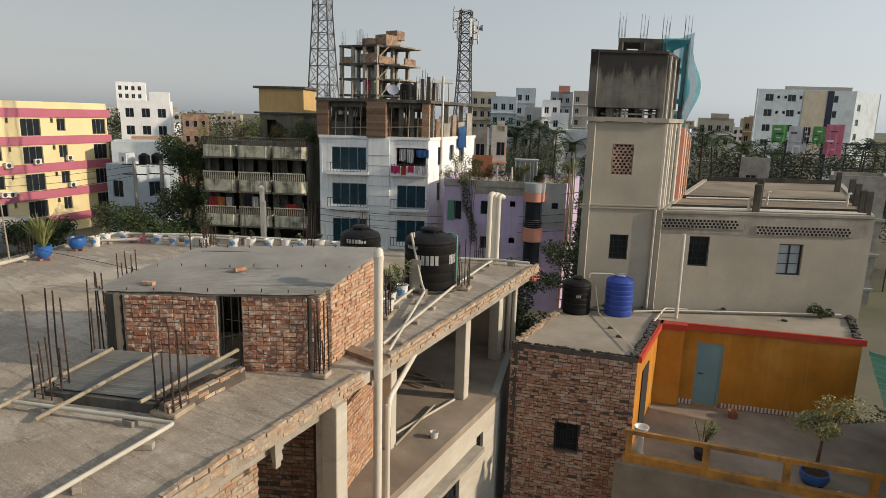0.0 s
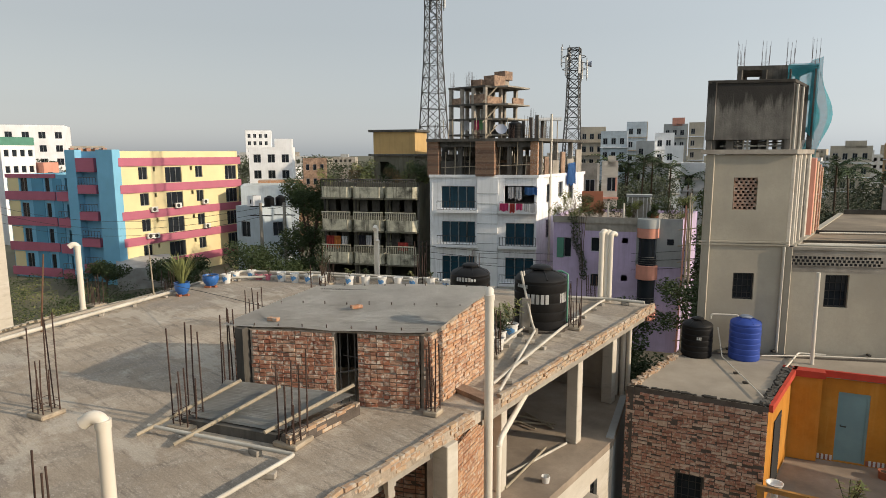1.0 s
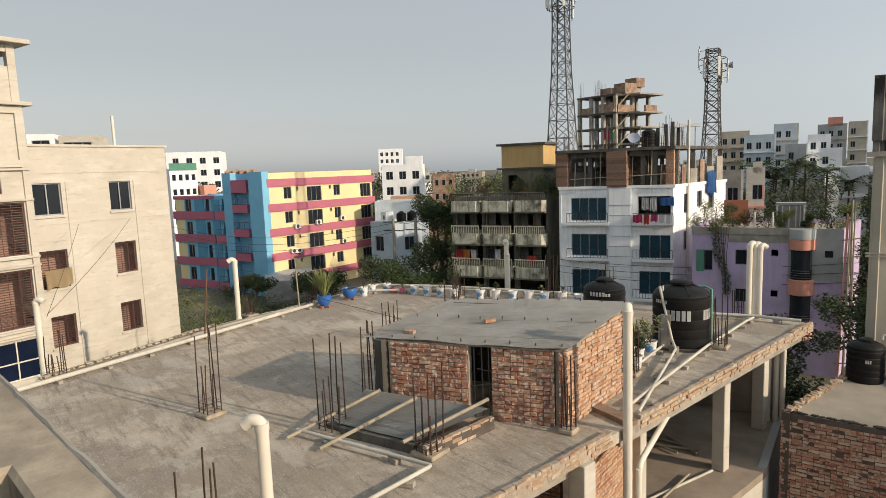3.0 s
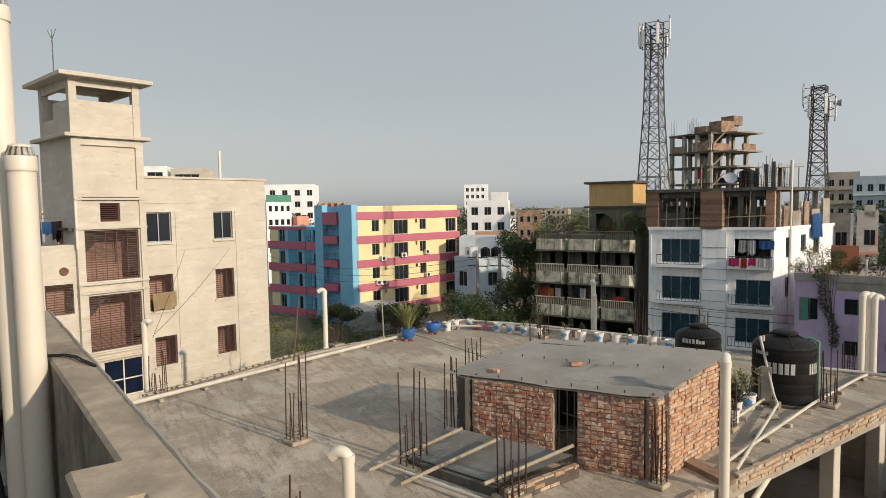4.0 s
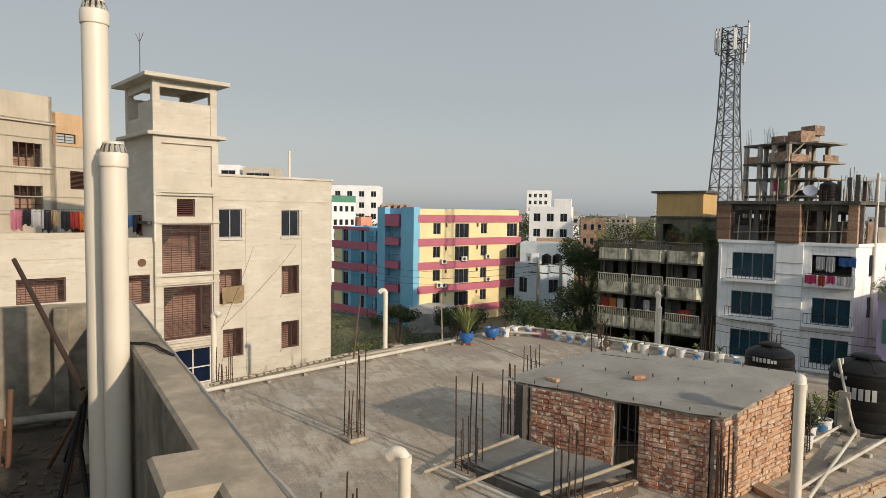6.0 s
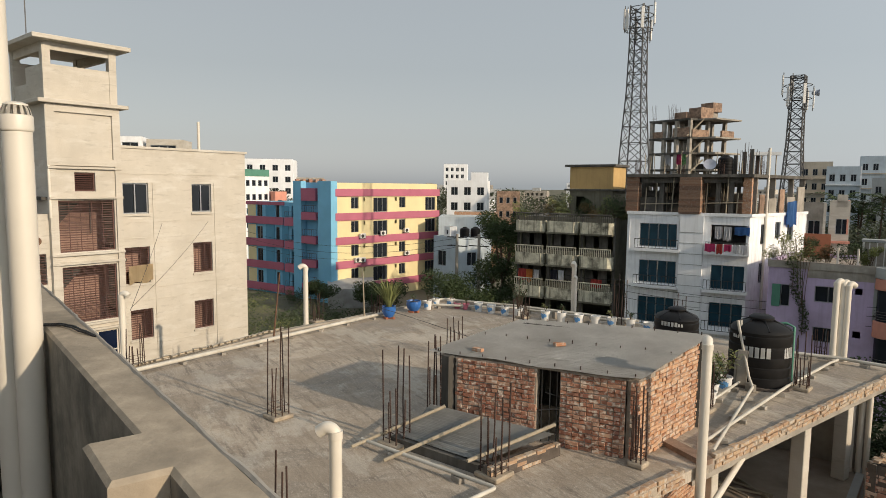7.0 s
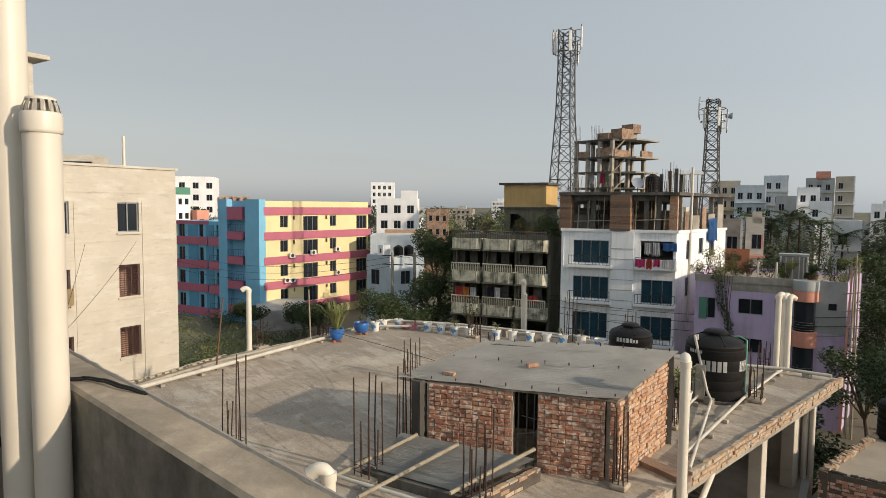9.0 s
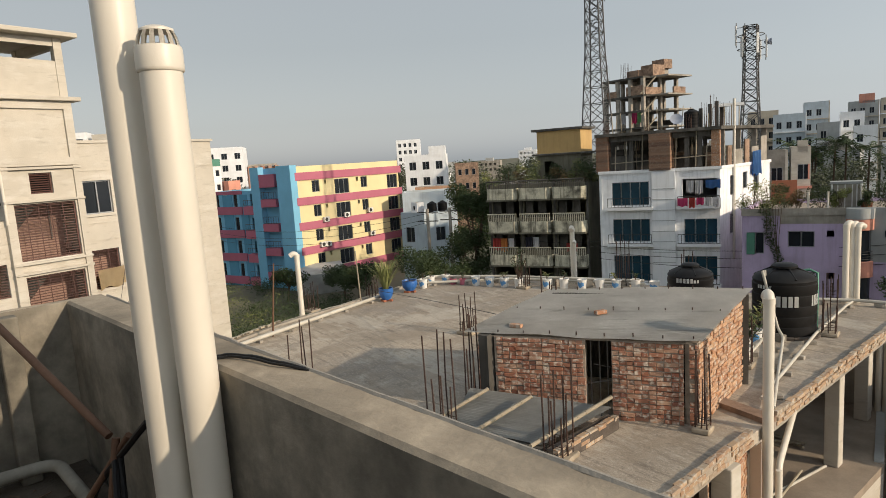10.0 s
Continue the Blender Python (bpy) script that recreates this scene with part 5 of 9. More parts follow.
def bucket(x, y, z, r, h, mat, band, plant, label, seed):
    """A paint bucket or pot with soil and, as a rule, a plant."""
    g = random.Random(seed)
    e = thing("plant_pot", (x, y, z), label, "plant pot", "plant pots along the roof edge")
    bm = bmesh.new()
    if mat == "blue_pot":
        prof = [(r * 0.55, 0), (r * 0.6, h * 0.08), (r * 0.85, h * 0.3), (r, h * 0.65), (r * 0.92, h * 0.93), (r * 0.98, h), (r * 0.88, h), (r * 0.84, h * 0.86)]
    else:
        prof = [(r * 0.8, 0), (r * 0.82, 0.01), (r * 0.97, h * 0.9), (r * 1.05, h * 0.9), (r * 1.05, h), (r * 0.93, h), (r * 0.9, h * 0.88)]
    lathe(bm, prof, (x, y, z), 22)
    part("pot", bm, mat, e, smooth=True)
    if band:
        bm = bmesh.new()
        for k in range(9):
            a0, a1 = radians(-150 + k * 14), radians(-150 + (k + 1) * 14)
            lo, hi = h * (0.3 + 0.1 * math.sin(k)), h * (0.72 + 0.06 * math.cos(k * 2))
            rr = lambda zz: r * (0.82 + 0.15 * zz / (h * 0.9)) * 1.012
            face(bm, [(x + rr(zz) * math.cos(a), y + rr(zz) * math.sin(a), z + zz) for a, zz in ((a0, lo), (a1, lo), (a1, hi), (a0, hi))])
        part("print", bm, band, e)
    bm = bmesh.new()
    lathe(bm, [(r * 0.5, h * 0.82), (r * 0.86, h * 0.86), (r * 0.3, h * 0.9)], (x, y, z), 14)
    part("soil", bm, "soil", e)
    top = Vector((x, y, z + h * 0.88))
    if plant == "grass":
        bm = bmesh.new()
        for _ in range(130):
            a, l = g.uniform(0, 6.28), g.uniform(0.6, 1.25)
            lean = g.uniform(0.1, 0.85)
            leaf_blade(bm, top + Vector((math.cos(a), math.sin(a), 0)) * 0.08, top + Vector((math.cos(a) * lean, math.sin(a) * lean, 1.0 - 0.3 * lean)) * l, 0.014, 0.2)
        tagged(part("grass_tuft", bm, "leaf_light", e), kind="stuff")
    elif plant:
        bm = bmesh.new()
        n = {"small": 3, "bush": 7, "tall": 9}[plant]
        hh = {"small": 0.3, "bush": 0.75, "tall": 1.15}[plant]
        ends = []
        for _ in range(n):
            a = g.uniform(0, 6.28)
            end = top + Vector((math.cos(a) * hh * g.uniform(0.15, 0.45), math.sin(a) * hh * g.uniform(0.15, 0.45), hh * g.uniform(0.6, 1.0)))
            tube(bm, [top, top.lerp(end, 0.5) + Vector((0, 0, 0.04)), end], 0.009, 5)
            ends.append(end)
        part("stem", bm, "bark", e)
        bm = bmesh.new()
        for end in ends:
            for _ in range({"small": 5, "bush": 16, "tall": 11}[plant]):
                t = g.uniform(0.45, 1.0)
                p = top.lerp(end, t)
                a = g.uniform(0, 6.28)
                leaf_blade(bm, p, p + Vector((math.cos(a), math.sin(a), g.uniform(-0.2, 0.7))) * g.uniform(0.1, 0.22), 0.025, 0.1)
        part("leaves", bm, "leaf_light" if seed % 2 else "leaf", e)
    return e


bucket(-19.5, 10.2, 0.06, 0.27, 0.42, "blue_pot", None, "grass", "glossy blue pot with tall yellow-green grass", 1)
for dx, dy in ((0.13, 0.05), (-0.12, 0.1), (0.02, -0.14)):
    loose_brick(-19.5 + dx, 10.2 + dy, 0.0, rng.uniform(0, 90), "small brick holding up a blue pot", "terracotta")
bucket(-20.1, 11.6, 0.06, 0.3, 0.4, "blue_pot", None, "small", "glossy blue pot with a small seedling", 2)
for dx, dy in ((0.13, 0.05), (-0.12, 0.1), (0.02, -0.14)):
    loose_brick(-20.1 + dx, 11.6 + dy, 0.0, rng.uniform(0, 90), "small brick holding up a blue pot", "terracotta")
spots = [(-20.3, 12.35, "bucket_blue", "small"), (-20.5, 12.85, "bucket_blue", ""), (-20.3, 13.45, "bucket_blue", "small"), (-19.95, 13.55, "bucket_pink", ""), (-19.6, 13.75, "bucket_pink", ""),
         (-19.0, 13.95, None, ""), (-18.4, 14.15, "bucket_blue", ""), (-17.85, 14.4, None, ""), (-17.3, 14.62, None, "tall"), (-16.4, 15.2, None, "small"), (-15.9, 15.55, None, ""),
         (-15.3, 15.85, None, ""), (-14.8, 16.2, None, ""), (-14.3, 16.5, None, ""), (-13.8, 16.9, None, "small"), (-13.1, 17.0, None, "")]
for i, (x, y, band, plant) in enumerate(spots):
    pink = band == "bucket_pink"
    bucket(x, y, 0.0, 0.14 if pink else 0.17, 0.22 if pink else 0.36, "bucket_pink" if pink else "bucket", "bucket_blue" if (band or i % 2) and not pink else None, plant or ("small" if i % 3 == 1 else ""),
           "small pink plastic pot on the roof edge" if pink else ("white paint bucket with a blue print, used as planter" if band else "white paint bucket used as a planter"), 20 + i)
bucket(-7.72, 12.95, 0.0, 0.16, 0.34, "bucket", None, "bush", "white paint bucket with a leggy green shrub", 41)
bucket(-7.86, 13.65, 0.0, 0.18, 0.36, "bucket", "bucket_blue", "bush", "white paint bucket with a leggy green shrub", 43)
bucket(-7.45, 12.5, 0.0, 0.15, 0.3, "bucket", None, "bush", "white paint bucket with a leggy green shrub", 44)
# thin bamboo stakes at the left edge
for x, y, h, lx in ((-18.1, 5.4, 2.2, 0.2), (-19.95, 9.4, 1.9, -0.05)):
    bm = bmesh.new()
    rod(bm, (x, y, 0), (x + lx * 0.6, y + lx, h), 0.028, 0.02, 8)
    tagged(part("stake", bm, "rust_tube" if h > 2.1 else "wood", None, "thin upright stake at the roof edge", True), category="stake")

# kerb along the far edges of the roof
for a, b in (((-16.6, 0.84), (-19.25, 6.0)), ((-19.25, 6.0), (-21.65, 13.65)), ((-21.65, 13.65), (-18.4, 16.0)), ((-18.4, 16.0), (-14.5, 17.65))):
    bm = bmesh.new()
    a2, b2 = inset(a, b, -0.12)
    prism(bm, [a, b, b2, a2], 0.002, 0.07)
    bmesh.ops.recalc_face_normals(bm, faces=bm.faces[:])
    structure("roof_kerb", bm, "concrete", "low cement kerb on the roof edge", "kerb")
# projecting beam beside the hut
bm = bmesh.new()
prism(bm, [(-6.4, 9.55), (-5.36, 9.4), (-5.36, 9.68), (-6.4, 9.83)], 0.002, 0.1)
bmesh.ops.recalc_face_normals(bm, faces=bm.faces[:])
structure("edge_beam", bm, "far_brick", "rough concrete stub beam across the slab edge", "beam")
# thin slack cables over the roof
for pts, r in (([(-21, 9.5, 0.5), (-14, 9.2, 0.9), (-9.9, 8.2, 1.3)], 0.008), ([(-27.5, 3.5, 3.3), (-22.5, 2.4, 2.25), (-17.5, 1.3, 1.5)], 0.007), ([(-28.6, 5.6, 3.3), (-23, 3.5, 2.2), (-17.3, 1.3, 1.6)], 0.007)):
    bm = bmesh.new()
    a, b, c = [Vector(p) for p in pts]
    tube(bm, [a.lerp(b, t).lerp(b.lerp(c, t), t) for t in [i / 14 for i in range(15)]], r, 5)
    tagged(part("cable", bm, "iron", None, "thin slack black cable over the roof"), category="cable")

# ---- things on the roof the camera stands on ----


def capped_pipe(x, y, z0, rim, r):
    """A stout vent pipe with a slotted cowl."""
    e = thing("capped_vent_pipe", (x, y, z0), "stout ivory plastic vent pipe with a slotted cowl", "pipe", "capped vent pipes")
    bm = bmesh.new()
    lathe(bm, [(r, 0), (r, rim - z0)], (x, y, z0), 36)
    part("pipe", bm, "pvc", e, smooth=True)
    cap = part("cap", (lambda b: (lathe(b, [(r * 1.04, -0.004), (r * 1.1, 0.0), (r * 1.11, 0.008), (r * 1.11, 0.066), (r * 1.07, 0.075), (r * 1.0, 0.077)], (x, y, rim), 36), b)[1])(bmesh.new()), "pvc", e, smooth=True)
    bm = bmesh.new()
    n = 14
    for k in range(n):
        a0, a1 = 2 * math.pi * (k - 0.27) / n, 2 * math.pi * (k + 0.27) / n
        ring = []
        for rr, zz in ((r * 1.04, 0.074), (r * 0.93, 0.105), (r * 0.76, 0.128)):
            ring.append([(x + rr * math.cos(a), y + rr * math.sin(a), rim + zz) for a in (a0, (a0 + a1) / 2, a1)])
        for i in range(2):
            for j in range(2):
                face(bm, (ring[i][j], ring[i][j + 1], ring[i + 1][j + 1], ring[i + 1][j]))
    bmesh.ops.solidify(bm, geom=bm.faces[:], thickness=0.006)
    part("rib", bm, "pvc", cap)
    bm = bmesh.new()
    lathe(bm, [(r * 0.82, 0.122), (r * 0.8, 0.13), (r * 0.5, 0.139), (r * 0.1, 0.141)], (x, y, rim), 28)
    part("crown", bm, "pvc", cap, smooth=True)
    # black disc in place of the shaded hollow of the pipe
    bm = bmesh.new()
    rod(bm, (x, y, rim + 0.073), (x, y, rim + 0.078), r * 0.98, seg=28)
    part("throat", bm, "dark", cap)
    return e


capped_pipe(-2.324, -0.467, FZ, 5.232, 0.066)
capped_pipe(-2.472, -0.558, FZ, 6.02, 0.068)
tube_things = [((-4.12, -1.26, 4.6), (-2.93, -0.70, 3.865), 0.017, "rust-brown steel tube leaning in the corner"), ((-2.9, -0.68, 3.86), (-2.82, -0.8, 3.25), 0.016, "dark steel tube propping a leaning tube"),
               ((-3.42, -1.2, 3.25), (-3.4, -1.17, 3.78), 0.019, "short rusty steel tube standing up"), ((-3.3, -1.24, 3.25), (-3.26, -1.2, 3.62), 0.019, "short rusty steel tube standing up"),
               ((-3.2, -1.5, 3.25), (-3.34, -1.42, 3.6), 0.019, "short rusty steel tube leaning over"), ((-3.3, -0.95, 3.25), (-2.84, -0.64, 3.88), 0.014, "dark steel tube crossing a leaning tube")]
for a, b, r, lab in tube_things:
    bm = bmesh.new()
    rod(bm, a, b, r, seg=12)
    tagged(part("steel_tube", bm, "rust_tube", None, lab, True), category="tube", group="steel tubes")
for pts, r in (([(-2.5, -0.47, PZ - 0.05), (-2.467, -0.426, PZ + 0.008), (-2.44, -0.335, PZ + 0.01), (-2.35, -0.272, PZ + 0.01), (-2.2, -0.228, PZ + 0.01), (-2.08, -0.18, PZ + 0.004), (-2.04, -0.14, PZ - 0.3)], 0.006),
               ([(-2.47, -0.47, PZ - 0.05), (-2.44, -0.42, PZ + 0.008), (-2.41, -0.335, PZ + 0.01), (-2.32, -0.285, PZ + 0.012), (-2.18, -0.245, PZ + 0.012), (-2.06, -0.18, PZ + 0.004), (-2.01, -0.13, PZ - 0.3)], 0.005),
               ([(-2.6, -0.6, 4.0), (-2.85, -0.68, 3.8), (-2.75, -0.7, 3.55), (-2.6, -0.65, 3.3)], 0.014),
               ([(-3.3, -0.85, 3.28), (-3.1, -0.75, 3.6), (-2.85, -0.7, 3.78), (-2.6, -0.75, 3.5), (-2.5, -0.8, 3.27)], 0.014)):
    bm = bmesh.new()
    fine = []
    v = [Vector(p) for p in pts]
    for a, b, c in zip([v[0]] + v, v, v[1:]):
        fine += [b.lerp(c, t / 5) + Vector((0, 0, 0.0015 * math.sin(t))) for t in range(5)]
    tube(bm, fine + [v[-1]], r, 8)
    tagged(part("hose", bm, "black_tank", None, "loose black rubber hose", True), category="hose", group="hoses")
bm = bmesh.new()
tube(bm, bend((-4.1, -2.4, FZ + 0.09), (-4.18, -0.85, FZ + 0.09), (-3.0, -0.68, FZ + 0.07), 0.12), 0.034, 12)
tagged(part("floor_pipe", bm, "old_pipe", None, "lichen-stained grey pipe along the parapet foot", True), category="pipe")
bm = bmesh.new()
box(bm, (-0.05, -0.05, 0), (0.05, 0.05, PZ - FZ - 0.02), pose(-4.24, -0.98, FZ, 0, 0, 8), 0.006)
part("pilaster", bm, "shade_stain_plaster", own)
# grit, twigs and scraps on the floor by the parapet
g = random.Random(91)
bm = bmesh.new()
for i in range(420):
    x, y = g.uniform(-4.1, -2.2), g.uniform(-2.6, -0.75)
    s = g.uniform(0.006, 0.022)
    m = pose(x, y, FZ + s * 0.3, g.uniform(-25, 25), g.uniform(-25, 25), g.uniform(0, 180))
    if i % 3:
        box(bm, (-s, -s * 0.7, -s * 0.4), (s, s * 0.7, s * 0.5), m)
    else:
        box(bm, (-s * 5, -0.004, -0.003), (s * 5, 0.004, 0.004), m)
tagged(part("floor_litter", bm, "bark", None, "twigs, grit and scraps strewn on the roof floor"), category="litter", kind="stuff")
bm = bmesh.new()
rod(bm, (-6.76, 11.93, -2.96), (-6.54, 14.45, -2.96), 0.035, seg=10)
tagged(part("floor_pipe", bm, "pvc_old", None, "pale pipe lying along the open lower floor", True), category="pipe")
bm = bmesh.new()
lathe(bm, [(0.09, 0), (0.11, 0.16), (0.1, 0.16), (0.08, 0.02)], (-5.89, 12.36, -3.0), 16)
tagged(part("small_bucket", bm, "bucket", None, "small white bucket on the lower floor edge", True), category="bucket")
# bamboo and timber lying on the open lower floor
for x, y, l, a in ((-8.3, 15.1, 1.9, 10), (-8.1, 14.8, 1.5, 28), (-7.9, 15.2, 1.3, -20), (-8.5, 14.7, 1.7, -5), (-6.6, 12.6, 2.4, 99)):
    bm = bmesh.new()
    rod(bm, pose(x, y, -2.95, 0, 0, a) @ Vector((-l / 2, 0, 0)), pose(x, y, -2.95, 0, 0, a) @ Vector((l / 2, 0, 0.02)), 0.035, 0.03, 8)
    tagged(part("timber_pole", bm, "wood", None, "weathered pole lying on the open lower floor", True), category="pole", group="poles on the lower floor")
# ragged mortar bead along the outer edge of the parapet
g = random.Random(17)
bm = bmesh.new()
pts = [Vector((x, par(x) - 0.004 + g.uniform(-0.004, 0.004), PZ - 0.004 + g.uniform(-0.003, 0.003))) for x in [-4.3 + 0.09 * i for i in range(75)]]
tube(bm, pts, 0.011, 6)
part("mortar_bead", bm, "concrete", own, smooth=True)

# ---- details of the houses round about ----
def strip(parent, p0, p1, u0, u1, z0, z1, out, mat, name="band", label=""):
    """A slab fixed to the outer face of a wall, standing out from it."""
    bm = bmesh.new()
    box(bm, (u0, 0.003, z0), (u1, out, z1), along(p0, p1))
    return part(name, bm, mat, parent, label)


def railing(parent, p0, p1, u0, u1, z0, z1, out, mat, n, r=0.02, name="railing"):
    """Two rails and upright bars along a wall, at a distance out from it."""
    m = along(p0, p1)
    bm = bmesh.new()
    for z in (z0, z1):
        rod(bm, m @ Vector((u0, out, z)), m @ Vector((u1, out, z)), r * 1.3, seg=6)
    for i in range(n + 1):
        u = u0 + (u1 - u0) * i / n
        rod(bm, m @ Vector((u, out, z0)), m @ Vector((u, out, z1)), r, seg=5)
    return part(name, bm, mat, parent)


def cloth(p, q, drop, mat, label, sway=0.04, seed=0, kind="laundry"):
    """A hanging piece of cloth between two points, with folds."""
    g = random.Random(seed)
    bm = bmesh.new()
    p, q = Vector(p), Vector(q)
    side = (q - p).cross(Vector((0, 0, 1))).normalized()
    n, k = 10, 5
    ph = g.uniform(0, 6)
    grid = [[bm.verts.new(p.lerp(q, i / n) + side * (sway * math.sin(ph + i * 1.7) * (0.3 + j / k)) - Vector((0, 0, drop * j / k * (1 + 0.08 * math.sin(ph + i))))) for i in range(n + 1)] for j in range(k + 1)]
    for j in range(k):
        for i in range(n):
            bm.faces.new((grid[j][i], grid[j + 1][i], grid[j + 1][i + 1], grid[j][i + 1]))
    bmesh.ops.solidify(bm, geom=bm.faces[:], thickness=0.008)
    return tagged(part("hanging_cloth", bm, mat, None, label, True), category=kind, group="washing on lines")


white_h, stair_h = bpy.data.objects["white_house"], bpy.data.objects["stair_tower"]
low_h = bpy.data.objects["low_white_house"]
L = 6.135
for z in (5.35, 3.3, 2.62, 0.45, -0.08, -2.05):
    strip(white_h, WA, WB, 0.02, L - 0.02, z, z + 0.035, 0.02, "whitewash")
for u in (1.55, 4.45):
    bm = bmesh.new()
    box(bm, (u, 0.003, -2.6), (u + 0.05, 0.03, 5.0), along(WA, WB))
    part("trim", bm, "whitewash", white_h)
for h in win:
    strip(white_h, WA, WB, h[0] - 0.06, h[1] + 0.06, h[2] - 0.1, h[2] - 0.02, 0.07, "whitewash", "sill")
strip(white_h, WA, WB, -0.1, L + 0.1, 6.42, 6.52, 0.06, "whitewash", "coping")
# washing in one window and the stair tower's open lookout
cloth((WA[0] + wu.x * 0.4 + 0.06, WA[1] + wu.y * 0.4 + 0.02, 1.45), (WA[0] + wu.x * 1.45 + 0.06, WA[1] + wu.y * 1.45 + 0.02, 1.5), 0.75, "cloth_tan", "tan cloth hung out of a louvred window", 0.03, 3)
TL = 2.7
tm = along(TA, TB)
for z0, z1, out in ((7.95, 8.1, 0.3), (10.25, 10.42, 0.42)):
    bm = bmesh.new()
    box(bm, (-out, -3.6 - out, z0), (TL + out, out, z1), tm, 0.02)
    part("roof_slab" if z0 > 9 else "cornice", bm, "whitewash", stair_h)
for u, v in ((0.15, -0.15), (TL - 0.15, -0.15), (0.15, -3.4), (TL - 0.15, -3.4)):
    bm = bmesh.new()
    box(bm, (u - 0.14, v - 0.14, 8.1), (u + 0.14, v + 0.14, 10.25), tm)
    part("post", bm, "whitewash", stair_h)
for a, b in (((0.29, -0.2, 8.1), (TL - 0.29, -0.05, 9.42)), ((0.04, -3.26, 8.1), (0.2, -0.29, 8.8)), ((0.04, -1.9, 8.8), (0.2, -0.29, 9.42)), ((TL - 0.2, -3.26, 8.1), (TL - 0.04, -0.29, 9.42)), ((0.29, -3.45, 8.1), (TL - 0.29, -3.3, 9.8)),
             ((0.29, -0.24, 9.95), (TL - 0.29, -0.06, 10.247)), ((0.05, -3.26, 9.9), (0.24, -0.29, 10.247)), ((TL - 0.24, -3.26, 9.9), (TL - 0.05, -0.29, 10.247))):
    bm = bmesh.new()
    box(bm, a, b, tm)
    part("lookout_wall", bm, "whitewash", stair_h)
bm = bmesh.new()
for a, b in (((0.0, 0.003, 5.9), (0.3, 0.1, 7.94)), ((TL - 0.3, 0.003, 5.9), (TL, 0.1, 7.94)), ((0.3, 0.003, 7.66), (TL - 0.3, 0.1, 7.94)), ((0.0, 0.003, 5.62), (TL, 0.1, 5.9))):
    box(bm, a, b, tm)
part("panel_moulding", bm, "whitewash", stair_h)
for u0, u1 in ((0.0, 0.26), (TL - 0.24, TL)):
    strip(stair_h, TA, TB, u0, u1, -9.5, 5.61, 0.08, "whitewash", "pilaster")
for z in (5.5, 4.33, 2.1, 1.75, -0.75, -1.0):
    strip(stair_h, TA, TB, -0.02, TL + 0.02, z, z + 0.08, 0.14, "whitewash", "ledge")
bm = bmesh.new()
rod(bm, tm @ Vector((0.02, 0.05, 3.6)), tm @ Vector((0.02, 0.05, 7.9)), 0.05, seg=10)
part("drain_pipe", bm, "pvc", stair_h, smooth=True)
bm = bmesh.new()
p = tm @ Vector((0.3, -2.4, 10.4))
rod(bm, p, p + Vector((0, 0, 1.9)), 0.02, seg=6)
for s in (-0.16, 0, 0.16):
    rod(bm, p + Vector((0, 0, 1.75)), p + Vector((s, s, 2.15)), 0.012, seg=5)
tagged(part("lightning_rod", bm, "galv", None, "thin forked metal rod on the tower roof"), category="rod")
for z in (3.0, 2.45, 0.9):
    strip(low_h, LA, LB, 0.0, 5.4, z, z + 0.035, 0.02, "whitewash")
bm = bmesh.new()
lm = along(LA, LB)
rod(bm, lm @ Vector((4.94, 0.0, 2.73)), lm @ Vector((4.94, 0.06, 2.73)), 0.16, seg=20)
part("round_vent", bm, "rust_tube", low_h)
# small things on the white roof
bm = bmesh.new()
rod(bm, (-31.75, 5.85, 6.2), (-31.75, 5.85, 8.0), 0.07, seg=10)
tagged(part("roof_pipe", bm, "pvc", None, "pale upright pipe on the white roof", True), category="pipe")
house("roof_room", "small whitewashed room far behind the roofs", [(-58.9, 4.4), (-58.2, 6.2), (-61.2, 7.2), (-61.9, 5.4)], -9.5, 8.9, "white", {0: [(0.3, 1.6, 7.8, 8.4, "glass")]})
house("roof_room", "small whitewashed roof room with a slab roof", [(-58.1, 6.5), (-56.9, 9.2), (-60, 10.5), (-61.1, 7.9)], -9.5, 8.7, "whitewash", {0: [(0.3, 2.4, 7.6, 8.2, "glass")]})
# washing line over the low white house
for i, (mt, w, d) in enumerate((("cloth_rose", 0.45, 0.9), ("cloth_dark", 0.4, 0.7), ("cloth_white", 0.5, 0.8), ("cloth_dark", 0.45, 1.0), ("cloth_tan", 0.3, 0.7), ("cloth_dark", 0.5, 0.9), ("cloth_red", 0.4, 0.8), ("cloth_orange", 0.4, 0.9), ("cloth_orange", 0.5, 0.7), ("cloth_tan", 0.35, 1.1), ("cloth_dark", 0.45, 1.0), ("cloth_blue", 0.35, 1.1), ("cloth_blue", 0.4, 0.6), ("cloth_dark", 0.4, 0.9), ("cloth_orange", 0.3, 1.0), ("cloth_green", 0.35, 0.8), ("cloth_dark", 0.4, 1.1), ("cloth_tan", 0.35, 0.9))):
    u = 0.7 + i * 0.33
    a = lm @ Vector((u, -1.3, 4.75 + 0.1 * math.sin(u)))
    b = lm @ Vector((u + w * 0.85, -1.3, 4.75 + 0.1 * math.sin(u + w)))
    cloth(a, b, d * 0.85, mt, "washing hung on a line over the low roof", 0.05, i)
bm = bmesh.new()
a, b = lm @ Vector((-1.0, -1.3, 4.8)), lm @ Vector((7.4, -1.3, 4.85))
tube(bm, [a, a.lerp(b, 0.5) - Vector((0, 0, 0.06)), b], 0.01, 5)
for p in (a, b):
    rod(bm, p - Vector((0, 0, 2.0)), p + Vector((0, 0, 0.1)), 0.03, seg=6)
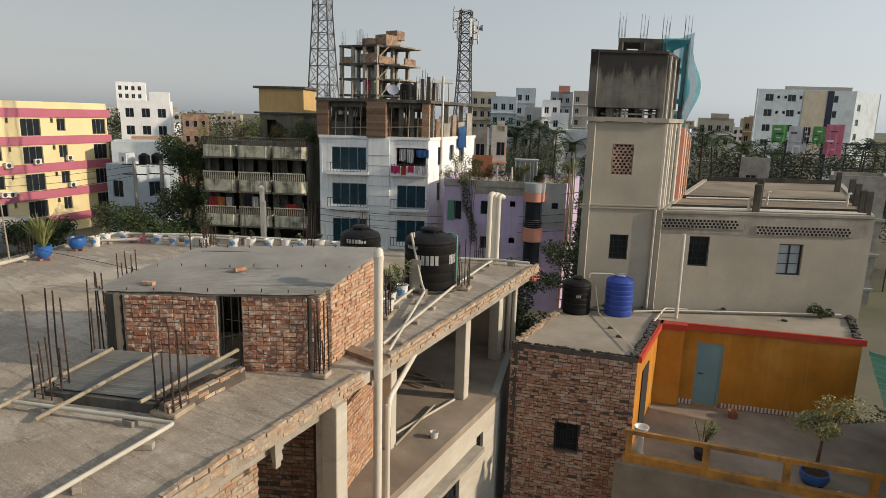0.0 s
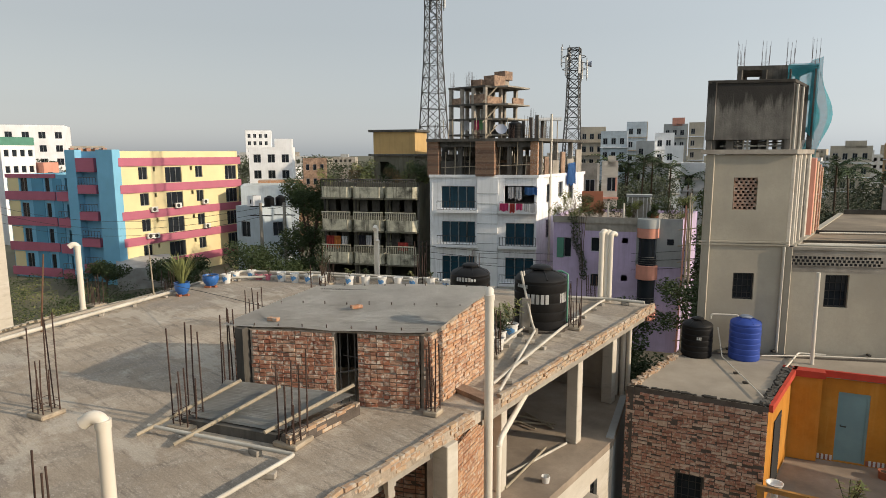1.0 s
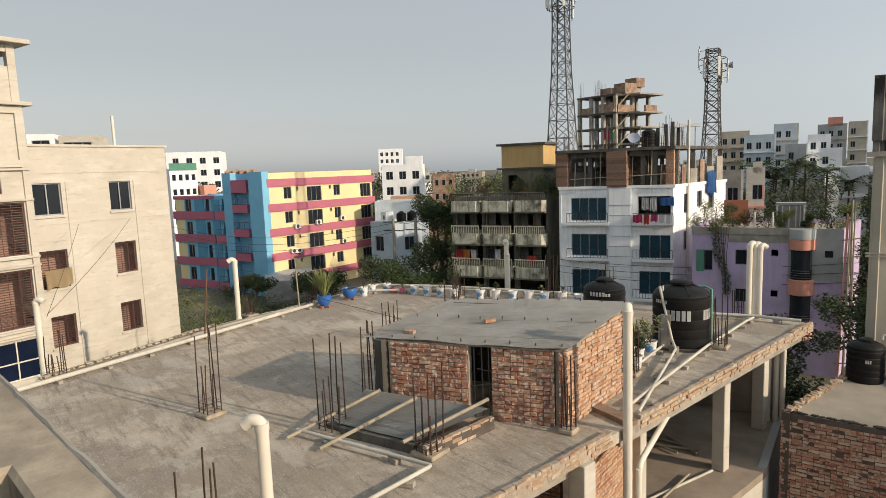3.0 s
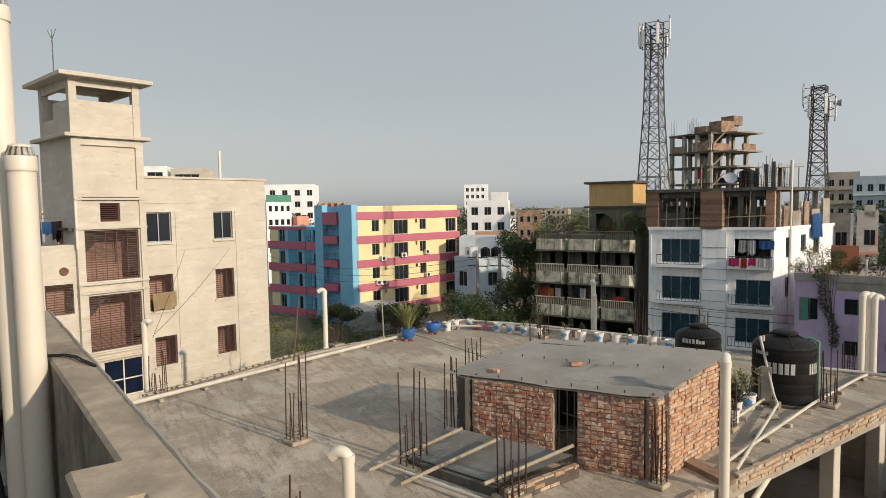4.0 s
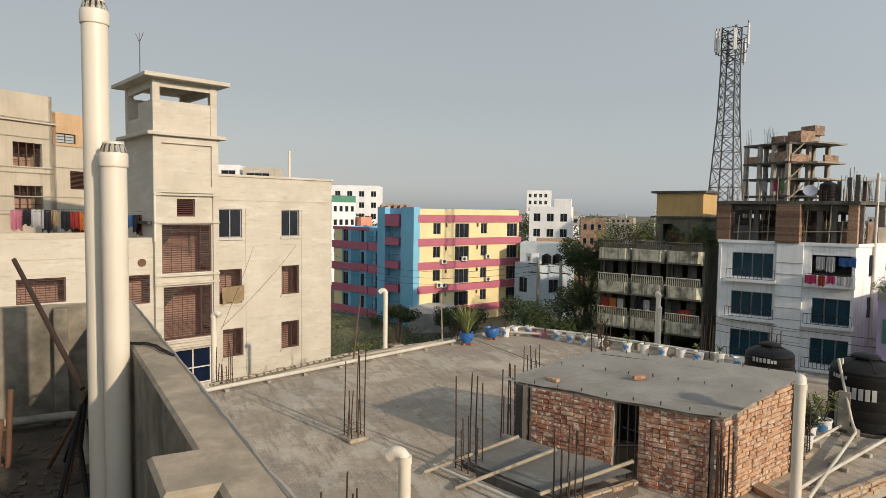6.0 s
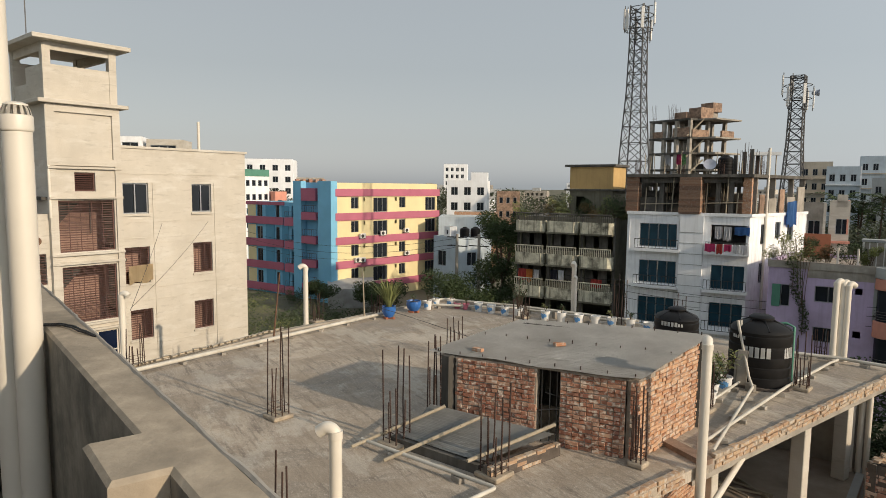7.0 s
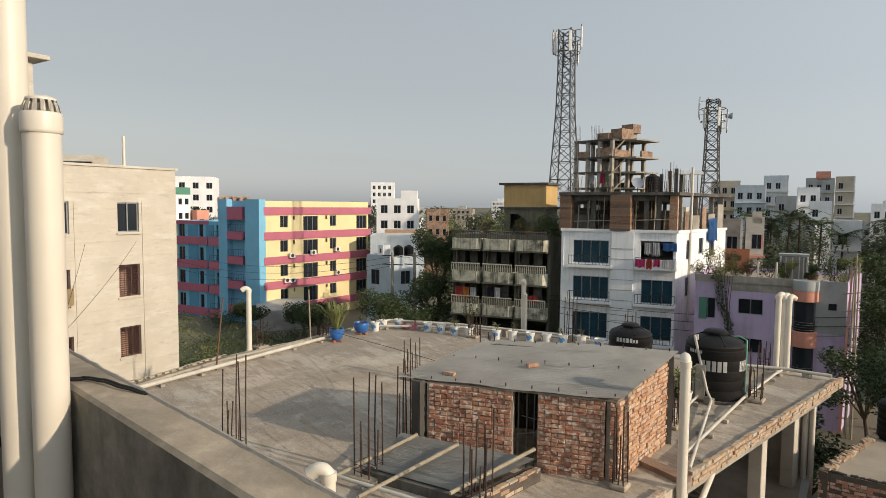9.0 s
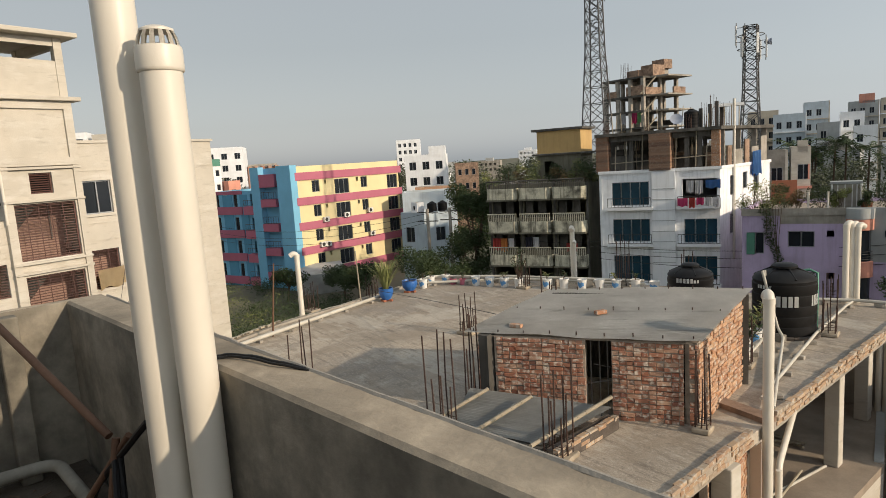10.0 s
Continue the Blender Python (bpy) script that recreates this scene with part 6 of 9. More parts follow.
tagged(part("washing_line", bm, "galv", None, "washing line between two posts on the roof"), category="washing line")
# tan house behind the washing
TN0, TN1 = (-38.5, -12.4), (-44.4, -5.65)
TNU = (Vector(TN1) - Vector(TN0)).normalized()
TNM = tuple(Vector(TN0) + TNU * 8.1)
TNE = tuple(Vector(TN0) + TNU * 13.0)
deep = Vector((-TNU.y, TNU.x)) * 9.0


def back_of(p, f=1.0):
    return tuple(Vector(p) + deep * f)


tan1 = house("tan_house", "tan cement house with brown louvred windows", [TN0, TNM, back_of(TNM), back_of(TN0)], -9.5, 11.5, "tan", {0: [(5.74, 7.46, 7.3, 8.7, "void"), (5.76, 7.46, 4.7, 6.16, "void"), (1.4, 3.1, 7.3, 8.7, "void"), (1.4, 3.1, 4.7, 6.16, "void")]}, lip=0.1)
tan2 = house("tan_wing", "tan cement wing with brown louvred windows", [TNM, TNE, back_of(TNE), back_of(TNM)], -9.5, 8.75, "tan", {0: [(1.1, 2.3, 6.05, 7.2, "louvre"), (1.1, 2.3, 3.2, 4.6, "louvre")]})
house("apricot_house", "apricot plastered roof storey with a pale blue window", [tuple(Vector(TNM) + TNU * 0.02), tuple(Vector(TNM) + TNU * 2.9), back_of(tuple(Vector(TNM) + TNU * 2.9), 0.7), back_of(tuple(Vector(TNM) + TNU * 0.02), 0.7)], 8.76, 10.75, "apricot", {0: [(0.2, 1.5, 8.9, 9.5, "pale")]})
for z in (10.05, 9.0, 7.2, 6.9, 5.5, 4.45):
    strip(tan1, TN0, TNM, 0, 8.1, z, z + 0.06, 0.05, "concrete")
for z in (8.7, 7.35, 5.5, 4.75):
    strip(tan2, TNM, TNE, 0.02, 4.9, z, z + 0.05, 0.04, "concrete")
strip(tan1, TN0, TNM, 0.0, 8.3, 9.9, 10.0, 0.18, "tan", "ledge")
for h in ((5.74, 7.3), (5.76, 4.7), (1.4, 7.3), (1.4, 4.7)):
    bm = bmesh.new()
    box(bm, (h[0] - 0.3, -2.0, h[1] - 0.6), (h[0] + 2.2, -1.9, h[1] + 1.7), along(TN0, TNM))
    part("room_wall", bm, "room_brown", tan1)
    bm = bmesh.new()
    for v in (0.4, 0.85, 1.3):
        rod(bm, along(TN0, TNM) @ Vector((h[0] + v, -0.12, h[1])), along(TN0, TNM) @ Vector((h[0] + v, -0.12, h[1] + 1.42)), 0.03, seg=6)
    for v in (0.35, 0.7, 1.05):
        rod(bm, along(TN0, TNM) @ Vector((h[0], -0.12, h[1] + v)), along(TN0, TNM) @ Vector((h[0] + 1.7, -0.12, h[1] + v)), 0.015, seg=5)
    part("grille", bm, "louvre", tan1)

# yellow house: bands, pillars, balconies and air conditioners
for k in range(5):
    z = 3.58 - k * 2.98
    strip(yel, YA, YB, -0.3, 17.9, z, z + 0.93, 0.16, "pink")
    if k:
        strip(blu, YC, YD, -0.3, 7.2, z - 0.9, z + 0.1, 0.2, "pink")
        strip(blu, YC, YD, 8.2, 10.6, z - 0.9, z + 0.15, 0.9, "pink", "balcony")
        railing(blu, YC, YD, 8.2, 10.5, z + 0.3, z + 0.9, 0.8, "galv", 6)
    strip(yel, YD, YA, 0.6, 3.1, z - (0.0 if k else 0.6), z + 0.95, 1.0, "pink", "balcony")
    if k:
        railing(yel, YD, YA, 0.7, 3.1, z + 1.0, z + 1.8, 0.9, "galv", 6)
strip(blu, YC, YD, -0.2, 7.3, 2.25, 2.7, 0.1, "pink", "coping")
for u0, u1, out in ((-0.9, 0.5, 0.9), (3.6, 5.8, 1.1)):
    strip(yel, YD, YA, u0, u1, -9.5, 5.42, out, "sky_blue", "pillar")
for u0, u1 in ((0.1, 1.7), (3.9, 4.6)):
    for k in range(1, 5):
        z = 3.58 - k * 2.98
        strip(blu, YC, YD, u0, u1, z + 0.12, z + 1.95, 0.03, "yellow", "panel")
for u0, u1 in ((3.3, 5.4), (6.4, 8.1)):
    strip(blu, YC, YD, u0 + 0.4, u1, -9.5, 2.2, 0.06, "deep_blue", "pillar")


def aircon(parent, p0, p1, u, z):
    m = along(p0, p1)
    bm = bmesh.new()
    box(bm, (u, 0.18, z), (u + 0.85, 0.5, z + 0.6), m, 0.03)
    unit = part("air_conditioner", bm, "bucket", parent, "white air conditioner unit")
    bm = bmesh.new()
    rod(bm, m @ Vector((u + 0.34, 0.5, z + 0.3)), m @ Vector((u + 0.34, 0.515, z + 0.3)), 0.23, seg=16)
    part("fan_grille", bm, "iron", unit)
    bm = bmesh.new()
    for v in (u + 0.1, u + 0.7):
        box(bm, (v, 0.003, z - 0.06), (v + 0.05, 0.5, z), m)
    part("bracket", bm, "iron", unit)


for u, z in ((3.3, -1.7), (6.7, -1.5), (10.9, -1.3), (3.3, -4.75), (11.0, -4.4), (2.5, -4.7)):
    aircon(yel, YA, YB, u, z)
bm = bmesh.new()
prism(bm, [(-67.5, 26.5), (-66, 32.0), (-70.5, 33.5), (-72, 28)], -9.5, [-7.2, -7.2, -6.6, -6.6])
tagged(part("tin_shed", bm, "tin_teal", None, "low pale tin shed at the foot of the yellow house"), category="shed")

# the unfinished storey on the white house
top = unf
UL = 8.73


def post_brick(p, z0, z1, w, mat, parent, name="column"):
    bm = bmesh.new()
    n = max(2, int((z1 - z0) / 0.16))
    for i in range(n):
        j = 0.012 * ((i * 7) % 3)
        a, b = z0 + (z1 - z0) * i / n, z0 + (z1 - z0) * (i + 1) / n
        box(bm, (-w / 2 - j, -w / 2 - j, a), (w / 2 + j, w / 2 + j, b - 0.012), pose(p[0], p[1], 0, 0, 0, 24))
        box(bm, (-w / 2 + 0.01, -w / 2 + 0.01, b - 0.012), (w / 2 - 0.01, w / 2 - 0.01, b), pose(p[0], p[1], 0, 0, 0, 24))
    return tagged(part(name, bm, mat, parent), kind="stuff")


um, sm = along(UA, UB), along(UB, UC)
bm = bmesh.new()
poly = [UA, UB, UC, (-36.5, 48.5)]
c = Vector((-30.4, 45.0))
big = [tuple(c + (Vector(p) - c) * 1.04) for p in poly]
prism(bm, big, 5.82, 6.05)
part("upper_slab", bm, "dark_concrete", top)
for u, w, mt in ((0.3, 0.9, "brick_dark"), (4.6, 1.5, "brick_dark"), (UL - 0.35, 0.55, "brick_warm")):
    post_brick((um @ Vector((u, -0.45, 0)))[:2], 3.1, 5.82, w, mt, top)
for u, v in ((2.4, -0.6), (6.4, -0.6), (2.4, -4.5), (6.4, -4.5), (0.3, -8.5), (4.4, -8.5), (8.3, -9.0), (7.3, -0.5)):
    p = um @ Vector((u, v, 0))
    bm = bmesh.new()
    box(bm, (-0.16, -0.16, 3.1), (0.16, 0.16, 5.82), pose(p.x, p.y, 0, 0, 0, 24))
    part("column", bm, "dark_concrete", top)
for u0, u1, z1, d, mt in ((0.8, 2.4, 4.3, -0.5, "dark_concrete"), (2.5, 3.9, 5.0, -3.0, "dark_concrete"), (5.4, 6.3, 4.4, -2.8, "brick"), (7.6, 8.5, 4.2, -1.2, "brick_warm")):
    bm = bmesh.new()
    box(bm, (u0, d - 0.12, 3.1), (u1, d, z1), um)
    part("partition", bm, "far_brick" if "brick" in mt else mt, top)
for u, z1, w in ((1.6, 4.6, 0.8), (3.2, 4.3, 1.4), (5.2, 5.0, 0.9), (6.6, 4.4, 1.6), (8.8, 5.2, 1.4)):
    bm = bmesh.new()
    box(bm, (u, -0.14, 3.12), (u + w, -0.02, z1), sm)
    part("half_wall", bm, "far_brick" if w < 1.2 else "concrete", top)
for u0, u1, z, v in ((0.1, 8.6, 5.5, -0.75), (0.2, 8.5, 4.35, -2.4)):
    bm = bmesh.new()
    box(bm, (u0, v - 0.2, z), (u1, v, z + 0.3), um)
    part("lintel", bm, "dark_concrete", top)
for u, v, h in ((1.2, -0.3, 1.9), (2.0, -0.35, 2.68), (3.2, -0.3, 2.68), (5.6, -0.4, 2.68), (7.0, -0.25, 2.68), (7.7, -0.3, 1.6)):
    bm = bmesh.new()
    rod(bm, um @ Vector((u, v, 3.12)), um @ Vector((u + 0.08, v, 3.12 + h)), 0.045, 0.04, 7)
    part("bamboo_prop", bm, "wood", top)
for u0, u1, z in ((0.9, 3.9, 3.75), (5.4, 8.3, 3.9)):
    bm = bmesh.new()
    rod(bm, um @ Vector((u0, -0.22, z)), um @ Vector((u1, -0.2, z + 0.12)), 0.035, seg=6)
    part("cross_pole", bm, "wood", top)
for u in (1.2, 4.4, 8.0, 10.4):
    post_brick((sm @ Vector((u, -0.3, 0)))[:2], 3.1, 5.82, 0.36, "concrete", top)
# back walls, beams and partitions hold the storey's inner shade in their dark colour
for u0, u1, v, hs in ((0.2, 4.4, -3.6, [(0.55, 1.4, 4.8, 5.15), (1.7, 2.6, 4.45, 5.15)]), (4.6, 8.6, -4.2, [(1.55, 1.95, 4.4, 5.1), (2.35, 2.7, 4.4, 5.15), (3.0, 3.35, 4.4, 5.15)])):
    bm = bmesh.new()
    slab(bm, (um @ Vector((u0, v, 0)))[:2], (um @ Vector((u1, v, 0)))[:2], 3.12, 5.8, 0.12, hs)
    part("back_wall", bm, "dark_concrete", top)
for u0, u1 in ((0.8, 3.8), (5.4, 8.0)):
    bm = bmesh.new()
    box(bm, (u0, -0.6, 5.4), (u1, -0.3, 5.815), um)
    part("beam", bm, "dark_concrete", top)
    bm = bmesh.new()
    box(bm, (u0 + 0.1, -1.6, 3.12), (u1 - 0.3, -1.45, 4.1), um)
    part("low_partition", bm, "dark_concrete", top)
g = random.Random(21)
for i in range(16):
    u, v = g.uniform(0.9, 8.4), g.uniform(-3.0, -0.9)
    bm = bmesh.new()
    rod(bm, um @ Vector((u, v, 3.1)), um @ Vector((u + g.uniform(-0.1, 0.1), v, 5.82)), 0.035, seg=6)
    part("prop", bm, "wood", top)
for i in range(14):
    u, v = g.uniform(0.3, 8.5), g.uniform(-5.0, -0.8)
    h = g.uniform(0.4, 1.9)
    bm = bmesh.new()
    rod(bm, um @ Vector((u, v, 6.05)), um @ Vector((u + g.uniform(-0.15, 0.15), v, 6.05 + h)), 0.03, seg=5)
    tagged(part("bamboo_pole", bm, "wood", None, "thin bamboo pole standing on the unfinished slab"), category="pole", group="bamboo poles on the slab")
bm = bmesh.new()
rod(bm, sm @ Vector((2.5, 0.1, -4)), sm @ Vector((2.5, 0.1, 8.0)), 0.1, seg=10)
part("drain_pipe", bm, "pvc", top, smooth=True)
strip(top, UA, UB, -0.05, UL + 0.05, 2.98, 3.2, 0.12, "white", "ledge")
strip(top, UB, UC, -0.05, 11.0, 2.98, 3.2, 0.1, "white", "ledge")
for z in (0.35, -2.45, -5.5):
    for u0, u1 in ((0.6, 4.0), (5.7, 8.75)):
        strip(top, UA, UB, u0, u1, z - 0.18, z + 0.05, 0.55, "white", "balcony_slab")
        railing(top, UA, UB, u0 + 0.1, u1 - 0.1, z + 0.06, z + 0.75, 0.5, "iron", 12, 0.018)
strip(top, UA, UB, 3.95, 5.6, -9.5, 3.0, 0.25, "white", "pillar")
for z in (1.7, 0.9, 0.1, -0.7, -1.5, -2.3, -3.1, -3.9):
    strip(top, UA, UB, 3.95, 5.6, z, z + 0.04, 0.28, "grey_paint", "groove")
strip(top, UA, UB, 5.75, 8.73, 0.2, 0.95, 0.6, "white", "balcony_front")
for i, (mt, u, w, d) in enumerate((("cloth_pink", 5.8, 0.7, 0.6), ("cloth_red", 6.6, 0.4, 0.7), ("cloth_pink", 7.1, 0.5, 0.5), ("cloth_white", 7.7, 0.4, 0.6), ("cloth_white", 8.2, 0.4, 0.7))):
    cloth(um @ Vector((u, 0.66, 1.0)), um @ Vector((u + w, 0.66, 1.0)), d, mt, "washing hung over a balcony front", 0.02, 30 + i)
for i, (mt, u, w, d) in enumerate((("cloth_white", 6.4, 0.5, 0.9), ("cloth_white", 7.0, 0.5, 1.0), ("cloth_blue", 7.7, 1.0, 0.6))):
    cloth(um @ Vector((u, 0.2, 2.25)), um @ Vector((u + w, 0.2, 2.25)), d, mt, "washing hung in a balcony opening", 0.03, 40 + i)
cloth(sm @ Vector((6.2, 0.2, 4.0)), sm @ Vector((7.8, 0.25, 4.1)), 1.9, "cloth_blue", "blue tarpaulin hung on the side wall", 0.1, 50, "tarpaulin")
for i, (u, v, h) in enumerate(((0.5, -0.6, 1.3), (8.2, -0.6, 2.4), (8.6, -3.0, 1.9), (7.4, -4.2, 2.0), (8.6, -6.5, 2.1), (6.5, -1.0, 1.2), (3.0, -5.0, 1.4), (8.9, -8.4, 2.3))):
    p = um @ Vector((u, v, 0))
    starter_bars(p.x, p.y, 6.05, h, 8, 100 + i, 0.34, 24, 0.0, "rusty steel bars rising from the unfinished storey")
for u, v, h in ((7.9, -2.2, 1.7), (8.35, -2.6, 1.9), (8.6, -5.2, 1.6), (7.2, -3.3, 1.5)):
    p = um @ Vector((u, v, 0))
    bm = bmesh.new()
    box(bm, (-0.13, -0.13, 6.05), (0.13, 0.13, 6.05 + h), pose(p.x, p.y, 0, 0, 0, 24))
    part("column_stub", bm, "dark_concrete", top)
p = um @ Vector((6.6, -2.4, 0))
tank(p.x, p.y, 6.05, 0.55, 1.2, "black_tank", "black plastic water tank on the unfinished roof")
p = um @ Vector((5.6, -1.4, 0))
e = thing("satellite_dish", (p.x, p.y, 6.05), "grey satellite dish on a short mast", "satellite dish")
bm = bmesh.new()
rod(bm, (p.x, p.y, 6.05), (p.x, p.y, 6.7), 0.04, seg=8)
part("mast", bm, "galv", e)
bm = bmesh.new()
lathe(bm, [(0.05, 0.0), (0.25, 0.04), (0.45, 0.14), (0.46, 0.15), (0.24, 0.06), (0.04, 0.02)], (0, 0, 0), 20)
bmesh.ops.transform(bm, matrix=pose(p.x, p.y, 6.75, 60, 0, 40), verts=bm.verts[:])
part("dish", bm, "lid_grey", e, smooth=True)
bm = bmesh.new()
box(bm, (-1.1, -0.7, 0), (1.1, 0.7, 0.05), pose(*(sm @ Vector((5.0, -1.2, 7.7)))[:], 12, 0, 30))
tin_s = part("tin_shelter", bm, "tin", None, "tilted tin sheet shelter on posts")
tagged(tin_s, category="shelter")
for du, dv in ((4.2, -0.7), (5.8, -0.7), (4.4, -1.8), (5.7, -1.8)):
    bm = bmesh.new()
    rod(bm, sm @ Vector((du, dv, 6.05)), sm @ Vector((du, dv, 7.68)), 0.04, seg=6)
    part("shelter_post", bm, "wood", tin_s)

# mossy house: balconies with rails, plants on its roof
gm = along(GA, GB)
for k, z in enumerate((1.25, -1.5, -4.3)):
    for i in range(3):
        u0 = 0.1 + i * 2.86
        bm = bmesh.new()
        box(bm, (u0, 0.003, z - 0.12), (u0 + 2.7, 0.95, z + 0.02), gm)
        bal = part("balcony", bm, "olive", grn)
        bm = bmesh.new()
        pts = [(u0 + 0.02, 0.02), (u0 + 0.02, 0.7), (u0 + 0.3, 0.98), (u0 + 2.4, 0.98), (u0 + 2.68, 0.7), (u0 + 2.68, 0.02)]
        for (x0_, y0_), (x1_, y1_) in zip(pts, pts[1:]):
            a, b = gm @ Vector((x0_, y0_, 0)), gm @ Vector((x1_, y1_, 0))
            slab(bm, a[:2], b[:2], z + 0.02, z + 0.92, 0.07)
        part("balcony_front", bm, "cream_mould", bal)
        bm = bmesh.new()
        for a, b, zt in ((0.25, 0.9, 1.62), (1.35, 2.05, 1.62), (0.9, 1.35, 0.5)):
            box(bm, (u0 + a, -0.3, z - 2.75), (u0 + b, -0.2, z - 2.75 + zt + 0.95), gm)
        if k < 2:
            part("inner_wall", bm, "dark_concrete", bal)
        else:
            bm.free()
        for j in range(17):
            bm = bmesh.new()
            x = u0 + 0.1 + j * 0.157
            rod(bm, gm @ Vector((x, 0.9, z + 0.92)), gm @ Vector((x, 0.9, z + 1.5)), 0.03, seg=5)
            part("baluster", bm, "pale_olive" if k else "dark_concrete", bal)
        bm = bmesh.new()
        rod(bm, gm @ Vector((u0 + 0.05, 0.9, z + 1.54)), gm @ Vector((u0 + 2.65, 0.9, z + 1.54)), 0.05, seg=6)
        part("rail", bm, "pale_olive" if k else "dark_concrete", bal)
for u in (0.0, 2.86, 5.72, 8.4):
    strip(grn, GA, GB, u, u + 0.18, -9.5, 2.5, 0.12, "dark_concrete", "pilaster")
for i, (mt, u, z, w, d) in enumerate((("cloth_red", 0.5, -2.0, 0.7, 1.0), ("cloth_orange", 1.2, -2.0, 0.6, 1.1), ("cloth_dark", 3.4, -1.9, 0.6, 0.8), ("cloth_white", 4.1, -1.9, 0.5, 0.9), ("cloth_red", 6.9, -2.4, 0.9, 0.7), ("cloth_white", 1.9, -2.0, 0.5, 0.8))):
    cloth(gm @ Vector((u, 0.8, z)), gm @ Vector((u + w, 0.8, z)), d, mt, "washing hung in a mossy balcony", 0.04, 60 + i)
bm = bmesh.new()
prism(bm, [(-40.45, 37.9), (-36.3, 39.75), (-37.6, 42.9), (-41.75, 41.1)], 6.76, 6.95)
tagged(part("tank_house_slab", bm, "dark_concrete", None, "dark slab roof over the ochre tank house"), category="roof slab")
bm = bmesh.new()
prism(bm, [(-40.45, 37.9), (-36.3, 39.75), (-37.6, 42.9), (-41.75, 41.1)], 4.7, 4.85)
tagged(part("tank_house_ledge", bm, "dark_concrete", None, "dark ledge round the ochre tank house"), category="ledge")


def shrub(centre, radii, count, size, seed, mat="leaf", label="leafy green shrub growing on a roof", stems=5, base=None):
    """A loose shrub: thin stems and many single leaves in clumps."""
    g = random.Random(seed)
    cx, cy, cz = centre
    z0 = cz - radii[2] if base is None else base
    e = thing("shrub", (cx, cy, z0), label, "shrub")
    bm = bmesh.new()
    tips = []
    for _ in range(stems):
        p = Vector((cx + g.uniform(-0.75, 0.75) * radii[0], cy + g.uniform(-0.75, 0.75) * radii[1], cz + g.uniform(-0.75, 0.75) * radii[2]))
        a = Vector((cx + g.uniform(-0.2, 0.2) * radii[0], cy + g.uniform(-0.2, 0.2) * radii[1], z0))
        tube(bm, [a, a.lerp(p, 0.5) + Vector((0, 0, 0.1 * radii[2])), p], max(0.012, 0.02 * radii[2]), 5)
        tips.append(p)
    part("stem", bm, "bark", e)
    bm = bmesh.new()
    for p in tips:
        rr = g.uniform(0.35, 0.6)
        leaf_cloud(bm, p, [r * rr for r in radii], count // stems, size, g, 0.1)
    part("leaves", bm, mat, e)
    return e


for i in range(9):
    u = 0.4 + i * 1.0
    p = gm @ Vector((u, -0.4 - (i % 3) * 0.5, 0))
    shrub((p.x, p.y, 3.1 + 0.25 * (i % 2)), (0.9, 0.9, 0.8 + 0.3 * (i % 3 == 1)), 260, 0.1, 200 + i, ("leaf_light", "leaf", "leaf_dry", "leaf_light")[i % 4], base=2.5)
for i, (u, v, r) in enumerate(((8.3, -0.6, 1.2), (8.0, -1.8, 1.3), (6.0, -1.2, 1.0))):
    p = gm @ Vector((u, v, 0))
    shrub((p.x, p.y, 3.6), (r, r, 1.3), 500, 0.1, 220 + i, "leaf", base=2.5)

# lilac house: rounded balconies, roof garden, creeper, bamboo scaffold
pm = along(PA, PB)
PQ = (-14.74, 44.2)
qm = along(PB, PQ)
bc = pm @ Vector((6.75, -0.1, 0))
for z0, z1, mt in ((-1.14, -0.42, "salmon"), (-4.14, -3.1, "salmon"), (-7.1, -6.1, "salmon")):
    bm = bmesh.new()
    lathe(bm, [(0.72, z0), (0.76, z0 + 0.03), (0.76, z1 - 0.03), (0.72, z1)], (bc.x, bc.y, 0), 28)
    part("balcony", bm, mt, pur, smooth=True)
for z0, z1 in ((-3.1, -1.14), (-6.1, -4.14)):
    bm = bmesh.new()
    lathe(bm, [(0.62, z0), (0.62, z1)], (bc.x, bc.y, 0), 24)
    part("bay_glass", bm, "glass", pur, smooth=True)
    bm = bmesh.new()
    for k in range(4):
        z = z0 + 0.15 + 0.16 * k
        ring = [(bc.x + 0.72 * math.cos(a), bc.y + 0.72 * math.sin(a), z) for a in [2 * math.pi * j / 20 for j in range(21)]]
        tube(bm, ring, 0.018, 5)
    part("bay_rail", bm, "galv", pur)
bm = bmesh.new()
lathe(bm, [(0.78, -0.42), (0.8, 0.2), (0.78, 0.24)], (bc.x, bc.y, 0), 28)
part("bay_head", bm, "grey_paint", pur, smooth=True)
strip(pur, PB, PQ, 0.0, 3.08, -9.5, -3.2, 0.03, "lilac", "panel")
for u, z in ((2.1, -1.6), (2.1, -4.6)):
    bm = bmesh.new()
    box(bm, (u, 0.004, z), (u + 0.45, 0.06, z + 0.42), qm)
    part("small_window", bm, "glass", pur)
strip(pur, PA, PB, -0.05, 6.0, -0.2, 0.28, 0.1, "concrete", "coping")
strip(pur, PA, PB, 2.3, 5.95, -0.75, -0.21, 0.02, "concrete", "bare_band")
for u0, z0, w, h in ((0.28, -2.85, 0.5, 1.5),):
    strip(pur, PA, PB, u0, u0 + w, z0, z0 + h, 0.06, "green_tin", "shutter")
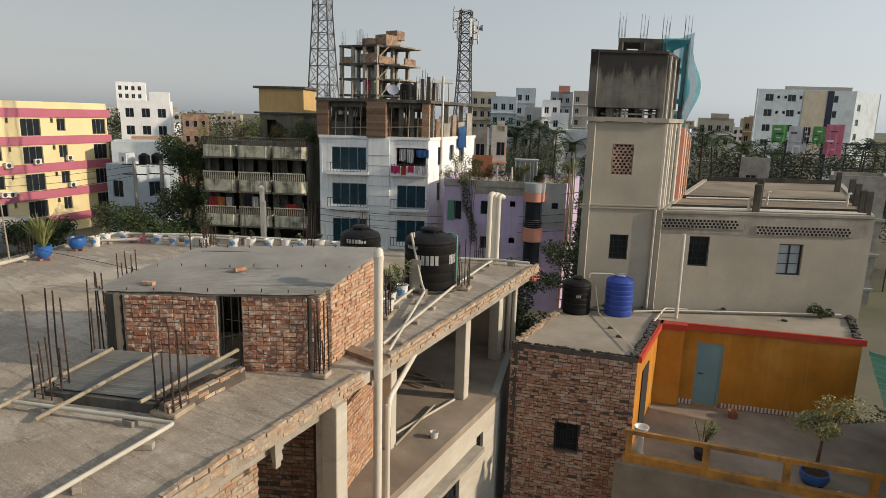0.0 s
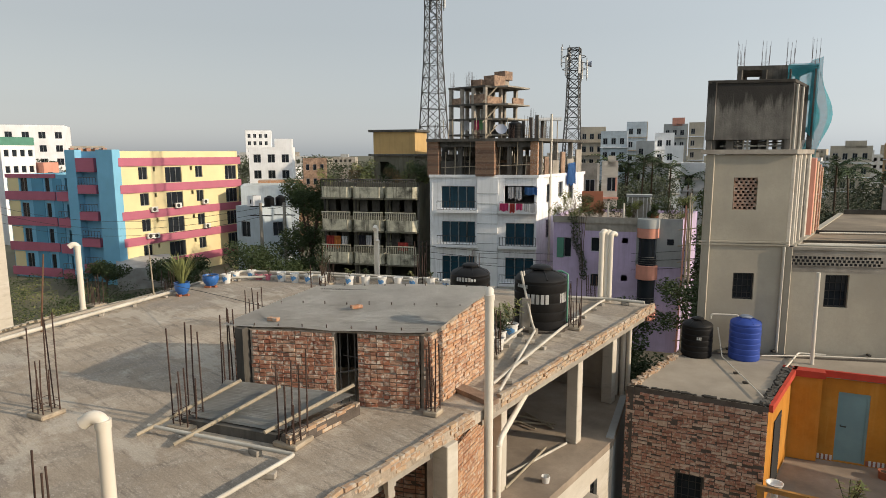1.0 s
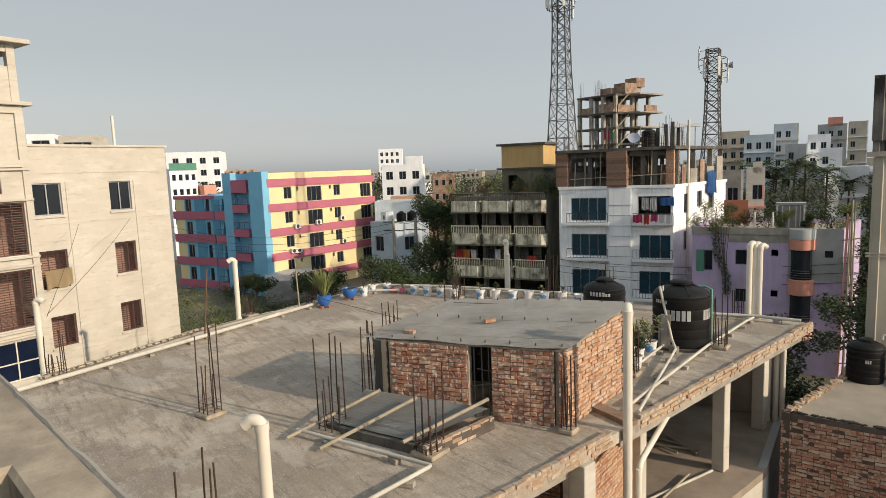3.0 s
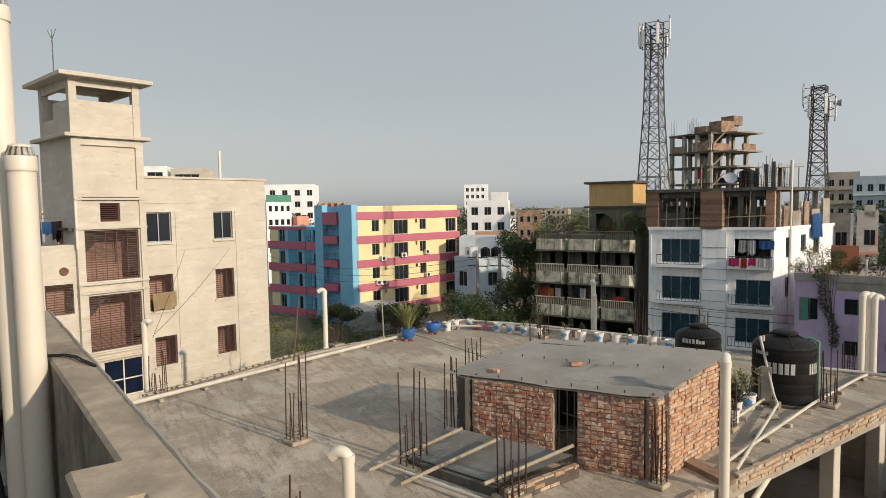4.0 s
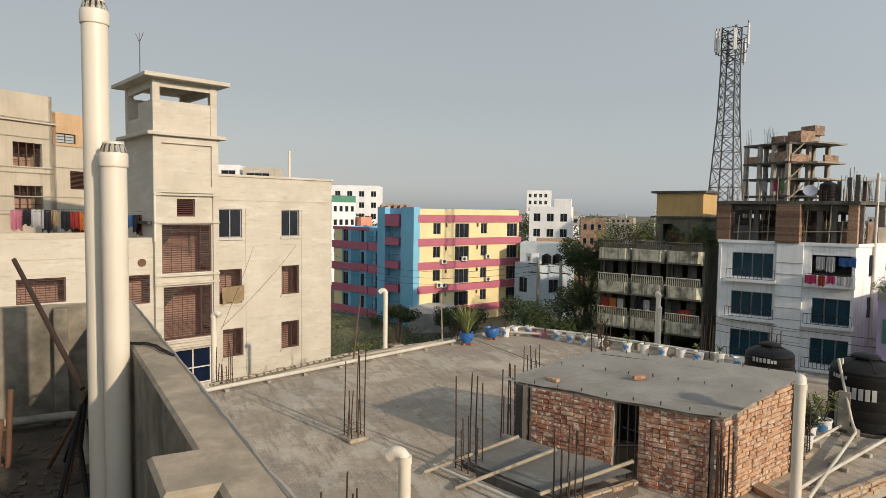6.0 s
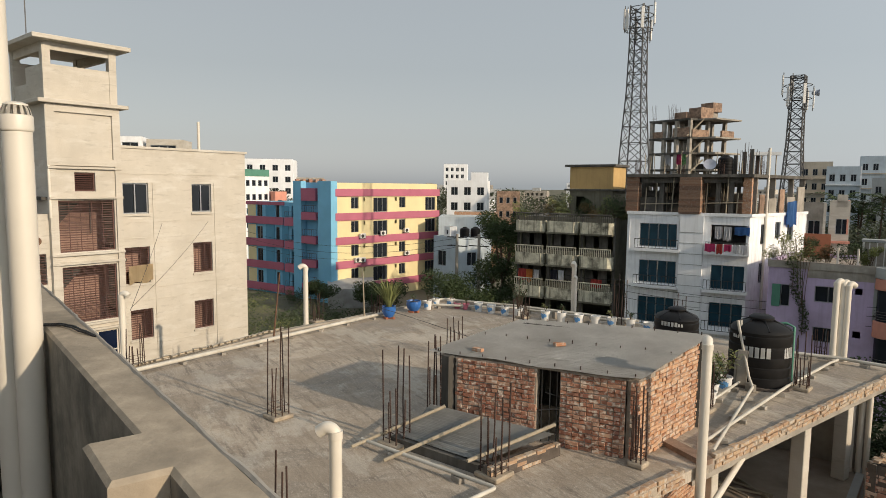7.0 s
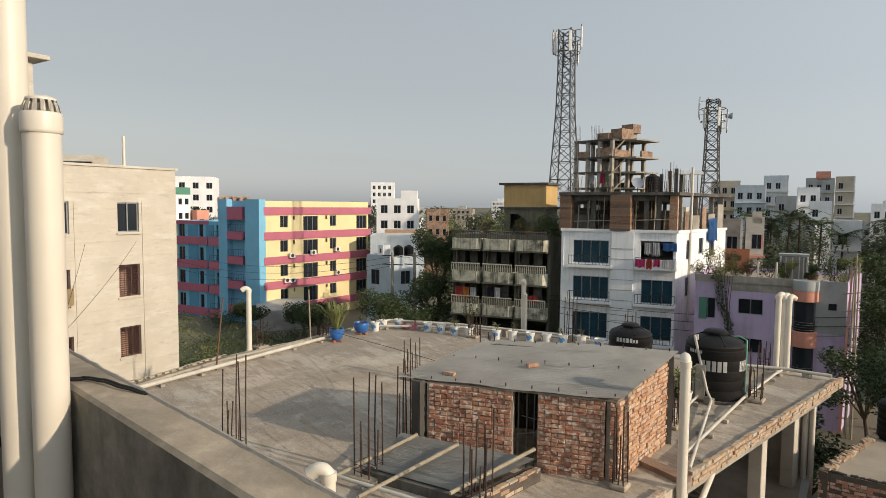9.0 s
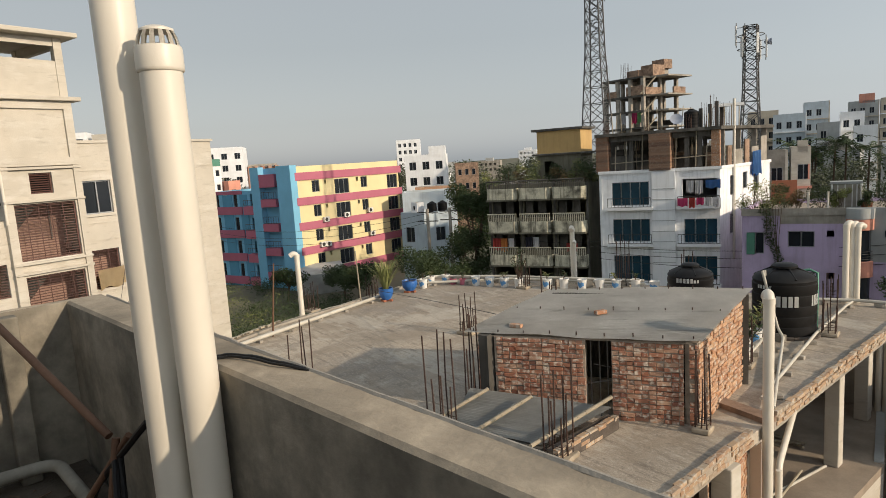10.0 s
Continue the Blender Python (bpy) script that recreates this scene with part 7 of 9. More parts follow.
for i, (u, v, r, mt) in enumerate(((0.6, -0.7, 1.1, "leaf_light"), (1.6, -0.8, 1.2, "leaf_light"), (2.5, -0.9, 1.0, "leaf"), (3.3, -1.4, 0.8, "leaf_dry"), (4.6, -1.0, 0.9, "leaf"), (5.6, -0.9, 0.7, "leaf_light"), (8.3, -1.0, 1.1, "leaf"), (9.0, -1.2, 1.0, "leaf_light"), (7.0, -0.4, 0.6, "leaf"))):
    p = pm @ Vector((u, v, 0))
    shrub((p.x, p.y, 0.55 + r * 0.45), (r * 0.8, r * 0.8, r * 0.85), 620, 0.075, 240 + i, mt, base=0.0, stems=9)
g = random.Random(77)
creeper = thing("creeper", (*(pm @ Vector((2.0, 0.1, 0)))[:2], -4.5), "dark green creeper hanging down the lilac wall", "creeper")
bm = bmesh.new()
for k in range(6):
    u = 1.5 + 0.18 * k
    tube(bm, [pm @ Vector((u, 0.15, 0.3)), pm @ Vector((u + 0.15 * math.sin(k), 0.2, -1.5)), pm @ Vector((2.2, 0.12, -2.6 - 0.4 * k))], 0.02, 5)
part("stem", bm, "bark", creeper)
bm = bmesh.new()
for k in range(9):
    z = 0.3 - k * 0.55
    leaf_cloud(bm, pm @ Vector((1.35 + 0.13 * k + 0.12 * math.sin(k * 1.3), 0.22, z)), (0.5 - 0.02 * k, 0.16, 0.36), 52, 0.1, g, 0.0)
part("leaves", bm, "leaf", creeper)
scaf = thing("bamboo_scaffold", (*(qm @ Vector((3.5, 0.4, 0)))[:2], -9.5), "bamboo and timber scaffold beside the lilac house", "scaffold")
for i in range(6):
    bm = bmesh.new()
    u, v = 3.0 + (i % 3) * 0.3, 0.35 + (i // 3) * 0.8
    rod(bm, qm @ Vector((u, v, -9.5)), qm @ Vector((u + g.uniform(-0.2, 0.3), v + g.uniform(-0.1, 0.1), 0.6 + g.uniform(0, 1.6))), 0.06, 0.045, 8)
    part("pole", bm, ("salmon", "wood", "wood")[i % 3], scaf)
for i in range(8):
    bm = bmesh.new()
    z = -8.5 + i * 1.15
    rod(bm, qm @ Vector((2.8, 0.3 + 0.1 * (i % 2), z)), qm @ Vector((4.0, 0.5, z + g.uniform(-0.2, 0.3))), 0.04, seg=6)
    part("cross_pole", bm, "wood", scaf)
e = thing("roof_frame", (*(pm @ Vector((5.9, -1.6, 0)))[:2], 0.0), "white painted tank stand on the lilac roof", "stand")
for u, v in ((5.2, -1.2), (6.8, -1.2), (5.2, -2.2), (6.8, -2.2)):
    bm = bmesh.new()
    rod(bm, pm @ Vector((u, v, 0)), pm @ Vector((u, v, 1.7)), 0.06, seg=8)
    part("post", bm, "bucket", e)
bm = bmesh.new()
box(bm, (5.1, -2.3, 1.7), (6.9, -1.1, 1.85), pm)
part("deck", bm, "grey_paint", e)
bm = bmesh.new()
box(bm, (5.26, -1.3, 0.02), (6.74, -1.22, 1.66), pm)
part("side_panel", bm, "concrete", e)
for u in (5.5, 5.9, 6.3, 6.55):
    bm = bmesh.new()
    box(bm, (u, -1.22, 0.02), (u + 0.06, -1.17, 1.66), pm)
    part("batten", bm, "bucket", e)
bm = bmesh.new()
box(bm, (0, -0.15, 0.0), (1.7, 0, 1.75), along((-24.4, 47.2), (-22.9, 47.9)))
tagged(part("brick_screen", bm, "terracotta", None, "terracotta-red wall piece on the lilac roof"), category="wall")
for u in (3.9, 5.0):
    bm = bmesh.new()
    rod(bm, pm @ Vector((u, -0.3, 0.2)), pm @ Vector((u, -0.3, 1.3)), 0.07, seg=8)
    tagged(part("roof_pipe", bm, "pvc", None, "white pipe standing on the lilac roof", True), category="pipe")
bucket(*(pm @ Vector((7.1, -0.9, 0)))[:2], 0.0, 0.35, 0.55, "terracotta", None, "tall", "large terracotta pot with a leafy plant", 91)

# beige house: stilts of the tank, ledges, screen blocks, roof stubs and pipes
bt, bh, ct = bpy.data.objects["beige_stair_tower"], bpy.data.objects["beige_house"], bpy.data.objects["concrete_tank"]
bmx = along(BA, BB)
bmx[0][1], bmx[1][1] = 0.065, -0.998
beige_pipes = []
for u, v in ((0.62, -0.15), (1.15, -0.15), (1.7, -0.9), (2.75, -0.15), (0.62, -2.5), (2.75, -2.5), (1.7, -2.5)):
    bm = bmesh.new()
    box(bm, (u - 0.1, v - 0.1, 4.85), (u + 0.1, v + 0.1, 5.3), bmx)
    part("leg", bm, "dark_concrete", ct)
bm = bmesh.new()
box(bm, (0.38, -3.3, 4.86), (3.15, 0.14, 5.0), bmx)
part("roof_ledge", bm, "concrete", bt)
for z in (2.1, 2.02):
    strip(bt, BA, BB, 0.42, 3.08, z, z + 0.05, 0.06, "beige", "ledge")
bm = bmesh.new()
rod(bm, bmx @ Vector((2.98, 0.07, -1.4)), bmx @ Vector((2.98, 0.07, 2.0)), 0.045, seg=8)
part("drain_pipe", bm, "pvc_old", bt, smooth=True)
lat = bmesh.new()
hs = [(0.03 + i * 0.14 + (0.07 if j % 2 else 0), 0.03 + i * 0.14 + 0.085 + (0.07 if j % 2 else 0), 3.16 + j * 0.1, 3.16 + j * 0.1 + 0.06) for j in range(10) for i in range(4 if j % 2 else 5)]
slab(lat, (bmx @ Vector((1.37, -0.06, 0)))[:2], (bmx @ Vector((2.07, -0.06, 0)))[:2], 3.14, 4.14, 0.1, hs)
part("lattice", lat, "brick", bt)
# black sheet that paints the shade behind the lattice
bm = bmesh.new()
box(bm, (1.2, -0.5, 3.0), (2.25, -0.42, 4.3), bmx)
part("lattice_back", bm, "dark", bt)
for u0, u1, za, zb in ((3.15, 6.0, 1.42, 1.74), (6.4, 9.75, 1.26, 1.58)):
    scr = bmesh.new()
    n = int((u1 - u0) / 0.13)
    hs = [(0.03 + i * 0.13 + (0.065 if j % 2 else 0), 0.03 + i * 0.13 + 0.09 + (0.065 if j % 2 else 0), za + 0.02 + j * 0.1, za + 0.1 + j * 0.1) for j in range(3) for i in range(n - 1)]
    slab(scr, (bmx @ Vector((u0, 0.05, 0)))[:2], (bmx @ Vector((u1, 0.05, 0)))[:2], za, zb, 0.045, hs)
    part("screen_panel", scr, "concrete", bh)
    # black strip as the shade seen through the screen holes
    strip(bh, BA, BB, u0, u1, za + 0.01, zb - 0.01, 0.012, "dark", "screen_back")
strip(bh, BA, BB, 3.05, 10.3, 1.92, 2.0, 0.05, "concrete", "coping")
strip(bh, BA, BB, 3.1, 10.28, 1.22, 1.89, 0.008, "concrete", "bare_band")
# roof of the beige house: low upstands, dark column stubs, pipes
for v, h in ((-1.75, 0.07), (-4.6, 0.12), (-13.7, 0.22)):
    bm = bmesh.new()
    box(bm, (3.25, v - 0.05, 1.95), (10.0, v + 0.05, 1.95 + h), bmx)
    part("upstand", bm, "stub_black", bh)
for v in (-0.9, -4.4):
    bm = bmesh.new()
    tube(bm, [bmx @ Vector((3.4, v, 1.99)), bmx @ Vector((6.0, v - 0.1, 1.99)), bmx @ Vector((9.8, v, 1.99))], 0.035, 8)
    beige_pipes.append(tagged(part("roof_pipe", bm, "pvc", None, "long white pipe lying on the beige roof", True), category="pipe"))
for u, v, h in ((6.3, -0.3, 0.98), (6.3, -2.6, 1.0), (10.05, -0.4, 0.85), (9.95, -1.3, 0.8), (10.0, -3.6, 0.85), (10.0, -6.0, 0.85), (9.7, -9.5, 0.9)):
    bm = bmesh.new()
    box(bm, (u - 0.13, v - 0.13, 1.95), (u + 0.13, v + 0.13, 1.95 + h), bmx, 0.02)
    part("column_stub", bm, "stub_black", bh)
for u, v in ((6.05, -0.35), (6.6, -2.9), (9.6, -3.1)):
    bm = bmesh.new()
    tube(bm, bend(bmx @ Vector((u, v, 1.95)), bmx @ Vector((u, v, 2.45)), bmx @ Vector((u + 0.12, v, 2.45)), 0.06), 0.045, 8)
    beige_pipes.append(tagged(part("roof_pipe", bm, "pvc", None, "short white vent pipe on the beige roof", True), category="pipe"))
bm = bmesh.new()
tube(bm, [bmx @ Vector((3.3, -0.3, 2.03)), bmx @ Vector((10.0, -0.3, 2.03))], 0.04, 8)
beige_pipes.append(tagged(part("roof_pipe", bm, "pvc_old", None, "long pale pipe lying along the beige roof edge", True), category="pipe"))
# pale ribs over a flat black sheet that paints the shade of their gaps, and bare brick columns behind the tower
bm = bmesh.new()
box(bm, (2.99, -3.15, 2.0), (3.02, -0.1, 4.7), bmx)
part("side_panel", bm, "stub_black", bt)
for v, w in ((-0.07, 0.07), (-0.75, 0.06), (-1.15, 0.09), (-1.95, 0.07), (-3.02, 0.14)):
    bm = bmesh.new()
    box(bm, (3.0, v - w, 1.95), (3.1, v + w, 4.84), bmx, 0.01)
    part("pilaster", bm, "whitewash", bt)
for i in range(4):
    v = -3.7 - i * 0.62
    bm = bmesh.new()
    box(bm, (2.95, v - 0.12, 1.95), (3.2, v + 0.12, 4.7 - 0.12 * i), bmx, 0.01)
    part("brick_column", bm, ("salmon", "brick_warm", "brick", "brick_warm")[i], bt, "bare brick column")
# low side walls and pipes under the tank, pale ribs on its sunny side, a black rim
for u in (0.56, 2.82):
    bm = bmesh.new()
    box(bm, (u - 0.08, -2.2, 5.0), (u + 0.08, 0.03, 5.3), bmx)
    part("foot_wall", bm, "tank_wall", ct)
for v in (-0.2, -1.2):
    bm = bmesh.new()
    rod(bm, bmx @ Vector((2.96, v, 5.0)), bmx @ Vector((2.96, v, 6.95)), 0.045, seg=8)
    part("side_pipe", bm, "pvc_old", ct, "pale pipe up the tank's side", True)
for z, v in ((5.1, -0.4), (5.2, -0.9)):
    bm = bmesh.new()
    tube(bm, [bmx @ Vector((0.8, v, z)), bmx @ Vector((2.7, v, z + 0.02))], 0.03, 6)
    part("outlet_pipe", bm, "pvc", ct, "white outlet pipe", True)
for u in (1.5, 1.62, 2.2):
    bm = bmesh.new()
    rod(bm, bmx @ Vector((u, -0.3, 4.98)), bmx @ Vector((u, -0.3, 5.3)), 0.03, seg=6)
    part("riser", bm, "pvc", ct, "white riser pipe", True)
bm = bmesh.new()
for a_, b_ in (((0.46, 0.0), (2.94, 0.09)), ((2.85, -2.3), (2.94, 0.0)), ((0.46, -2.3), (0.55, 0.0))):
    box(bm, (a_[0], a_[1], 6.99), (b_[0], b_[1], 7.09), bmx, 0.012)
part("rim", bm, "stub_black", ct, "algae-blackened rim")
bm = bmesh.new()
rod(bm, bmx @ Vector((4.15, 0.9, -1.5)), bmx @ Vector((4.12, 0.9, 1.35)), 0.06, seg=10)
tagged(part("vent_pipe", bm, "pvc", None, "pale plastic vent pipe before the beige wall", True), category="pipe")

# the beige house stands close behind the brick one
SIZE = Matrix.Translation((1.73, 0.06, 4.87)) @ Matrix.Scale(1.02, 4) @ Matrix.Translation((-1.73, -0.06, -4.87))
for o in (bt, bh, ct, *beige_pipes):
    o.matrix_basis = SIZE @ o.matrix_basis
    AT[o] = o.matrix_basis.copy()

# brick and orange house
bk = bpy.data.objects["brick_house"]
K1, K2, K3, K4 = (-2.15, 16.88), (-2.4, 20.6), (3.2, 22.4), (2.97, 25.2)
strip(bk, K1, K2, 0.0, 3.75, -1.62, -1.43, 0.1, "red", "fascia")
strip(bk, K2, K3, 0.78, 5.95, -1.62, -1.43, 0.1, "red", "fascia")
strip(bk, K2, K3, -0.3, 0.78, -1.62, -1.43, 0.37, "red", "fascia")
bm = bmesh.new()
om = along(K2, K3)
box(bm, (-0.25, 0.0, -4.2), (0.72, 0.3, -1.5), om)
part("pier", bm, "orange", bk)
bm = bmesh.new()
box(bm, (1.2, -0.12, -4.2), (2.0, -0.05, -2.06), om)
door = part("door", bm, "teal_door", bk, "teal-grey metal door")
bm = bmesh.new()
for a, b in (((1.2, -0.05, -4.2), (1.26, -0.02, -2.06)), ((1.94, -0.05, -4.2), (2.0, -0.02, -2.06)), ((1.26, -0.05, -2.12), (1.94, -0.02, -2.06))):
    box(bm, a, b, om)
part("door_frame", bm, "teal_door", door)
bm = bmesh.new()
tube(bm, [om @ Vector((1.32, -0.05, -3.1)), om @ Vector((1.32, 0.03, -3.1)), om @ Vector((1.45, 0.03, -3.1))], 0.018, 6)
part("handle", bm, "iron", door)
for i in range(46):
    u = 0.78 + i * 0.11
    if 1.15 < u < 2.02:
        continue
    strip(bk, K2, K3, u, u + 0.06, -4.21, -4.05, 0.02, "bucket", "skirting_tile")
strip(bk, K2, K3, 0.76, 1.18, -4.21, -4.06, 0.012, "terracotta", "skirting")
strip(bk, K2, K3, 2.02, 5.88, -4.21, -4.06, 0.012, "terracotta", "skirting")
km = along(K1, K2)
# the doorway's shade is a black sheet on the unbroken wall
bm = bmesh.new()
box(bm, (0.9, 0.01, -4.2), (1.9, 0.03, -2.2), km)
part("side_door", bm, "dark", bk, "black sheet for the shaded doorway in the orange side wall")
# cement kerb and rubble line round the brick roof
g = random.Random(61)
for a, b in ((KA, K1), (K1, K2), (K3, K4), ((-5.65, 20.05), KA)):
    bm = bmesh.new()
    a2, b2 = inset(a, b, 0.2)
    prism(bm, [a, b, b2, a2], -1.5, -1.49)
    bmesh.ops.recalc_face_normals(bm, faces=bm.faces[:])
    part("roof_kerb", bm, "warm_cement", bk)
    # broken brick and mortar lumps left along the edge
    lumps = bmesh.new()
    em = along(a, b)
    span = (Vector(b) - Vector(a)).length
    front = a == KA
    for k in range(int(span * (16 if front else 30))):
        w = g.uniform(0.03, 0.09)
        box(lumps, (-w, -w * 0.6, 0), (w, w * 0.6, g.uniform(0.02, 0.045) if front else g.uniform(0.03, 0.1)), em @ pose(g.uniform(0.05, span - 0.05), -0.04 if front else g.uniform(-0.2, -0.05), -1.492, g.uniform(-8, 8), g.uniform(-8, 8), g.uniform(-15, 15) if front else g.uniform(0, 180)))
    tagged(part("rubble_line", lumps, "stub_black" if front else "brick_pale" if b == KA else "dark_concrete", bk, "broken brick along the roof edge"), kind="stuff")
for pts, r in (([(-2.4, 17.3, -1.4), (-4.3, 20.0, -1.4), (-4.6, 20.4, -0.6)], 0.018), ([(-2.55, 20.2, -1.42), (-2.6, 22.0, -1.42), (-1.9, 22.35, -1.42)], 0.03), ([(-4.9, 20.6, -0.4), (-4.9, 20.6, -0.25), (-4.2, 21.0, -0.25), (-4.0, 20.9, -0.4)], 0.03), ([(-3.4, 20.9, -1.4), (-2.2, 21.9, -1.4), (2.6, 24.9, -1.4)], 0.024)):
    pts = [Vector(p) for p in pts]
    line = [pts[0]]
    for a, b, c in zip(pts, pts[1:], pts[2:]):
        line += bend(a, b, c, r * 3, 4)[1:-1]
    bm = bmesh.new()
    tube(bm, line + [pts[-1]], r, 8)
    tagged(part("water_pipe", bm, "pvc", None, "thin white water pipe on the brick house roof", True), category="pipe")
for x, y in ((-3.1, 18.3), (-3.55, 18.95), (-4.5, 21.2), (-2.9, 21.6), (-3.3, 21.9), (1.0, 23.2), (-0.9, 23.4)):
    bm = bmesh.new()
    box(bm, (-0.09, -0.05, -0.005), (0.09, 0.05, 0.06), pose(x, y, -1.5, g.uniform(-6, 6), 0, g.uniform(0, 180)), 0.015)
    tagged(part("mortar_lump", bm, "stub_black", None, "dark lump of mortar lying on the brick house roof"), category="rubble", group="mortar lumps")
shrub((2.0, 24.3, -1.25), (0.45, 0.4, 0.3), 200, 0.07, 260, "leaf", "small green weed growing on the roof", base=-1.5)
# terrace rail, basin, tree and pots
rail = thing("terrace_rail", (1.0, 16.6, -4.2), "ochre concrete terrace rail with posts", "rail")
R0, R1 = Vector((-2.15, 16.15, -4.2)), Vector((5.3, 17.75, -4.2))
rm = along(R0, R1)
bm = bmesh.new()
box(bm, (0, -0.12, -5.2), (7.6, 0.02, -4.22), rm)
part("low_wall", bm, "concrete", rail)
bm = bmesh.new()
box(bm, (0, -0.14, -4.22), (7.6, 0.05, -4.0), rm)
part("kerb", bm, "orange_worn", rail)
bm = bmesh.new()
box(bm, (0, -0.09, -3.42), (7.6, 0.01, -3.3), rm)
part("handrail", bm, "orange_worn", rail)
for u in (0.05, 2.0, 3.9, 5.8):
    bm = bmesh.new()
    box(bm, (u, -0.1, -4.0), (u + 0.16, 0.02, -3.42), rm)
    part("post", bm, "orange_worn", rail)
bm = bmesh.new()
for i in range(240):
    u = g.uniform(0.2, 7.3)
    s = g.uniform(0.02, 0.06)
    box(bm, (u, -0.5, -4.22), (u + s * 2, -0.5 + s, -4.22 + s), rm @ pose(0, g.uniform(0.02, 0.26), 0))
tagged(part("gravel_strip", bm, "bucket", None, "strip of white stones behind the terrace rail"), category="gravel", kind="stuff")
e = thing("wash_basin", (-1.85, 16.75, -4.22), "white ceramic pedestal wash basin on the terrace", "wash basin")
bm = bmesh.new()
lathe(bm, [(0.13, 0), (0.1, 0.1), (0.08, 0.6), (0.12, 0.68)], (-1.85, 16.75, -4.22), 16)
part("pedestal", bm, "bucket", e, smooth=True)
bm = bmesh.new()
lathe(bm, [(0.09, 0.66), (0.17, 0.72), (0.21, 0.84), (0.185, 0.84), (0.13, 0.75), (0.04, 0.72)], (-1.85, 16.75, -4.22), 20)
part("bowl", bm, "bucket", e, smooth=True)
bucket(-0.35, 17.5, -4.22, 0.2, 0.26, "cloth_dark", None, "tall", "dark pot with a thin young tree", 93)
bucket(0.05, 20.7, -4.22, 0.16, 0.24, "terracotta", None, "", "empty terracotta pot by the orange wall", 95)
bucket(2.35, 17.85, -4.22, 0.36, 0.36, "blue_pot", None, "", "wide blue tub under a small tree", 97)


def tree(x, y, z, height, crown, count, leaf, seed, mat="leaf", label="leafy green tree among the houses", trunk=0.12, limbs=7):
    """A tapered trunk with limbs, and a crown of many single leaves in clumps with gaps."""
    g = random.Random(seed)
    e = thing("tree", (x, y, z), label, "tree", "trees")
    bm = bmesh.new()
    fork = Vector((x + g.uniform(-0.1, 0.1) * height, y + g.uniform(-0.1, 0.1) * height, z + height * 0.42))
    base = Vector((x, y, z - 0.1))
    n = 6
    for i in range(n):
        a, b = base.lerp(fork, i / n), base.lerp(fork, (i + 1) / n)
        rod(bm, a, b, trunk * (1 - 0.45 * i / n), trunk * (1 - 0.45 * (i + 1) / n), 8, caps=False)
    tips = []
    for k in range(limbs):
        a = 2 * math.pi * k / limbs + g.uniform(-0.4, 0.4)
        t = Vector((fork.x + math.cos(a) * crown * g.uniform(0.35, 0.85), fork.y + math.sin(a) * crown * g.uniform(0.35, 0.85), z + height * g.uniform(0.55, 0.95)))
        mid = fork.lerp(t, 0.5) + Vector((0, 0, 0.08 * height))
        rod(bm, fork, mid, trunk * 0.5, trunk * 0.3, 6, caps=False)
        rod(bm, mid, t, trunk * 0.3, trunk * 0.1, 6, caps=False)
        tips += [t, mid.lerp(t, 0.5)]
    part("trunk", bm, "bark", e, smooth=True)
    bm = bmesh.new()
    for t in tips + [fork + Vector((0, 0, height * 0.45))]:
        r = crown * g.uniform(0.28, 0.5)
        leaf_cloud(bm, t, (r, r, r * 0.75), count // (2 * limbs + 1), leaf, g, 0.25)
    part("crown", bm, mat, e)
    return e


tree(2.35, 17.85, -3.92, 2.15, 0.72, 1300, 0.055, 5, "leaf_pale", "small round-headed tree in a tub on the terrace", 0.06)
tree(4.9, 17.9, -4.2, 1.2, 0.5, 300, 0.05, 6, "leaf_light", "small shrubby plant on the terrace", 0.03)
# green corrugated roof beside the orange house
gr = bmesh.new()
grid = [[gr.verts.new((3.35 + 3.2 * i / 24 + 0.45 * j / 40, 22.4 - 6.0 * j / 40, -1.75 - 0.5 * j / 40 - 0.5 * i / 24 + 0.05 * math.sin(j * 2.05))) for i in range(25)] for j in range(41)]
for j in range(40):
    for i in range(24):
        gr.faces.new((grid[j][i], grid[j + 1][i], grid[j + 1][i + 1], grid[j][i + 1]))
bmesh.ops.solidify(gr, geom=gr.faces[:], thickness=0.01)
shed = part("green_tin_roof", gr, "green_tin", None, "green corrugated tin roof on posts", True)
tagged(shed, category="roof")
for x, y in ((4.3, 22.2), (4.6, 16.7), (6.3, 22.2), (6.8, 16.7)):
    bm = bmesh.new()
    rod(bm, (x, y, -9.5), (x, y, -2.3 if x < 5 else -2.8), 0.05, seg=6)
    part("post", bm, "iron", shed)

# a plain house added beyond the green roof to shade the terrace, coloured dark as the shadowed gap
house("shade_house", "plain added house, shade-dark, beyond the green tin roof", [(7.2, 11.0), (16.0, 13.0), (14.0, 27.0), (6.8, 25.0)], -9.5, -1.3, "dark_concrete")

# ---- towers and farther houses ----


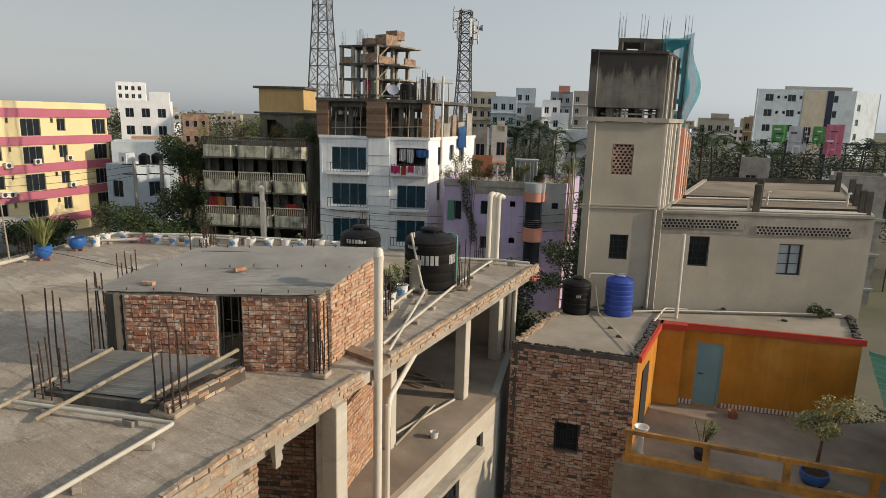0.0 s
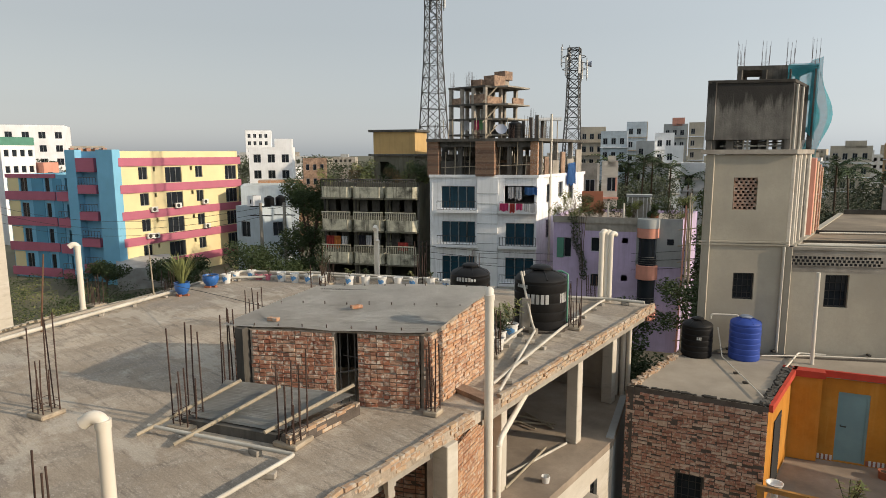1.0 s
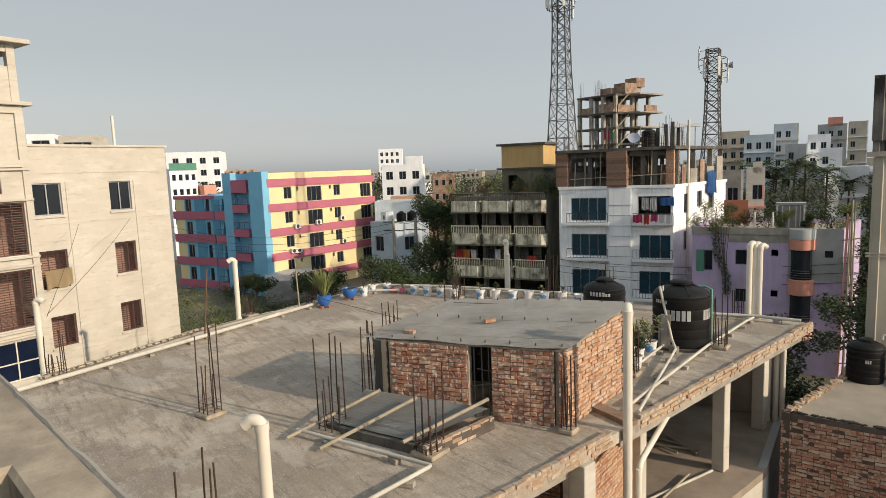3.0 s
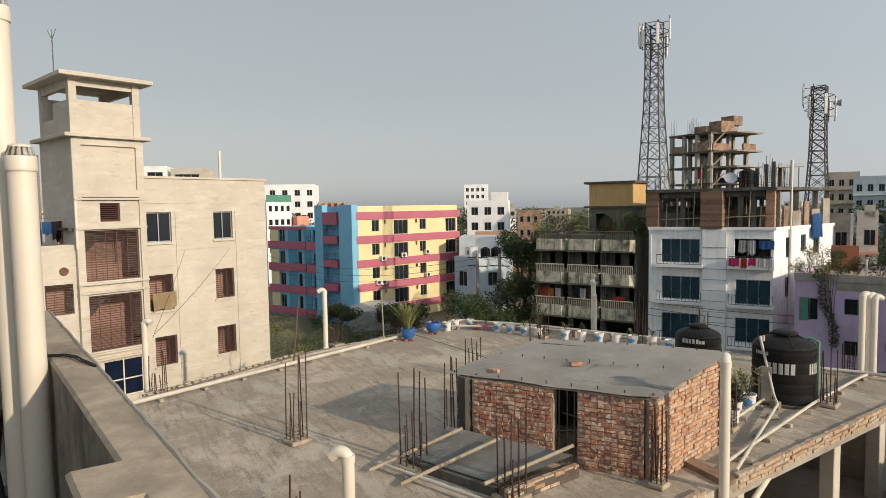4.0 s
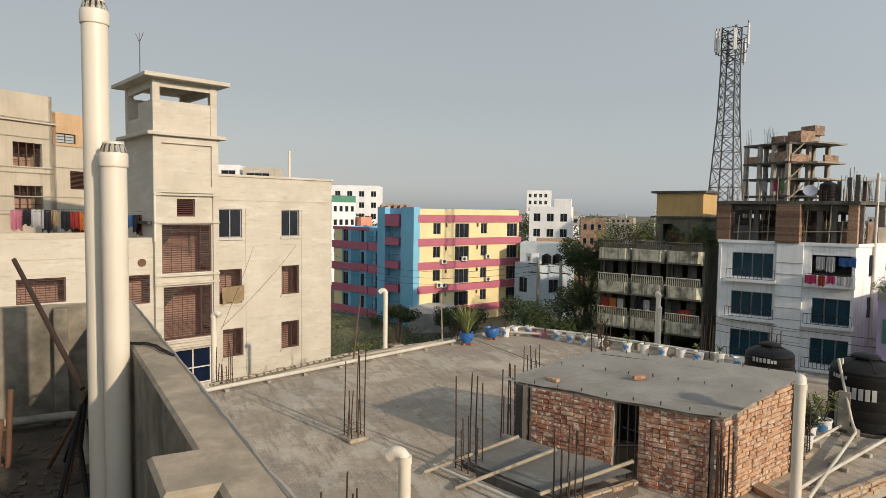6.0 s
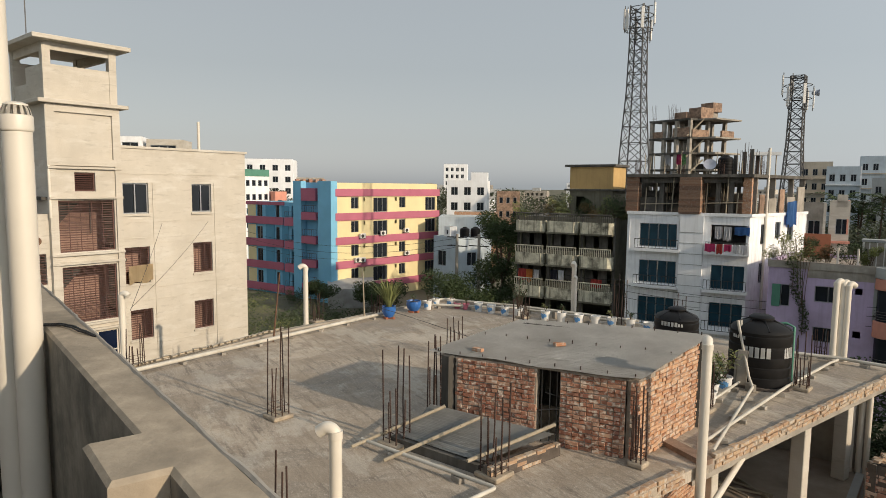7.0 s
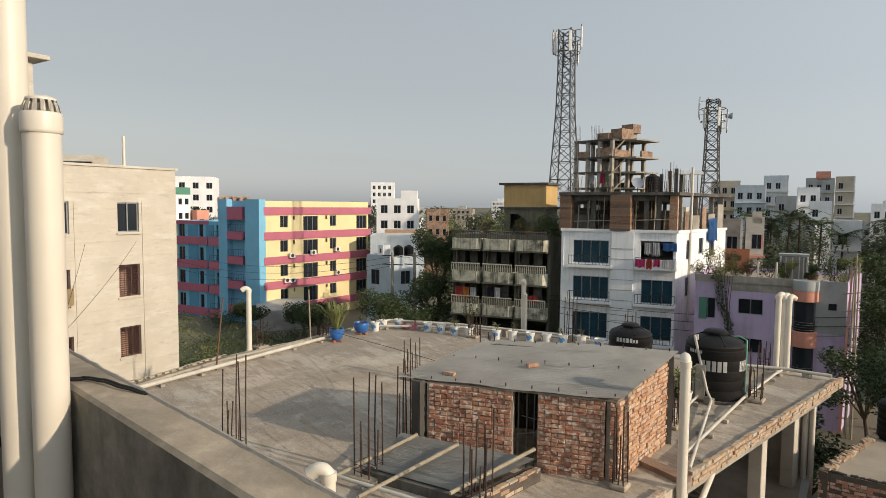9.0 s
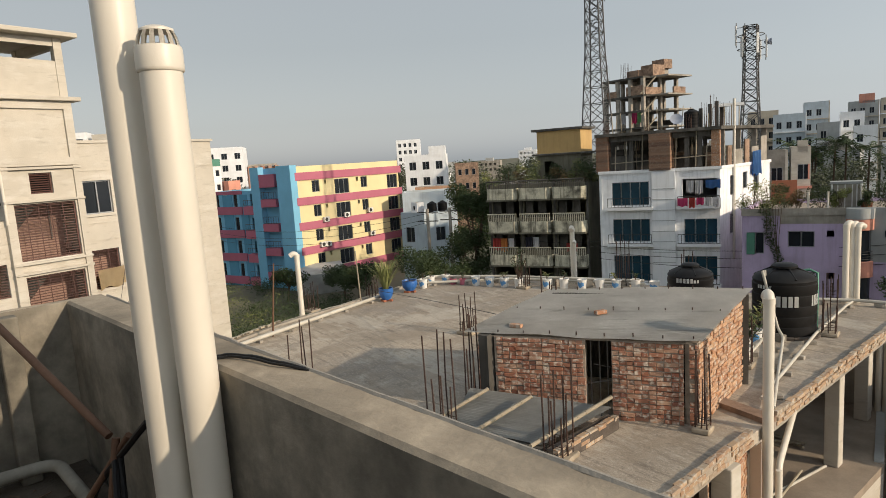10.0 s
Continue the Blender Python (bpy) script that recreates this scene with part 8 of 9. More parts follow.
def lattice_tower(x, y, z0, z1, w0, w1, seed, label):
    """A four-legged steel lattice mast with panel aerials at its head."""
    g = random.Random(seed)
    e = thing("phone_mast", (x, y, z0), label, "mast", "phone masts")
    turn = pose(x, y, 0, 0, 0, 20)

    def at(k, z):
        t = (z - z0) / (z1 - z0)
        w = (w0 + (w1 - w0) * min(1, t * 1.25)) / 2
        sx, sy = ((-1, -1), (1, -1), (1, 1), (-1, 1))[k % 4]
        return turn @ Vector((sx * w, sy * w, z))

    for k in range(4):
        bm = bmesh.new()
        zs = [z0 + (z1 - z0) * i / 8 for i in range(9)]
        tube(bm, [at(k, z) for z in zs], 0.062, 6)
        part("leg", bm, "galv", e)
    bm = bmesh.new()
    z, n = z0, 0
    while z < z1 - 0.3:
        t = (z - z0) / (z1 - z0)
        step = max(0.55, (w0 + (w1 - w0) * min(1, t * 1.25)) * 0.8)
        zz = min(z + step, z1)
        for k in range(4):
            rod(bm, at(k, z), at(k + 1, zz), 0.034, seg=4, caps=False)
            rod(bm, at(k + 1, z), at(k, zz), 0.034, seg=4, caps=False)
            rod(bm, at(k, zz), at(k + 1, zz), 0.034, seg=4, caps=False)
        z = zz
    tagged(part("bracing", bm, "galv", e), kind="stuff")
    # two level hoops that carry the aerials
    for z in (z1 - 0.9, z1 - 2.2):
        bm = bmesh.new()
        ring = [Vector((x + (w1 * 0.85 + 0.2) * math.cos(k * math.pi / 6), y + (w1 * 0.85 + 0.2) * math.sin(k * math.pi / 6), z)) for k in range(13)]
        tube(bm, ring, 0.04, 5)
        part("hoop", bm, "galv", e)
    for k in range(6):
        a = k * math.pi / 3 + 0.4
        r = w1 * 0.85 + 0.35
        px, py = x + r * math.cos(a), y + r * math.sin(a)
        h = z1 - g.uniform(0.6, 2.3)
        bm = bmesh.new()
        box(bm, (-0.14, -0.07, -0.95), (0.14, 0.07, 0.95), pose(px, py, h, 0, 0, math.degrees(a) + 90), 0.03)
        ant = part("panel_aerial", bm, "bucket", e)
        bm = bmesh.new()
        rod(bm, (px * 0.97 + x * 0.03, py * 0.97 + y * 0.03, h - 1.2), (px * 0.97 + x * 0.03, py * 0.97 + y * 0.03, h + 1.2), 0.04, seg=6)
        for dz in (-0.7, 0.7):
            rod(bm, (x + w1 * 0.3 * math.cos(a), y + w1 * 0.3 * math.sin(a), h + dz), (px, py, h + dz), 0.03, seg=5)
        part("mount", bm, "galv", ant)
    return e


lattice_tower(-40.6, 46.7, -9.5, 21.8, 3.9, 1.25, 1, "tall steel lattice phone mast with pale panel aerials")
m2 = lattice_tower(-34.0, 62.0, -9.5, 16.0, 3.2, 1.2, 2, "steel lattice phone mast with a small dish")
bm = bmesh.new()
rod(bm, (-33.0, 62.6, 14.3), (-32.4, 62.9, 14.3), 0.12, 0.34, 14)
part("dish", bm, "lid_grey", m2)

# skeleton: stair head, brick parapets, washing
for x, y, w, d, z0, z1, mt in ((-62.6, 86.0, 2.2, 3.0, 15.7, 17.4, "brick"), (-64.6, 84.6, 2.2, 2.0, 15.75, 16.8, "brick_warm"), (-67.8, 82.5, 2.0, 0.3, 12.9, 13.9, "brick_warm"), (-63.6, 82.7, 3.0, 0.3, 12.9, 14.3, "brick_warm"), (-61.9, 85.0, 0.3, 4.0, 12.9, 14.0, "brick_warm"), (-60.0, 89.0, 0.3, 3.0, 12.9, 13.9, "brick_warm"), (-63.2, 89.0, 1.6, 1.6, 15.7, 17.0, "concrete"), (-63.0, 89.0, 2.2, 2.2, 17.0, 18.4, "far_brick"), (-67.0, 90.0, 3.0, 0.2, 2.9, 5.2, "dark_concrete"), (-65.0, 90.3, 6.0, 0.2, 8.0, 9.0, "dark_concrete")):
    bm = bmesh.new()
    box(bm, (x - w / 2, y - d / 2, z0), (x + w / 2, y + d / 2, z1))
    part("brick_panel", bm, "far_brick" if "brick" in mt else mt, skel)
for z in (2.6, 5.2, 7.7, 10.25, 12.6, 15.4):
    bm = bmesh.new()
    prism(bm, [(-61.88, 84.5), (-59.3, 85.2), (-59.3, 91.5), (-61.8, 91.6)], z + 0.05, z + 0.28)
    part("balcony_slab", bm, "concrete", skel)
for k, (z, x) in enumerate(((9.8, -62.3), (6.8, -62.3), (13.0, -62.3))):
    bm = bmesh.new()
    rod(bm, (x, 82.4, z), (x + 1.2, 84.8, z + 2.6), 0.12, seg=6)
    part("brace", bm, "wood", skel)
for i, (x, z, mt) in enumerate(((-66.5, 10.24, "cloth_white"), (-64.2, 10.24, "cloth_pink"), (-63.2, 10.24, "cloth_green"), (-65.4, 7.68, "cloth_white"))):
    cloth((x, 82.75, z), (x + 1.0, 82.8, z), 1.6, mt, "washing hung on the concrete skeleton", 0.08, 70 + i)
for i, (x, y) in enumerate(((-68.8, 82.6), (-66.0, 83.0), (-65.3, 83.0), (-68.5, 88))):
    starter_bars(x, y, 15.75, 2.6, 6, 130 + i, 0.5, 10, 0.0, "steel bars rising from the concrete skeleton")

# netted building behind the tank
net_b = thing("netted_building", (-14.5, 68.0, -9.5), "unfinished concrete building under teal safety net", "building")
NB = [(-17.9, 64.2), (-11.9, 68.0), (-14.6, 73.5), (-19.2, 70.2)]
# slabs, columns and infill are dark to hold the shade under the net
for z in (-3.0, 0.4, 3.6, 6.8, 9.8, 12.5):
    bm = bmesh.new()
    prism(bm, NB, z, z + 0.4)
    part("floor_slab", bm, "dark_concrete", net_b)
for i in range(4):
    p = Vector(NB[0]).lerp(Vector(NB[1]), 0.04 + 0.305 * i)
    q = Vector(NB[3]).lerp(Vector(NB[2]), 0.04 + 0.305 * i)
    for r in (p, q):
        bm = bmesh.new()
        box(bm, (r.x - 0.2, r.y - 0.2, -9.5), (r.x + 0.2, r.y + 0.2, 12.5))
        part("column", bm, "dark_concrete", net_b)
    starter_bars(p.x, p.y, 12.9, 2.4, 8, 150 + i, 0.6, 10, 0.0, "steel bars rising from the netted building")
for u0, u1 in ((0.36, 0.64),):
    a, b = Vector(NB[0]).lerp(Vector(NB[1]), u0), Vector(NB[0]).lerp(Vector(NB[1]), u1)
    bm = bmesh.new()
    slab(bm, tuple(a), tuple(b), 10.2, 12.5, 0.2)
    part("infill_wall", bm, "dark_concrete", net_b)
bm = bmesh.new()
n1, n2 = Vector((NB[1][0], NB[1][1], 0)), Vector((NB[2][0], NB[2][1], 0))
side = Vector((0.84, 0.53, 0))
grid = []
for j in range(15):
    t = j / 14
    z = 13.6 - 9.2 * t
    bulge = 0.35 + 1.3 * math.sin(math.pi * min(1, max(0, (t - 0.15) / 0.85))) ** 2
    grid.append([bm.verts.new(n1.lerp(n2, i / 8 * 0.9 - 0.1) + side * (bulge * (0.55 + 0.45 * math.sin(i * 1.1))) + Vector((0, 0, z))) for i in range(9)])
for j in range(14):
    for i in range(8):
        bm.faces.new((grid[j][i], grid[j + 1][i], grid[j + 1][i + 1], grid[j][i + 1]))
bmesh.ops.solidify(bm, geom=bm.faces[:], thickness=0.02)
part("safety_net", bm, "net", net_b, "billowing teal safety net", True)
bm = bmesh.new()
a, b = Vector((*NB[0], 0)).lerp(Vector((*NB[1], 0)), 0.62), Vector((*NB[1], 0))
out = Vector((0.53, -0.84, 0)) * 0.2
face(bm, (a + out + Vector((0, 0, 8.6)), b + out + Vector((0, 0, 6)), b + out + Vector((0, 0, 13.0)), a + out + Vector((0, 0, 13.0))))
bmesh.ops.solidify(bm, geom=bm.faces[:], thickness=0.02)
part("safety_net", bm, "net", net_b, "stretched teal safety net")

# far white block, printed sheets on a frame
FA, FB, FCn = (-14.9, 159.2), (4.0, 171.0), (9.0, 186.3)
fw = []
for z in (10.2, 6.9, 3.6, 0.3):
    fw += [(u, u + 1.8, z, z + 1.5, "glass") for u in (2.0, 7.0, 12.0, 16.5)] + [(u, u + 0.6, z + 0.6, z + 1.2, "void") for u in (4.6, 6.2, 9.6)]
far_w = house("pale_block", "pale blue-grey block of flats with small windows", [FA, FB, FCn, (-10, 176)], -9.5, 12.4, "pale_blue", {0: fw, 1: [(1.5, 3.5, z, z + 1.5, "glass") for z in (8.5, 5.2, 2.0)]}, lip=0.4)
strip(far_w, FA, FB, 10.5, 15.8, -9.5, 12.7, 0.06, "tan", "panel")
strip(far_w, FA, FB, 15.8, 17.2, -9.5, 12.7, 0.1, "glass_navy", "stair_glass")
bm = bmesh.new()
prism(bm, [(-10, 166), (3, 173), (2, 180), (-8, 176)], 12.4, 13.7)
part("roof_room", bm, "grey_paint", far_w)
frm = thing("sheet_frame", (-1.0, 63.5, -9.5), "steel frame carrying large printed sheets", "frame")
for i in range(9):
    x, y = -3.6 + i * 1.5, 62.6 + i * 0.7
    bm = bmesh.new()
    rod(bm, (x, y, -9.5), (x, y, 3.6), 0.06, seg=6)
    part("post", bm, "iron", frm)
for z in (1.4, 2.5, 3.5):
    bm = bmesh.new()
    rod(bm, (-3.8, 62.5, z), (8.6, 68.3, z), 0.05, seg=6)
    part("crossbar", bm, "iron", frm)
for i, (x, w, mt, d, z) in enumerate(((-3.3, 1.2, "cloth_green", 1.5, 4.95), (-2.0, 1.4, "cloth_white", 2.3, 4.85), (-0.9, 0.5, "cloth_dark", 1.3, 4.8), (-0.2, 0.9, "cloth_green", 1.5, 4.9), (0.75, 1.35, "cloth_rose", 2.7, 5.1))):
    sheet = cloth((x, 62.5 + (x + 3.6) * 0.47, z), (x + w, 62.5 + (x + w + 3.6) * 0.47, z), d, mt, "large printed sheet hung on a steel frame", 0.06, 80 + i, "printed sheet")
    # plain patches of the print
    g = random.Random(90 + i)
    sm = along((x, 62.5 + (x + 3.6) * 0.47), (x + w, 62.5 + (x + w + 3.6) * 0.47))
    wide = w * 1.1
    for k in range(3):
        u0, z0, r0 = g.uniform(0.08, 0.35) * wide, z - d * (0.2 + 0.24 * k + g.uniform(0, 0.1)), g.uniform(0.05, 0.16)
        bm = bmesh.new()
        box(bm, (u0, 0.085, z0 - r0), (u0 + g.uniform(0.3, 0.55) * wide, 0.1, z0), sm)
        part("print", bm, ("cloth_white", "cloth_dark", "cloth_white")[(k + i) % 3], sheet)

# ---- houses between and behind ----
house("pale_house", "low pale grey house with small windows", [(-60.5, 36.5), (-57.0, 37.3), (-56.6, 40.9), (-61, 41.5)], -9.5, -0.95, "pale_blue", {0: [(0.7, 2.0, -4.0, -2.3, "glass")], 1: [(1.4, 2.6, -3.9, -2.4, "glass")]}, lip=0.3)
house("pale_house", "pale blue-white house with a flat roof", [(-71.2, 43.6), (-67.3, 49.6), (-72, 53), (-76, 47)], -9.5, 0.6, "pale_blue", {0: [(1.0, 2.2, -3.8, -2.4, "glass"), (4.4, 5.6, -3.8, -2.4, "glass")]}, lip=0.3)
house("roof_room", "small pale room on a flat roof", [(-59.8, 37.5), (-58.9, 37.7), (-59.0, 38.7), (-59.9, 38.5)], -0.95, 0.4, "white", {0: [(0.3, 0.6, -0.5, 0.0, "glass")]})
tank(-57.7, 38.9, -0.95, 0.55, 1.1, "black_tank", "black plastic water tank on a low house")
tank(-57.5, 40.2, -0.95, 0.55, 1.1, "black_tank", "black plastic water tank on a low house")
W0, W1 = (-101.5, 63.7), (-96.6, 69.7)
wf = [(u, u + 1.3, z, z + 1.5, "glass") for z in (3.3, 0.4, -2.5) for u in (0.8, 3.3, 5.8)]
wb = house("white_block", "white block of flats with dark windows", [W0, W1, (-102.5, 74.5), (-107.4, 68.5)], -9.5, 5.6, "white", {0: wf}, lip=0.5)
bm = bmesh.new()
prism(bm, [(-98.6, 67.3), (-96.65, 69.7), (-99.4, 71.9), (-101.3, 69.5)], 5.6, 7.6)
part("roof_room", bm, "white", wb)
house("brick_shell", "unfinished brick walls before a white block", [(-93, 60), (-88.5, 66.0), (-92, 68.5), (-96.5, 62.5)], -9.5, 0.4, "brick_warm")
house("distant_tower_block", "distant pale tower block", [(-220, 135.8), (-214.8, 143.9), (-222, 149), (-227, 141)], -9.5, 13.4, "white", {0: rows_of(0.8, 2.1, 4, 1.1, (11.0, 8.2, 5.4, 2.6), 1.5, "glass")}, lip=0.5)
house("distant_white_block", "distant white block with rows of windows", [(-166, 41), (-161, 53), (-172, 58), (-177, 46)], -9.5, 11.0, "white", {0: rows_of(1.5, 3.2, 4, 1.4, (8.5, 5.5, 2.5, -0.5), 1.5, "glass")}, lip=0.5)
gb = house("pale_green_block", "pale block with a green roof storey", [(-116.8, 29.3), (-118.9, 34.6), (-126, 32), (-124, 26.6)], -9.5, 6.4, "white", {0: rows_of(0.5, 1.35, 4, 0.8, (4.6, 2.0, -0.6, -3.2), 1.1, "glass")}, lip=0.3)
strip(gb, (-116.8, 29.3), (-118.9, 34.6), 0, 5.7, 6.4, 7.7, 0.05, "green_tin", "green_storey")
house("orange_block", "small orange and white house", [(-117.2, 35.2), (-117.8, 37.6), (-122, 37), (-121.6, 34.4)], -9.5, 3.6, "salmon", {0: rows_of(0.6, 1.6, 2, 0.9, (0.8, -2.0), 1.2, "glass")})
sk2 = thing("brick_skeleton", (-141, 52, -9.5), "distant unfinished brick and concrete block", "building")
for z in (-3.2, -0.2, 2.8, 6.2):
    bm = bmesh.new()
    prism(bm, [(-141.5, 47.5), (-139.5, 53.5), (-147, 56), (-149, 50)], z, z + 0.4)
    part("floor_slab", bm, "concrete", sk2)
for i in range(5):
    p = Vector((-141.5, 47.5)).lerp(Vector((-139.5, 53.5)), 0.03 + 0.235 * i)
    bm = bmesh.new()
    box(bm, (p.x - 0.4, p.y - 0.4, -9.5), (p.x + 0.4, p.y + 0.4, 6.2))
    part("column", bm, "brick", sk2)
bm = bmesh.new()
prism(bm, [(-142.2, 48), (-140.4, 53.4), (-146.6, 55.4), (-148.4, 50)], -9.5, 6.0)
part("brick_core", bm, "brick_warm", sk2)
# blocks on the right-hand skyline: front edge, depth, top, paint, wing paint, room on top
BLOCKS = [((-71.6, 130.8), (-66.6, 133.5), 8, 10.2, "tan", "tan", 0), ((-62.9, 124.1), (-57.9, 126.6), 8, 8.9, "pale_blue", "white", 0), ((-62.5, 135.4), (-58.4, 137.3), 7, 11.2, "pale_blue", "tan", 0),
          ((-54.3, 122.8), (-51.0, 124.2), 6, 6.7, "grey_paint", "white", 0), ((-53.0, 128.8), (-49.5, 130.2), 7, 8.4, "white", "white", 0), ((-47.4, 120.3), (-44.0, 121.6), 6, 5.7, "white", "tan", 0),
          ((-62.9, 157.1), (-57.6, 159.2), 9, 11.4, "grey_paint", "tan", 2.0), ((-57.4, 159.3), (-53.9, 160.5), 9, 11.7, "tan", "white", 0)]
LOW_BLOCKS = [((-28.5, 79.4), (-25.9, 80.3), 5, 3.1, "white", "white", 0), ((-28.5, 54.1), (-26.9, 54.9), 4, 3.4, "concrete", "whitewash", 0), ((-26.7, 55.0), (-25.4, 55.7), 4, 3.6, "whitewash", "salmon", 1.0),
              ((-25.0, 150), (-18.0, 152), 7, 5.6, "tan", "white", 1.5), ((-18.0, 168), (-11.0, 170), 7, 6.2, "apricot", "white", 0), ((-27.0, 98), (-21.5, 100), 6, 1.8, "grey_paint", "white", 0),
              ((-44.0, 140), (-36.0, 143), 7, 5.4, "white", "tan", 1.6), ((-34.0, 146), (-28.0, 148), 7, 6.0, "grey_paint", "white", 1.4), ((-5.2, 61.0), (-3.0, 61.9), 5, 1.6, "concrete", "grey_paint", 0), ((1.6, 60.0), (5.6, 61.6), 5, 0.6, "concrete", "grey_paint", 0)]
for a, b, d, top_, mt, mt2, room in BLOCKS + LOW_BLOCKS:
    p, q = Vector(a), Vector(b)
    away = Vector((p.x - 1.7, p.y)).normalized() * d
    poly = [a, b, tuple(q + away), tuple(p + away)]
    w = (q - p).length
    zs = [top_ - 2.3 - 2.9 * k for k in range(3)]
    b_ = house("skyline_house", "distant flat-roofed house with rows of windows", poly, -9.5, top_, mt, {0: rows_of(0.5, 1.7, max(1, int((w - 0.3) / 1.7)), 0.9, zs, 1.3, "glass"), 1: rows_of(0.8, 2.2, int((d - 1) / 2.2), 1.0, zs, 1.3, "glass")}, lip=0.5, walls={1: mt2})
    for z in zs:
        strip(b_, a, b, -0.1, w + 0.1, z - 0.75, z - 0.55, 0.35, mt2, "balcony_slab")
    if room:
        bm = bmesh.new()
        prism(bm, [tuple(p.lerp(q, 0.35)), tuple(p.lerp(q, 0.85)), tuple(p.lerp(q, 0.85) + away * 0.5), tuple(p.lerp(q, 0.35) + away * 0.5)], top_, top_ + room)
        part("roof_room", bm, "salmon" if room == 2.0 else mt, b_)
house("brick_town_house", "distant red brick house with pale window frames", [(-103.1, 76.8), (-100.3, 80.5), (-106, 85), (-109, 81)], -9.5, 3.7, "far_brick", {0: rows_of(0.5, 1.4, 3, 0.7, (1.6, -1.2, -4.0), 1.2, "glass")}, lip=0.3)
# the plain far town out to the haze
g = random.Random(12)
tints = ["white", "grey_paint", "tan", "whitewash", "white", "concrete", "grey_paint"]
for i in range(200):
    ang = radians(g.uniform(2, 128))
    dist = g.uniform(115, 520)
    x, y = -dist * math.sin(ang) * 1.0 + 20, dist * math.cos(ang)
    if -130 < x < -60 and 15 < y < 80 and dist < 140:
        continue
    if x > -48 and y < 210:
        continue
    w, d = g.uniform(7, 15), g.uniform(7, 13)
    top_ = g.uniform(-3.5, 2.6) + (g.uniform(2, 5) if g.random() < 0.15 else 0) + max(0, dist - 150) * 0.010
    m = pose(x, y, 0, 0, 0, math.degrees(ang) + g.uniform(-30, 30))
    poly = [tuple((m @ Vector(c))[:2]) for c in ((-w / 2, -d / 2, 0), (w / 2, -d / 2, 0), (w / 2, d / 2, 0), (-w / 2, d / 2, 0))]
    hs = rows_of(1.0, 2.6, int((w - 1) / 2.6), 1.3, [top_ - 2.2 - 3.0 * k for k in range(2 if dist > 250 else 3)], 1.4, "void")
    b = house("town_house", "distant flat-roofed town house", poly, -9.5, top_, g.choice(tints), {0: hs}, lip=0.5)
    if g.random() < 0.6:
        bm = bmesh.new()
        box(bm, (-w * 0.2, -d * 0.2, top_), (w * 0.15, d * 0.2, top_ + 2.2), m)
        part("roof_room", bm, g.choice(tints), b)

# ---- trees and undergrowth ----
TALL_TREES = [(-46, 29.8, 6.6, 3.1, 3000, 0.14), (-45.4, 34.6, 12.2, 2.7, 3600, 0.16), (-45.5, 34.0, 8.4, 2.8, 3000, 0.15), (-56, 28, 4.6, 2.6, 2200, 0.17), (-55, 47, 9.5, 4.2, 3000, 0.2),
              (-44.0, 31.0, 5.5, 2.4, 1800, 0.14), (-63, 30.0, 3.4, 2.2, 1800, 0.17), (-40.0, 14.5, 4.0, 2.4, 1600, 0.14), (-66.0, 24.5, 3.6, 2.0, 1500, 0.16), (-38, 26.0, 4.5, 2.6, 1800, 0.14)]
YARD_TREES = [(-31, 28, 4.6, 2.5, 1800, 0.13), (-23, 30, 4.4, 2.5, 1800, 0.13), (-12, 28, 7.4, 2.4, 2200, 0.13), (-9.5, 24.5, 7.2, 2.0, 2200, 0.12), (-58, 44, 7.0, 2.6, 2000, 0.16),
              (-84, 60, 9.5, 3.6, 2200, 0.22), (-80, 66, 8.0, 4.0, 2200, 0.22), (-9.0, 34, 7.5, 2.6, 2200, 0.13),
              (-13.2, 47, 9.0, 2.8, 2600, 0.15), (-14.8, 55, 11.0, 3.4, 3000, 0.17), (-17.2, 61, 11.5, 3.4, 3000, 0.18), (-11.5, 39.5, 6.5, 2.2, 2000, 0.13)]
for i, (x, y, h, cr, cnt, lf) in enumerate(TALL_TREES + YARD_TREES):
    tree(x, y, -9.5, h, cr, cnt, lf, 300 + i, "leaf", "dense dark green tree between the houses", 0.16)


def palm(x, y, z, height, seed):
    """A coconut palm: bent ringed trunk and drooping fronds of narrow leaflets."""
    g = random.Random(seed)
    e = thing("palm_tree", (x, y, z), "coconut palm with drooping dark fronds", "palm tree", "palm trees")
    top_ = Vector((x + g.uniform(-1, 1), y + g.uniform(-1, 1), z + height))
    base = Vector((x, y, z))
    bm = bmesh.new()
    for i in range(8):
        a, b = base.lerp(top_, i / 8), base.lerp(top_, (i + 1) / 8)
        rod(bm, a, b, 0.14 - 0.006 * i, 0.134 - 0.006 * i, 8, caps=False)
    part("trunk", bm, "bark", e, smooth=True)
    for k in range(14):
        a = 2 * math.pi * k / 14 + g.uniform(-0.2, 0.2)
        rise = g.uniform(-0.2, 1.35)
        l = g.uniform(2.2, 3.2)
        d = Vector((math.cos(a), math.sin(a), 0))
        pts = [top_ + d * (l * t) + Vector((0, 0, rise * l * 0.8 * t - l * 0.8 * t * t)) for t in [i / 10 for i in range(11)]]
        bm = bmesh.new()
        sidev = Vector((-d.y, d.x, 0))
        for i in range(1, 11):
            ll = 0.75 * math.sin(math.pi * min(0.95, 0.12 + i / 11))
            for s in (-1, 1):
                p = pts[i]
                q = p + sidev * s * ll * 0.8 + d * 0.3 - Vector((0, 0, ll * 0.3))
                w = (pts[i] - pts[i - 1]) * 0.36
                face(bm, (p - w, p + w, q))
        tube(bm, pts, 0.025, 4)
        part("frond", bm, "leaf", e)
    return e


